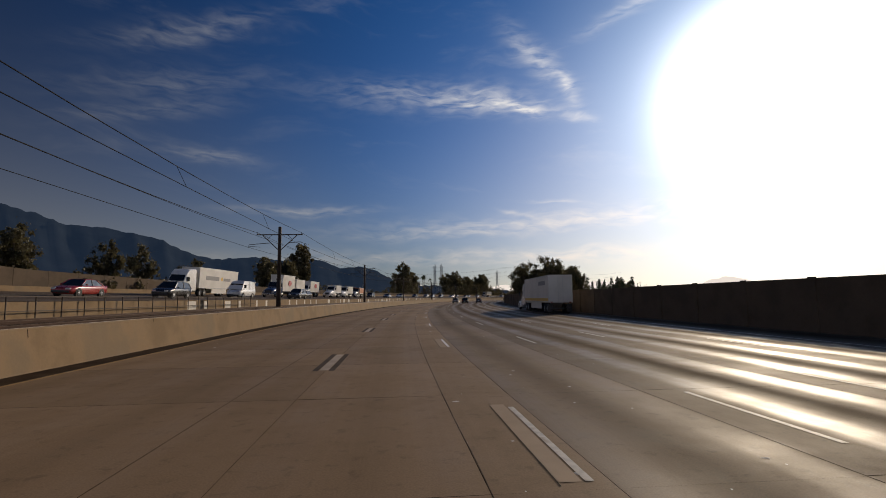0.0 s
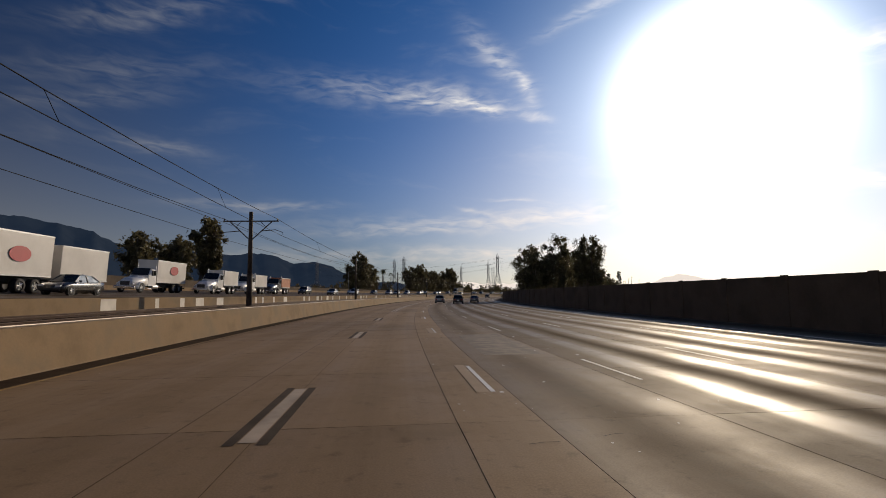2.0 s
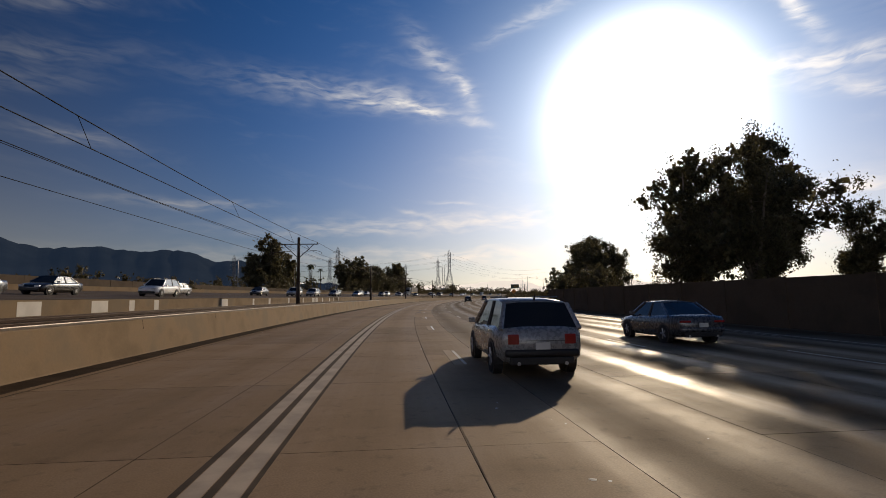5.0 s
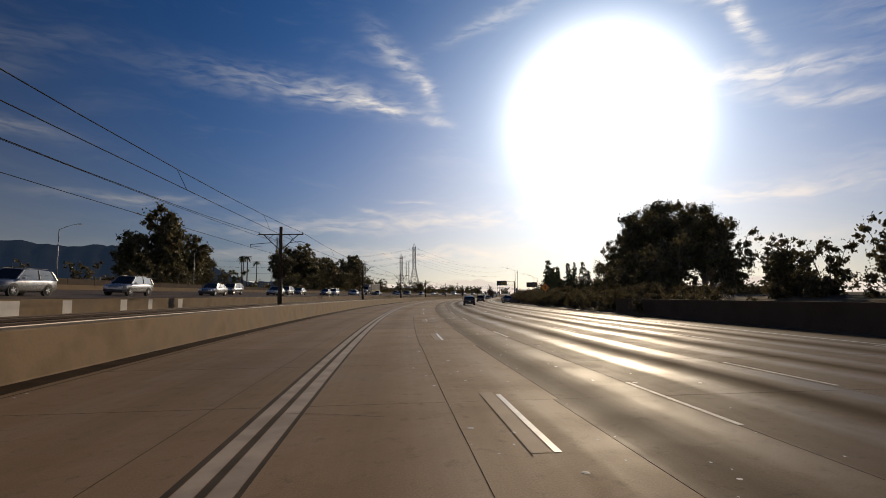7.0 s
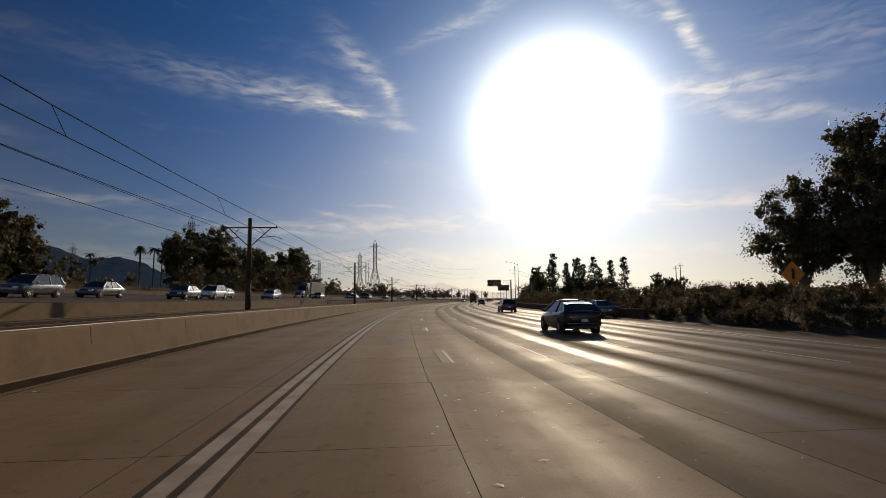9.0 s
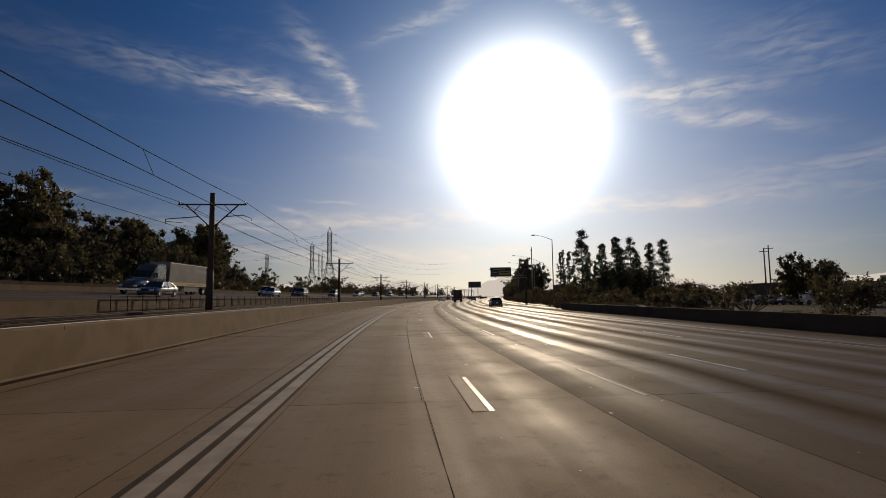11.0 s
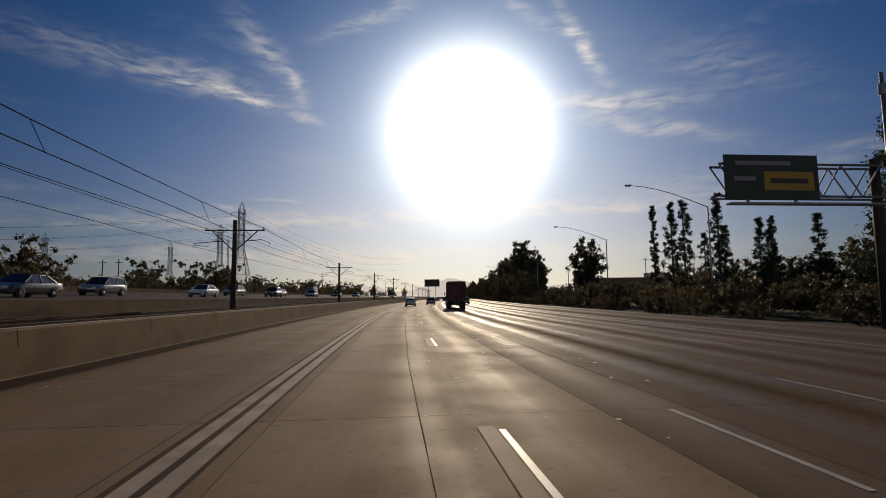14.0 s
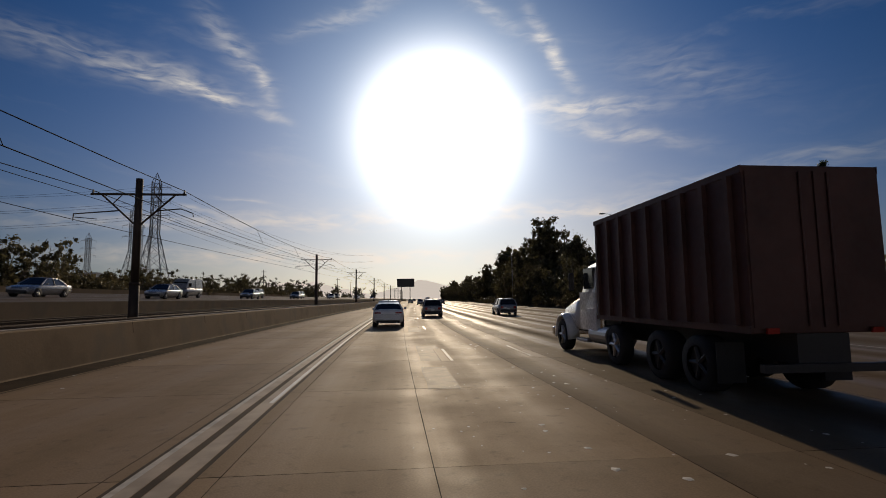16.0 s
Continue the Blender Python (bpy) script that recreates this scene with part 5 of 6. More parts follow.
big = pylon(54, 13, "tall steel lattice pylon with three pairs of arms")
big.matrix_world = facing(198.7, 696.5, OPP, -30)
for x, y, h in ((197.5, 737, 46.5), (196, 900, 50), (104.7, 1160, 80), (50.9, 492, 34), (-40, 800, 52)):
    ob = copy_thing(big, Matrix.Identity(4))
    ob.matrix_world = facing(x, y, OPP, -30) @ Matrix.Diagonal((h / 54, h / 54, h / 54, 1))
for x, y, h in ((198.5, 722, 38), (202.5, 726, 38)):
    ob = copy_thing(big, Matrix.Identity(4))
    ob.matrix_world = facing(x, y, OPP, -30) @ Matrix.Diagonal((0.26, 0.26, h / 54, 1))
for off, z in ((-5.2, 49), (5.2, 49), (-5.2, 43), (5.2, 43), (-5.2, 37), (5.2, 37)):
    side = Matrix.Rotation(radians(-30), 3, "Z") @ Vector((off, 0, 0))
    for far in (Vector((420, 880, 0)), Vector((-40, 800, 0))):
        pts = [(Vector((198.7, 696.5, z)) + side).lerp(far + side + Vector((0, 0, z - 4)), k / 14) - Vector((0, 0, 9 * 4 * (k / 14) * (1 - k / 14))) for k in range(15)]
        wire("power_line", "thin power line between pylons", pts, 0.045)

# ---- street lamps, sign gantry, far signs ----
def street_lamp(height, arm, rise, label):
    root = thing("street_lamp", label, "street lamp", "lamps along the freeway")
    part("base", tube(bmesh.new(), (0, 0, -0.3), (0, 0, 0.5), 0.2, 0.17, 10), STEEL, root)
    part("pole", tube(bmesh.new(), (0, 0, 0.4), (0, 0, height), 0.12, 0.07, 10), STEEL, root, "", True)
    bm = bmesh.new()
    last = Vector((0, 0, height - 0.1))
    for k in range(1, 7):
        f = k / 6
        p = Vector((-arm * f, 0, height - 0.1 + rise * math.sin(f * 1.45)))
        tube(bm, last, p, 0.05 - 0.018 * f, 0.048 - 0.018 * f, 7, False)
        last = p
    part("arm", bm, STEEL, root, "", True)
    head = part("lamp_head", box(bmesh.new(), last.x - 0.62, last.x + 0.05, -0.14, 0.14, last.z - 0.06, last.z + 0.09, 0.04), STEEL, root, "flat cobra-head lantern")
    part("lens", box(bmesh.new(), last.x - 0.56, last.x - 0.1, -0.1, 0.1, last.z - 0.1, last.z - 0.061), CLEAR, head)
    return root


lamp = street_lamp(11.8, 3.1, 0.9, "grey galvanised street lamp with curved arm")
lamp.matrix_world = road_pose(430.9, 24.6, 0.1)
for s, d, turn in ((560, 30, 0), (620, 26, 0), (343.8, -62, 180), (300, -60, 180), (486, -116, 180)):
    copy_thing(lamp, road_pose(s, d, OPP if d < 0 else 0.2, turn))
lamp = street_lamp(11.0, 8.2, 2.3, "tall street lamp with a long curved arm over the ramp")
lamp.matrix_world = road_pose(484.2, 32.1, 0.0)
copy_thing(lamp, road_pose(516.6, 33.0, 0.1))


def sign_gantry():
    root = thing("sign_gantry", "steel cantilever sign gantry with green exit sign", "road sign", "", road_pose(456.2, 3.3, 0))
    part("post", tube(bmesh.new(), (20.2, 0, -0.3), (20.2, 0, 8.3), 0.26, 0.22, 12), POLE, root, "", True)
    for z in (6.35, 7.9):
        for y in (-0.35, 0.35):
            part("chord", tube(bmesh.new(), (11.9, y, z), (20.2, y, z), 0.06, 0.06, 6), STEEL, root)
    for k in range(8):
        x = 11.9 + 1.03 * k
        for y in (-0.35, 0.35):
            part("web", tube(bmesh.new(), (x, y, 6.35 if k % 2 else 7.9), (x + 1.03, y, 7.9 if k % 2 else 6.35), 0.04, 0.04, 5), STEEL, root)
    panel = part("sign_panel", box(bmesh.new(), 12.05, 16.75, -0.52, -0.46, 6.15, 8.3), SIGNGREEN, root, "green exit sign, its shade put into a dark colour")
    part("exit_panel", box(bmesh.new(), 14.0, 16.5, -0.532, -0.521, 6.6, 7.5), SIGNYELLOW, panel, "yellow panel with unreadable bars")
    part("writing_bar", box(bmesh.new(), 14.3, 16.2, -0.54, -0.533, 6.93, 7.17), BLACK, panel)
    for x0, x1, z in ((12.6, 15.4, 7.9), (12.5, 13.6, 7.15)):
        part("writing_bar", box(bmesh.new(), x0, x1, -0.532, -0.521, z - 0.1, z + 0.1), LOGO_GREY, panel)
    for x in (13.2, 15.6):
        part("bracket", box(bmesh.new(), x - 0.05, x + 0.05, -0.46, -0.36, 5.95, 8.2), STEEL, root)
    part("walkway", box(bmesh.new(), 12.0, 20.4, -1.0, -0.55, 5.86, 5.94), STEEL, root)
    return root


sign_gantry()
pole = thing("camera_mast", "tall slim grey mast beside the ramp", "mast", "", road_pose(456.8, 25.0, 0))
part("pole", tube(bmesh.new(), (0, 0, -0.3), (0, 0, 13.1), 0.16, 0.09, 10), STEEL, pole, "", True)
part("cabinet", box(bmesh.new(), -0.14, 0.14, -0.12, 0.12, 11.9, 12.5, 0.02), STEEL, pole)
for s, d, top in ((640, 60, 14), (652, 60, 15), (560, -80, 12), (572, -84, 13), (700, -60, 14), (760, -40, 13), (840, -44, 14), (900, 40, 14), (612, 78, 15), (463.6, 83, 13.4), (462, 81, 12.5)):
    post = thing("utility_pole", "tall dark utility pole in the distance", "utility pole", "distant poles", road_pose(s, d, 0))
    part("mast", tube(bmesh.new(), (0, 0, -0.3), (0, 0, top), 0.2, 0.12, 8), DARKBARK, post)
    part("cross_arm", box(bmesh.new(), -1.1, 1.1, -0.06, 0.06, top - 0.9, top - 0.75), DARKBARK, post)


def billboard(s, d, z, width, height, label):
    root = thing("billboard", label, "billboard", "", road_pose(s, d, 0))
    for x in (-width * 0.25, width * 0.25):
        part("post", tube(bmesh.new(), (x, 0, -0.3), (x, 0, z), 0.3, 0.3, 8), POLE, root)
    panel = part("panel", box(bmesh.new(), -width / 2, width / 2, -0.25, 0.25, z, z + height), BLACK, root, "dark back-lit panel")
    part("frame", box(bmesh.new(), -width / 2 - 0.15, width / 2 + 0.15, -0.1, 0.1, z - 0.2, z - 0.002), STEEL, root)


billboard(900, -8, 11.5, 14, 6.5, "large dark billboard far down the road")


def low_building(s, d, width, depth, height, label, mat):
    root = thing("building", label, "building", "", road_pose(s, d, 0))
    part("wall", box(bmesh.new(), -width / 2, width / 2, -depth / 2, depth / 2, -0.3, height), mat, root)
    part("roof", box(bmesh.new(), -width / 2 - 0.2, width / 2 + 0.2, -depth / 2 - 0.2, depth / 2 + 0.2, height + 0.003, height + 0.35), BARRIER, root)
    n = max(2, int(width / 5))
    for k in range(n):
        x = -width / 2 + width * (k + 0.5) / n
        win = part("window", box(bmesh.new(), x - 1.3, x + 1.3, -depth / 2 - 0.03, -depth / 2 - 0.003, height * 0.45, height * 0.72), STEEL, root)
        part("pane", box(bmesh.new(), x - 1.2, x + 1.2, -depth / 2 - 0.045, -depth / 2 - 0.031, height * 0.47, height * 0.70), GLASS, win)
    part("roof_unit", box(bmesh.new(), width * 0.1, width * 0.3, -1, 2, height + 0.353, height + 2.0), STEEL, root)
    return root


low_building(590, 66, 34, 18, 6.5, "low pale flat-roofed building behind the pines", WALLMAT)
low_building(470, 110, 50, 20, 4.0, "long low pale shed across the ramp", WALLMAT)
low_building(640, -95, 26, 14, 8.0, "dark low industrial building beyond the tracks", DARKWALL)
low_building(720, -78, 22, 12, 6.0, "dark low industrial building beyond the tracks", DARKWALL)


def warning_sign(s, d, low, size):
    """A diamond warning sign on a slim post, facing the traffic."""
    root = thing("warning_sign", "orange diamond warning sign on a slim post by the wall", "road sign", "", road_pose(s, d, 0))
    part("post", box(bmesh.new(), -0.04, 0.04, -0.03, 0.03, -0.2, low + size * 0.75, 0.008), STEEL, root)
    half = size / math.sqrt(2)
    for name, k, y, mat in (("sign_panel", 1.0, -0.034, BLACK), ("sign_face", 0.94, -0.046, SIGNORANGE)):
        bm = bmesh.new()
        ring_points = [(half * k * math.cos(t), half * k * math.sin(t) + low + half) for t in (0, math.pi / 2, math.pi, 3 * math.pi / 2)]
        front = [bm.verts.new((x, y - 0.006, z)) for x, z in ring_points]
        rear = [bm.verts.new((x, y + 0.004, z)) for x, z in ring_points]
        bm.faces.new(front)
        bm.faces.new(rear[::-1])
        for i in range(4):
            bm.faces.new((front[i], rear[i], rear[(i + 1) % 4], front[(i + 1) % 4]))
        bmesh.ops.recalc_face_normals(bm, faces=bm.faces)
        part(name, bm, mat, root, "orange face with a worn dark symbol" if mat == SIGNORANGE else "")
    part("symbol", box(bmesh.new(), -0.09, 0.09, -0.06, -0.053, low + half - 0.3, low + half + 0.3), BLACK, root)


warning_sign(306, 22.5, 2.22, 1.1)
# ---- vehicles: y forward, x to the right, z up, origin on the ground under the middle ----
def wheel(parent, x, y, r, width, rim=ALUMIN):
    """A wheel with its rim and hub, on the side given by the sign of x."""
    side = 1 if x > 0 else -1
    bm = bmesh.new()
    prof = [(0.62, -0.5), (0.93, -0.5), (1.0, -0.36), (1.0, 0.36), (0.93, 0.5), (0.62, 0.5)]
    n = 20
    rings = []
    for i in range(n):
        t = 2 * math.pi * i / n
        rings.append([(x + side * w_ * width, y + r * q * math.cos(t), r + r * q * math.sin(t)) for q, w_ in prof])
    rings.append(rings[0])
    loft(bm, rings, False, False)
    bmesh.ops.remove_doubles(bm, verts=bm.verts, dist=1e-5)
    bmesh.ops.recalc_face_normals(bm, faces=bm.faces)
    tyre = part("wheel", bm, RUBBER, parent, "", True)
    bm = bmesh.new()
    xo = x + side * width * 0.30
    tube(bm, (x - side * width * 0.3, y, r), (xo, y, r), r * 0.63, r * 0.63, 20)
    for i in range(5):
        t = 2 * math.pi * i / 5
        tube(bm, (xo + side * 0.02, y, r), (xo + side * 0.03, y + r * 0.58 * math.cos(t), r + r * 0.58 * math.sin(t)), r * 0.11, r * 0.08, 6)
    part("rim", bm, rim, tyre, "alloy rim")
    return tyre


CAR_SHAPES = {
    # length, width, belt and roof heights, wheel radius, stations (along, width, low, high), cabin (along, roof share)
    "sedan": (4.8, 1.84, 0.95, 1.45, 0.33, [(-0.5, 0.84, 0.42, 0.86), (-0.475, 0.93, 0.28, 0.98), (-0.35, 1, 0.2, 1.0), (0.0, 1, 0.18, 0.94), (0.22, 1, 0.18, 0.92), (0.38, 0.97, 0.2, 0.82), (0.47, 0.9, 0.22, 0.7), (0.5, 0.78, 0.32, 0.6)],
              [(-0.36, 0.0), (-0.2, 0.93), (-0.05, 1.0), (0.08, 0.95), (0.24, 0.0)]),
    "suv": (4.7, 1.9, 1.04, 1.66, 0.36, [(-0.5, 0.86, 0.5, 0.95), (-0.475, 0.95, 0.32, 1.06), (-0.3, 1, 0.24, 1.08), (0.0, 1, 0.22, 1.04), (0.24, 1, 0.22, 1.02), (0.4, 0.97, 0.25, 0.94), (0.475, 0.9, 0.28, 0.82), (0.5, 0.8, 0.4, 0.7)],
            [(-0.475, 0.0), (-0.40, 0.86), (-0.25, 0.97), (0.0, 1.0), (0.1, 0.94), (0.26, 0.0)]),
    "crossover": (4.75, 1.94, 1.06, 1.62, 0.36, [(-0.5, 0.74, 0.55, 0.98), (-0.485, 0.88, 0.38, 1.08), (-0.44, 0.97, 0.26, 1.12), (-0.3, 1, 0.22, 1.1), (0.0, 1, 0.2, 1.02), (0.24, 1, 0.2, 0.98), (0.4, 0.96, 0.24, 0.88), (0.475, 0.88, 0.28, 0.76), (0.5, 0.76, 0.4, 0.66)],
                  [(-0.455, 0.08), (-0.36, 0.66), (-0.24, 0.88), (-0.08, 1.0), (0.04, 0.97), (0.27, 0.0)]),
    "van": (5.6, 2.0, 1.2, 2.35, 0.36, [(-0.5, 0.97, 0.4, 1.2), (-0.47, 1, 0.3, 1.22), (0.0, 1, 0.26, 1.22), (0.3, 1, 0.26, 1.2), (0.44, 0.95, 0.28, 1.02), (0.5, 0.84, 0.4, 0.8)],
            [(-0.497, 0.92), (-0.45, 1.0), (0.12, 1.0), (0.22, 0.9), (0.4, 0.0)]),
    "pickup": (5.7, 2.0, 1.08, 1.85, 0.4, [(-0.5, 0.95, 0.5, 1.08), (-0.48, 1, 0.4, 1.1), (0.0, 1, 0.36, 1.1), (0.25, 1, 0.36, 1.12), (0.44, 0.97, 0.38, 1.08), (0.5, 0.88, 0.45, 0.92)],
               [(-0.1, 0.0), (-0.07, 0.96), (0.05, 1.0), (0.1, 0.96), (0.22, 0.0)]),
}


def car(kind, skin, label, m, category="car", group="cars on the freeway"):
    length, width, belt, roof, r, stations, cabin = CAR_SHAPES[kind]
    root = thing("van" if kind == "van" else "pickup_truck" if kind == "pickup" else "car", label, category, group, m)
    hw = width / 2
    taper = {"crossover": 0.3, "sedan": 0.24, "suv": 0.2}.get(kind, 0.14)
    rings = []
    for y, wk, lo, hi in stations:
        w_ = hw * wk
        half = [(w_ * 0.80, lo), (w_ * 0.97, lo + 0.12), (w_, lo + (hi - lo) * 0.5), (w_ * 0.985, hi - 0.12), (w_ * 0.92, hi - 0.015), (w_ * 0.5, hi + 0.02)]
        rings.append([(x, y * length, z) for x, z in half] + [(-x, y * length, z) for x, z in half[::-1]])
    bm = loft(bmesh.new(), rings)
    bmesh.ops.recalc_face_normals(bm, faces=bm.faces)
    body = part("body", bm, skin, root, "", True)
    # glasshouse and roof skin
    rings, top = [], []
    for y, share in cabin:
        z = belt + (roof - belt) * share
        wr = hw * (0.93 - taper * share)
        low = belt - 0.03
        rings.append([(hw * 0.92, y * length, low), (wr, y * length, z), (wr * 0.5, y * length, z + 0.035 * share), (-wr * 0.5, y * length, z + 0.035 * share), (-wr, y * length, z), (-hw * 0.92, y * length, low)])
        if share > 0.8:
            top.append([(wr * 1.02, y * length, z - 0.05), (wr * 0.98, y * length, z + 0.02), (wr * 0.5, y * length, z + 0.055), (-wr * 0.5, y * length, z + 0.055), (-wr * 0.98, y * length, z + 0.02), (-wr * 1.02, y * length, z - 0.05)])
    bm = loft(bmesh.new(), rings)
    bmesh.ops.recalc_face_normals(bm, faces=bm.faces)
    part("glasshouse", bm, skin if kind == "van" else GLASS, root, "" if kind == "van" else "dark tinted glass")
    bm = loft(bmesh.new(), top)
    bmesh.ops.recalc_face_normals(bm, faces=bm.faces)
    part("roof", bm, skin, root, "", True)
    (ya, sa), (yb, sb) = cabin[0], cabin[1]
    (yc, sc), (yd, sd) = cabin[-2], cabin[-1]
    for side in (1, -1):
        for (y0, s0), (y1, s1) in (((ya, sa), (yb, sb)), ((yd, sd), (yc, sc))):
            p = Vector((side * hw * 0.925, y0 * length, belt - 0.02 + (roof - belt) * s0))
            q = Vector((side * hw * (0.935 - taper * s1), y1 * length, belt + (roof - belt) * s1))
            part("pillar", tube(bmesh.new(), p, q, 0.06, 0.05, 6), skin, root)
        midy = (cabin[1][0] + cabin[-2][0]) / 2
        part("pillar", tube(bmesh.new(), (side * hw * 0.925, midy * length, belt - 0.02), (side * hw * (0.94 - taper), midy * length, roof - 0.03), 0.045, 0.04, 6), BLACK if kind != "van" else skin, root)
        mirror_y = cabin[-1][0] * length - 0.35
        part("mirror", box(bmesh.new(), side * (hw + 0.10) - 0.09, side * (hw + 0.10) + 0.09, mirror_y - 0.05, mirror_y + 0.06, belt + 0.0, belt + 0.13, 0.02), skin, root)
        slim = kind in ("crossover", "sedan")
        part("tail_light", box(bmesh.new(), side * hw * 0.66 - (0.2 if slim else 0.13), side * hw * 0.66 + (0.2 if slim else 0.13), -length / 2 - 0.012, -length / 2 + 0.2,
                               belt - (0.2 if slim else 0.34), belt - 0.11, 0.03), TAIL, root, "red tail light")
        part("headlight", box(bmesh.new(), side * hw * 0.62 - 0.18, side * hw * 0.62 + 0.18, length / 2 - 0.22, length / 2 + 0.01, belt - 0.38, belt - 0.24, 0.02), CLEAR, root, "clear headlight")
        for y in (-0.30, 0.31):
            part("wheel_arch", tube(bmesh.new(), (side * (hw - 0.2), y * length, r), (side * (hw + 0.004), y * length, r), r * 1.17, r * 1.17, 20), BLACK, root)
            wheel(root, side * (hw - 0.1), y * length, r, 0.24)
    part("bumper", box(bmesh.new(), -hw * 0.86, hw * 0.86, -length / 2 - 0.05, -length / 2 + 0.2, 0.44, 0.6, 0.05), skin if kind in ("crossover", "sedan", "van") else BLACK, root, "", True)
    part("diffuser", box(bmesh.new(), -hw * 0.74, hw * 0.74, -length / 2 - 0.03, -length / 2 + 0.22, 0.27, 0.437, 0.03), BLACK, root, "dark lower bumper")
    for side in (1, -1):
        part("exhaust_tip", tube(bmesh.new(), (side * hw * 0.55, -length / 2 + 0.1, 0.3), (side * hw * 0.55, -length / 2 - 0.05, 0.3), 0.04, 0.04, 8), ALUMIN, root)
    part("bumper", box(bmesh.new(), -hw * 0.78, hw * 0.78, length / 2 - 0.2, length / 2 + 0.03, 0.3, 0.5, 0.04), BLACK, root, "dark front grille and bumper")
    part("number_plate", box(bmesh.new(), -0.16, 0.16, -length / 2 - 0.075, -length / 2 - 0.052, 0.60, 0.75) if kind != "van" else box(bmesh.new(), -0.16, 0.16, -length / 2 - 0.075, -length / 2 - 0.052, 0.40, 0.54), PLATE, root, "pale blank plate")
    if kind in ("sedan", "suv", "crossover"):
        part("boot_line", box(bmesh.new(), -hw * 0.7, hw * 0.7, -length / 2 - 0.006, -length / 2 + 0.06, 0.775, 0.79), BLACK, root)
        part("aerial", tube(bmesh.new(), (0, cabin[1][0] * length + 0.1, roof), (0, cabin[1][0] * length - 0.02, roof + 0.14), 0.03, 0.01, 5), BLACK, root)
    if kind == "suv":
        for side in (1, -1):
            part("roof_rail", tube(bmesh.new(), (side * hw * 0.62, cabin[1][0] * length * 0.9, roof + 0.06), (side * hw * 0.62, cabin[-2][0] * length, roof + 0.06), 0.02, 0.02, 6), BLACK, root)
    if kind == "pickup":
        part("load_bed", box(bmesh.new(), -hw * 0.8, hw * 0.8, -length * 0.47, -length * 0.11, 1.112, 1.14), BLACK, root)
        part("rack", box(bmesh.new(), -hw * 0.9, hw * 0.9, -length * 0.45, length * 0.12, 1.98, 2.05, 0.01), ALUMIN, root, "pale load rack on top")
        for y in (-0.44, -0.12):
            for side in (1, -1):
                part("rack_post", tube(bmesh.new(), (side * hw * 0.85, y * length, 1.1), (side * hw * 0.85, y * length, 1.98), 0.03, 0.03, 6), ALUMIN, root)
    if kind == "van":
        part("windscreen", box(bmesh.new(), -0.8, 0.8, length * 0.285, length * 0.30, 1.35, 1.95), GLASS, root).rotation_euler = (0, 0, 0)
        for side in (1, -1):
            part("side_window", box(bmesh.new(), side * (hw * 0.875) - 0.02, side * (hw * 0.875) + 0.02, length * 0.1, length * 0.24, 1.3, 1.85), GLASS, root)
    return root


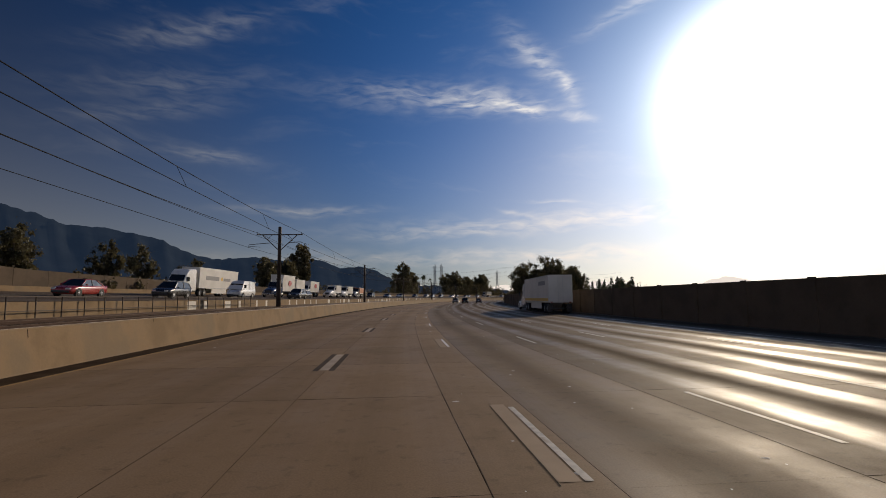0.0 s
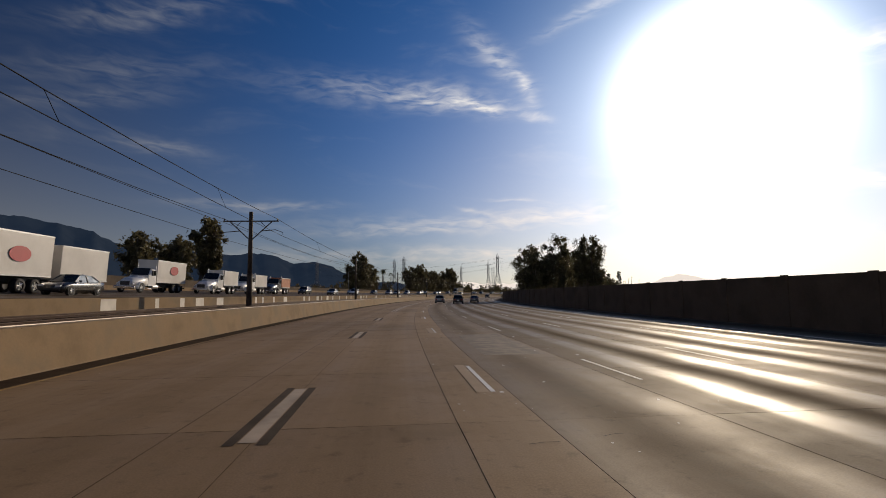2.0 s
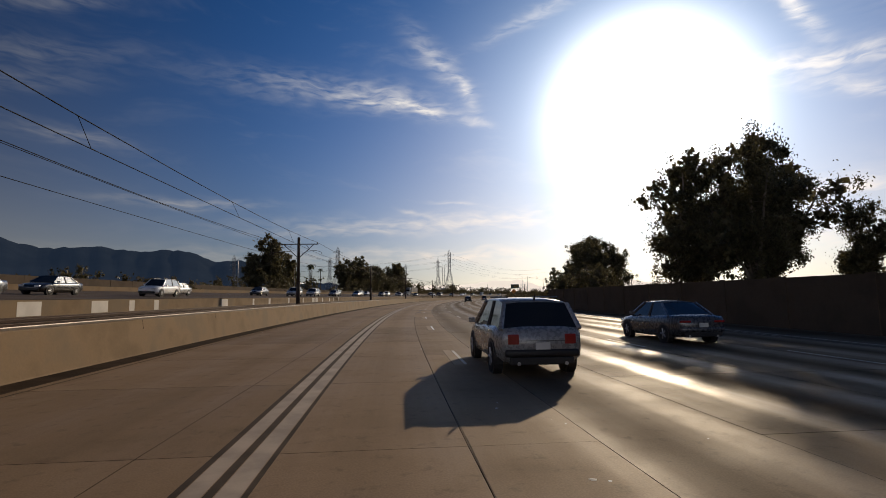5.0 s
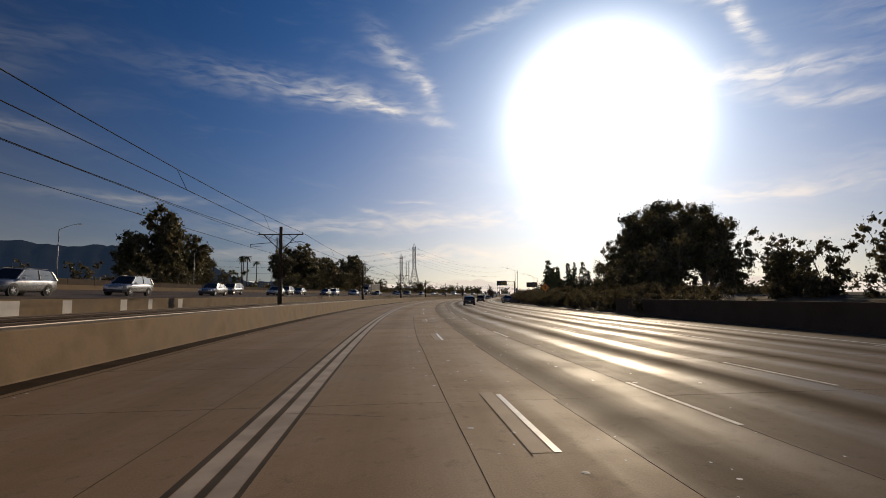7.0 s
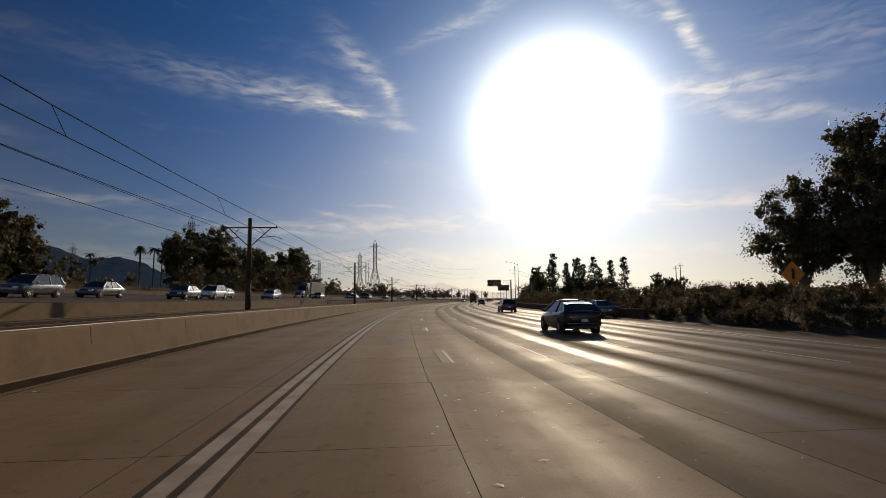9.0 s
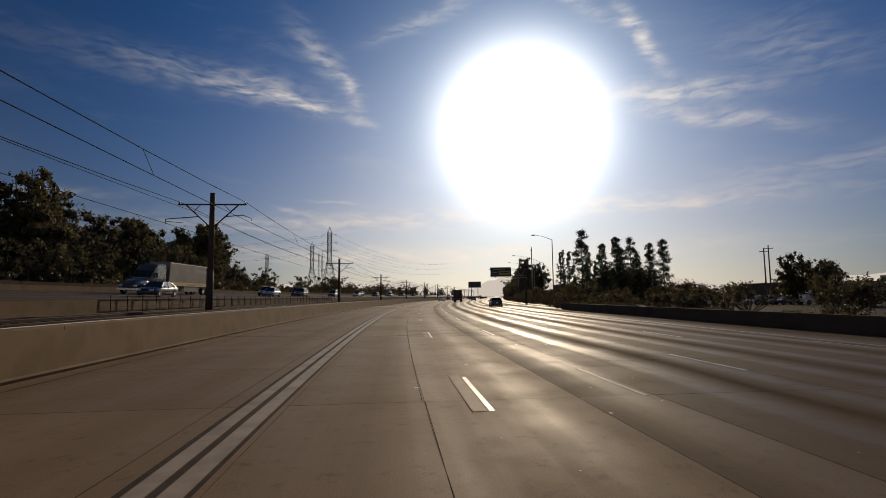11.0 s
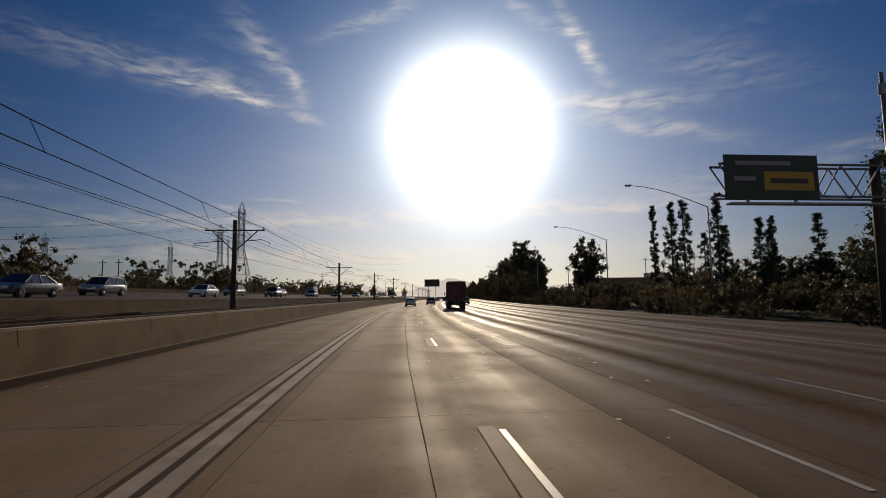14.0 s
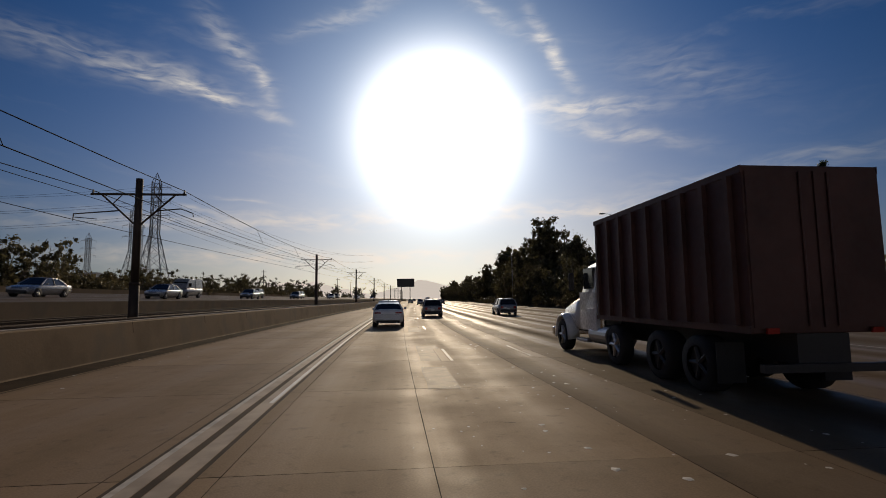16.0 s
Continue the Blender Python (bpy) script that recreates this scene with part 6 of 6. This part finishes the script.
def tractor(root, skin, y0, high=2.9, sleeper=True, dark_front=BLACK):
    """A bonneted lorry cab whose front bumper is at y0 + 4.2 and whose rear wall is at y0 - 1.6."""
    rings = []
    for y, w_, lo, hi in ((1.6, 1.1, 0.75, 1.95), (2.2, 1.05, 0.75, 1.85), (3.4, 0.98, 0.7, 1.62), (4.0, 0.85, 0.7, 1.4), (4.15, 0.65, 0.75, 1.2)):
        rings.append([(w_ * 0.9, y0 + y, lo), (w_, y0 + y, lo + 0.4), (w_ * 0.94, y0 + y, hi - 0.25), (w_ * 0.6, y0 + y, hi), (-w_ * 0.6, y0 + y, hi), (-w_ * 0.94, y0 + y, hi - 0.25), (-w_, y0 + y, lo + 0.4), (-w_ * 0.9, y0 + y, lo)])
    bm = loft(bmesh.new(), rings)
    bmesh.ops.recalc_face_normals(bm, faces=bm.faces)
    part("bonnet", bm, skin, root, "", True)
    rings = []
    back = -1.6 if sleeper else 0.1
    top = high if not sleeper else 3.75
    for y, hi, w_ in ((back, top, 1.18), (0.3, top - 0.15 if sleeper else top, 1.18), (0.9, min(top, 3.0), 1.15), (1.55, 1.98, 1.1)):
        rings.append([(w_, y0 + y, 0.8), (w_, y0 + y, 1.9), (w_ * 0.93, y0 + y, hi - 0.12), (w_ * 0.8, y0 + y, hi), (-w_ * 0.8, y0 + y, hi), (-w_ * 0.93, y0 + y, hi - 0.12), (-w_, y0 + y, 1.9), (-w_, y0 + y, 0.8)])
    bm = loft(bmesh.new(), rings)
    bmesh.ops.recalc_face_normals(bm, faces=bm.faces)
    part("cab", bm, skin, root)
    bm = bmesh.new()
    rings = [[(x, y0 + 1.54 + 0.012 + o, 2.02), (-x, y0 + 1.54 + 0.012 + o, 2.02), (-x * 0.93, y0 + 0.98 + 0.012 + o, 2.85), (x * 0.93, y0 + 0.98 + 0.012 + o, 2.85)] for x, o in ((1.0, 0), (0.98, 0.03))]
    part("windscreen", loft(bm, rings), GLASS, root, "dark windscreen")
    for side in (1, -1):
        part("side_window", box(bmesh.new(), side * 1.13 - 0.06, side * 1.13 + 0.06, y0 + 0.25, y0 + 0.95, 2.0, 2.6), GLASS, root)
        part("wing_mirror", box(bmesh.new(), side * 1.42 - 0.08, side * 1.42 + 0.08, y0 + 1.3, y0 + 1.4, 1.95, 2.5, 0.03), BLACK, root)
        part("exhaust_stack", tube(bmesh.new(), (side * 1.05, y0 + back - 0.15, 0.9), (side * 1.05, y0 + back - 0.15, 3.4), 0.08, 0.07, 10), CHROME, root)
        part("fuel_tank", tube(bmesh.new(), (side * 0.93, y0 - 0.5, 0.7), (side * 0.93, y0 + 0.7, 0.7), 0.27, 0.27, 18), ALUMIN, root, "polished fuel tank")
        rows = []
        for k in range(13):
            t = radians(-8 + 196 * k / 12)
            c, n_ = math.cos(t), math.sin(t)
            drop = 0.05 * abs(c) ** 3
            rows.append([(side * 0.86, y0 + 3.0 + 0.62 * c, 0.52 + 0.64 * n_), (side * 0.86, y0 + 3.0 + 0.70 * c, 0.54 + 0.72 * n_), (side * 1.16, y0 + 3.0 + 0.69 * c, 0.54 + 0.69 * n_ - drop),
                         (side * 1.24, y0 + 3.0 + 0.66 * c, 0.53 + 0.64 * n_ - drop), (side * 1.23, y0 + 3.0 + 0.60 * c, 0.52 + 0.60 * n_ - drop)])
        bm = loft(bmesh.new(), rows)
        bmesh.ops.recalc_face_normals(bm, faces=bm.faces)
        part("mudguard", bm, skin, root, "", True)
        part("step", box(bmesh.new(), side * 1.02 - 0.16, side * 1.02 + 0.16, y0 + 0.85, y0 + 1.75, 0.42, 0.5, 0.015), ALUMIN, root, "ribbed metal step")
        part("headlight", box(bmesh.new(), side * 0.78 - 0.14, side * 0.78 + 0.14, y0 + 3.95, y0 + 4.18, 0.85, 1.05, 0.03), CLEAR, root)
        wheel(root, side * 1.05, y0 + 3.0, 0.52, 0.3)
    part("grille", box(bmesh.new(), -0.5, 0.5, y0 + 4.14, y0 + 4.19, 0.8, 1.25), dark_front, root)
    part("bumper", box(bmesh.new(), -1.15, 1.15, y0 + 4.1, y0 + 4.3, 0.42, 0.72, 0.05), CHROME, root, "bright front bumper")
    part("chassis", box(bmesh.new(), -0.45, 0.45, y0 - 4.4, y0 + 3.6, 0.62, 0.85), BLACK, root)


def box_body(root, y0, y1, low, high, skin, hw=1.28, ribs=0, name="box"):
    body = part(name, box(bmesh.new(), -hw, hw, y0, y1, low, high, 0.025), skin, root)
    for z in (low + 0.06, high - 0.06):
        for side in (1, -1):
            part("edge_rail", box(bmesh.new(), side * (hw + 0.012) - 0.011, side * (hw + 0.012) + 0.011, y0, y1, z - 0.06, z + 0.06), ALUMIN if not ribs else skin, body)
    for side in (1, -1):
        for k in range(ribs):
            y = y0 + 0.3 + (y1 - y0 - 0.6) * k / (ribs - 1)
            part("rib", box(bmesh.new(), side * (hw + 0.045) - 0.044, side * (hw + 0.045) + 0.044, y - 0.05, y + 0.05, low + 0.13, high - 0.13), skin, body)
        part("rear_door", box(bmesh.new(), side * hw * 0.5 - hw * 0.475, side * hw * 0.5 + hw * 0.475, y0 - 0.035, y0 - 0.003, low + 0.1, high - 0.1), skin, body)
        part("door_bar", tube(bmesh.new(), (side * 0.25, y0 - 0.06, low + 0.12), (side * 0.25, y0 - 0.06, high - 0.12), 0.02, 0.02, 6), ALUMIN if not ribs else skin, body)
        part("tail_light", box(bmesh.new(), side * (hw - 0.3) - 0.1, side * (hw - 0.3) + 0.1, y0 - 0.08, y0 - 0.036, low + 0.0, low + 0.09), TAIL, body)
    return body


def semi_truck(skin, trailer_skin, label, m, decal="bars", trailer_len=15.2):
    """Tractor and box trailer; the front bumper is at y = 0."""
    root = thing("semi_truck", label, "truck", "trucks on the freeway", m)
    tractor(root, skin, -4.3)
    y1 = -6.6
    y0 = y1 - trailer_len
    trailer = box_body(root, y0, y1, 1.15, 4.08, trailer_skin, name="trailer")
    for side in (1, -1):
        part("skirt", box(bmesh.new(), side * 1.2 - 0.015, side * 1.2 + 0.015, y0 + 4.2, y1 - 4.2, 0.45, 1.14), trailer_skin, root)
        for y in (-7.2, -8.5, y0 + 1.2, y0 + 2.5):
            wheel(root, side * 1.02, y, 0.5, 0.42)
        part("landing_leg", tube(bmesh.new(), (side * 0.7, y1 - 3.4, 0.3), (side * 0.7, y1 - 3.4, 1.15), 0.06, 0.06, 6), BLACK, root)
        if decal == "bars":
            part("lettering_bar", box(bmesh.new(), side * 1.285 - 0.006, side * 1.285 + 0.006, y0 + 7.2, y1 - 2.0, 2.35, 2.95), LOGO_GREY, trailer, "grey lettering drawn as a plain bar")
            part("emblem", tube(bmesh.new(), (side * 1.27, y0 + 6.2, 2.65), (side * 1.292, y0 + 6.2, 2.65), 0.32, 0.32, 12), LOGO_YELLOW, trailer, "amber round emblem")
            part("lettering_bar", box(bmesh.new(), side * 1.285 - 0.006, side * 1.285 + 0.006, y0 + 3.0, y0 + 5.6, 2.35, 2.8), LOGO_GREY, trailer)
        else:
            part("stripe", box(bmesh.new(), side * 1.285 - 0.006, side * 1.285 + 0.006, y0 + 0.3, y1 - 0.3, 1.32, 1.62), LOGO_YELLOW, trailer, "faded amber stripe along the foot")
            part("lettering_bar", box(bmesh.new(), side * 1.285 - 0.006, side * 1.285 + 0.006, y0 + 1.6, y0 + 5.2, 3.05, 3.5), LOGO_GREY, trailer, "faded lettering drawn as a plain bar")
    part("underride_bar", box(bmesh.new(), -1.1, 1.1, y0 - 0.02, y0 + 0.08, 0.5, 0.62), BLACK, root)
    part("mudflap", box(bmesh.new(), 0.78, 1.28, y0 + 0.5, y0 + 0.52, 0.15, 1.0), BLACK, root)
    part("mudflap", box(bmesh.new(), -1.28, -0.78, y0 + 0.5, y0 + 0.52, 0.15, 1.0), BLACK, root)
    return root


def box_truck(skin, box_skin, label, m, box_len, trailer=0.0, ribs=0, high=3.95, oval=False, low=1.2):
    """Bonneted cab with a fixed body; the front bumper is at y = 0."""
    root = thing("truck", label, "truck", "trucks on the freeway", m)
    tractor(root, skin, -4.3, 2.75, False)
    y1 = -4.35
    y0 = y1 - box_len
    body = box_body(root, y0, y1, low, high, box_skin, 1.2, ribs)
    for side in (1, -1):
        for y in (y0 + 1.5, y0 + 2.9) + ((y1 - 0.9,) if ribs else ()):
            wheel(root, side * 1.0, y, 0.52, 0.45 if y < y1 - 1 else 0.3, BLACK if ribs and y < y1 - 1 else ALUMIN)
        part("mudflap", box(bmesh.new(), side * 1.0 - 0.26, side * 1.0 + 0.26, y0 + 0.84, y0 + 0.86, 0.25, 0.95), RUBBER, root)
        if oval:
            bm = tube(bmesh.new(), (side * 1.24, 0, 0), (side * 1.262, 0, 0), 0.55, 0.55, 20)
            ob = part("emblem", bm, LOGO_RED, body, "dark red oval emblem")
            ob.scale = (1, 1.8, 1)
            ob.location = (0, y0 + box_len * 0.45, 2.75)
    part("underride_bar", box(bmesh.new(), -1.1, 1.1, y0 - 0.1, y0 + 0.02, 0.55, 0.68), BLACK, root)
    part("chassis_rear", box(bmesh.new(), -0.45, 0.45, y0, y1 + 0.2, 0.66, low - 0.003), BLACK, root)
    if trailer:
        t1 = y0 - 0.9
        t0 = t1 - trailer
        box_body(root, t0, t1, 1.05, 3.75, box_skin, 1.25, 0, "trailer")
        part("tow_bar", box(bmesh.new(), -0.1, 0.1, t1 - 0.5, y0 + 0.3, 0.7, 0.85), BLACK, root)
        for side in (1, -1):
            for y in (t0 + 1.2, t0 + 2.4):
                wheel(root, side * 1.0, y, 0.48, 0.4)
        part("chassis_rear", box(bmesh.new(), -0.45, 0.45, t0, t1, 0.66, 1.047), BLACK, root)
    return root


# near carriageway
car("crossover", PAINT_WHITE, "white crossover car with dark rear window, driving ahead in the lane", road_pose(529.6, -0.5, 0.005))
box_truck(PAINT_WHITE, TRUCK_BROWN, "bonneted truck with white cab and dark ribbed steel box", road_pose(513.9, 6.9, 0.005), 6.1, 0, 9, 3.88, False, 1.15)
semi_truck(PAINT_WHITE, TRUCK_WHITE, "white semi truck with long pale box trailer", road_pose(74.0, 16.4, 0.005), "stripe", 14.6)
car("suv", PAINT_SILVER, "silver sport utility car seen from behind", road_pose(546, 3.2, 0.005))
car("suv", PAINT_SILVER, "silver sport utility car near the outer lanes", road_pose(548, 10.9, 0.005))
car("crossover", PAINT_BLACK, "black crossover car with bright sun glints", road_pose(304.8, 8.9, 0.005))
car("sedan", PAINT_GREY, "dark grey sedan near the shoulder", road_pose(323.5, 17.6, 0.005))
car("suv", PAINT_GREY, "dark grey sport utility car in the outer lanes", road_pose(344.5, 12.6, 0.005))
car("sedan", PAINT_BLACK, "black sedan on the exit lane", road_pose(424.3, 13.4, 0.005))
car("suv", PAINT_SILVER, "silver sport utility car in the next lane", road_pose(168, 3.2, 0.005))
car("suv", PAINT_BLACK, "black sport utility car in a middle lane", road_pose(158, 7.0, 0.005))
car("sedan", PAINT_GREY, "grey sedan in an outer lane", road_pose(174, 10.6, 0.005))
for kind, skin, s, d in (("suv", PAINT_GREY, 612, 6.5), ("sedan", PAINT_SILVER, 640, 3.0), ("sedan", PAINT_BLACK, 660, 10.0), ("suv", PAINT_WHITE, 690, -0.6), ("van", PAINT_WHITE, 720, 6.4), ("sedan", PAINT_SILVER, 735, 10.2),
                         ("suv", PAINT_BLACK, 770, 3.0), ("sedan", PAINT_RED, 600, -4.3), ("sedan", PAINT_GREY, 800, 6.4), ("suv", PAINT_SILVER, 830, -0.6)):
    car(kind, skin, {"suv": "distant sport utility car on the freeway", "sedan": "distant sedan on the freeway", "van": "distant white van on the freeway"}[kind], road_pose(s, d, 0.005))

# parked beyond the ramp
for k, (kind, skin) in enumerate((("sedan", PAINT_SILVER), ("suv", PAINT_WHITE), ("sedan", PAINT_WHITE), ("suv", PAINT_SILVER), ("sedan", PAINT_GREY), ("van", PAINT_WHITE), ("sedan", PAINT_SILVER), ("suv", PAINT_GREY))):
    car(kind, skin, {PAINT_SILVER: "silver", PAINT_WHITE: "white", PAINT_GREY: "grey"}[skin] + " car parked on the lot beyond the ramp hedge", road_pose(431 - 0.4 * k, 48 + 4.4 * k, -0.25, 95), "van" if kind == "van" else "car", "parked cars beyond the ramp")

# oncoming traffic
LANES = (-20.4, -24.1, -27.7, -31.3)


def oncoming(s, lane):
    return road_pose(s, LANES[lane], opp(LANES[lane]) + 0.01) @ Matrix.Rotation(math.atan(BANK), 4, "Y") @ Matrix.Rotation(math.pi, 4, "Z")


semi_truck(PAINT_WHITE, TRUCK_WHITE, "white semi truck with grey lettering on its trailer, oncoming", oncoming(63.7, 3), "bars", 13.6)
box_truck(TRUCK_BLUE, TRUCK_WHITE, "dark blue truck with white box body and trailer, oncoming", oncoming(90.0, 2), 7.2, 6.0, 0, 4.3, True)
box_truck(PAINT_WHITE, TRUCK_WHITE, "white dump truck oncoming", oncoming(128.0, 2), 5.0, 0, 0, 3.3)
box_truck(PAINT_WHITE, TRUCK_WHITE, "white dump truck oncoming", oncoming(139.5, 2), 5.4, 0, 0, 3.2)
box_truck(PAINT_GREY, ORANGE_BOX, "truck with faded orange steel container, oncoming", oncoming(152.0, 2), 5.0, 0, 0, 3.1)
box_truck(PAINT_WHITE, TRUCK_WHITE, "white box truck with dark oval emblem, oncoming", oncoming(118.0, 3), 7.0, 0, 0, 3.9, True)
semi_truck(PAINT_GREY, TRUCK_GREY, "dark semi truck with grey trailer darkened for its shade, oncoming", oncoming(398.0, 3), "stripe", 12.5)
# some cars wear darker paint instead of white, standing in for shaded sides
for kind, skin, s, lane in (("pickup", PAINT_BLUE, 163, 3), ("suv", PAINT_BLACK, 174, 2), ("sedan", PAINT_GREY, 184, 1), ("sedan", PAINT_BLACK, 196, 2), ("suv", PAINT_WHITE, 205, 1), ("sedan", PAINT_SILVER, 215, 2),
                            ("van", PAINT_WHITE, 70, 1), ("suv", PAINT_BLACK, 84, 0), ("sedan", PAINT_BLACK, 100, 1), ("sedan", PAINT_RED, 44, 2), ("suv", PAINT_BLACK, 52, 1),
                            ("suv", PAINT_SILVER, 262, 1), ("sedan", PAINT_BLACK, 242, 2), ("suv", PAINT_SILVER, 250, 1), ("sedan", PAINT_GREY, 279, 1), ("suv", PAINT_GREY, 293, 2), ("sedan", PAINT_SILVER, 302, 1), ("suv", PAINT_GREY, 318, 2),
                            ("sedan", PAINT_GREY, 326, 2), ("sedan", PAINT_BLACK, 334, 1), ("suv", PAINT_WHITE, 341, 1), ("sedan", PAINT_GREY, 352, 2), ("sedan", PAINT_SILVER, 362, 1), ("suv", PAINT_SILVER, 373, 2), ("sedan", PAINT_BLACK, 391, 1),
                            ("sedan", PAINT_SILVER, 425, 1), ("suv", PAINT_GREY, 433, 2), ("suv", PAINT_GREY, 442, 1), ("pickup", PAINT_BLACK, 452, 2), ("sedan", PAINT_GREY, 468, 1), ("suv", PAINT_SILVER, 482, 2), ("sedan", PAINT_WHITE, 495, 1),
                            ("suv", PAINT_SILVER, 514, 2), ("suv", PAINT_BLACK, 522, 1), ("sedan", PAINT_SILVER, 537, 2), ("sedan", PAINT_SILVER, 549, 1), ("van", PAINT_SILVER, 562, 2), ("sedan", PAINT_GREY, 576, 1), ("suv", PAINT_BLACK, 590, 2),
                            ("sedan", PAINT_GREY, 606, 1), ("suv", PAINT_SILVER, 624, 2), ("sedan", PAINT_WHITE, 650, 1), ("suv", PAINT_BLACK, 680, 2), ("sedan", PAINT_SILVER, 710, 1), ("suv", PAINT_SILVER, 745, 2), ("sedan", PAINT_GREY, 780, 1)):
    names = {PAINT_WHITE: "white", PAINT_BLACK: "black", PAINT_SILVER: "silver", PAINT_GREY: "grey", PAINT_RED: "red", PAINT_BLUE: "blue"}
    words = {"suv": "sport utility car", "sedan": "sedan", "van": "panel van", "pickup": "pickup truck with load rack"}[kind]
    car(kind, skin, f"{names[skin]} {words} oncoming beyond the tracks", oncoming(s, lane), "car" if kind in ("suv", "sedan") else "van" if kind == "van" else "truck", "oncoming traffic")

# ---- the slabs of the lane and of the one beside it, one by one ----
SLAB_MESHES = {}


def slab_data(d0, d1):
    """Slabs of one width share a mesh."""
    key = (round(d0, 2), round(d1, 2))
    if key not in SLAB_MESHES:
        bm = slab_mesh(*key)
        me = bpy.data.meshes.new("slab")
        top = len(bm.faces) - 1
        for i, f in enumerate(bm.faces):
            f.material_index = 0 if i == top else 1
        bm.to_mesh(me)
        bm.free()
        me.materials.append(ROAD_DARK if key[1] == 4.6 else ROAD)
        me.materials.append(GUTTER)
        SLAB_MESHES[key] = me
    return SLAB_MESHES[key]


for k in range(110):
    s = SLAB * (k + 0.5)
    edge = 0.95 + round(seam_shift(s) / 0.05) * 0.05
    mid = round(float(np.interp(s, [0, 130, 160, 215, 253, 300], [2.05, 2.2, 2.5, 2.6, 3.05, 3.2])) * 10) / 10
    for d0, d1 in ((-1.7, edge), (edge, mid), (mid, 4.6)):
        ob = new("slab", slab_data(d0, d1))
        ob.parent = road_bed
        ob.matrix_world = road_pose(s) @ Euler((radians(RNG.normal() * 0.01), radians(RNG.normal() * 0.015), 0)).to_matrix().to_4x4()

# pebbles and flakes of white debris on the lanes
bm = bmesh.new()
for k in range(2600):
    s, d = (RNG.uniform(0, 520) if k < 1200 else RNG.normal(265, 22) if k < 1800 else RNG.normal(490, 26)), RNG.choice((1.1, 1.7, 2.6, 3.4, 4.9, -7.0)) + RNG.normal() * 0.45
    r = 0.013 + 0.05 * RNG.random() ** 4
    c = road(s, d, 0.002)
    ring = [bm.verts.new(c + Vector((r * math.cos(t) * RNG.uniform(0.6, 1.3), r * math.sin(t) * RNG.uniform(0.6, 1.3), 0))) for t in (0, 1.25, 2.5, 3.77, 5.0)]
    tip = bm.verts.new(c + Vector((0, 0, r * 0.14)))
    for i in range(5):
        bm.faces.new((ring[i], ring[(i + 1) % 5], tip))
tagged(part("debris", bm, PATCH), "scattered pale pebbles and flakes on the concrete", "debris", "", "stuff")
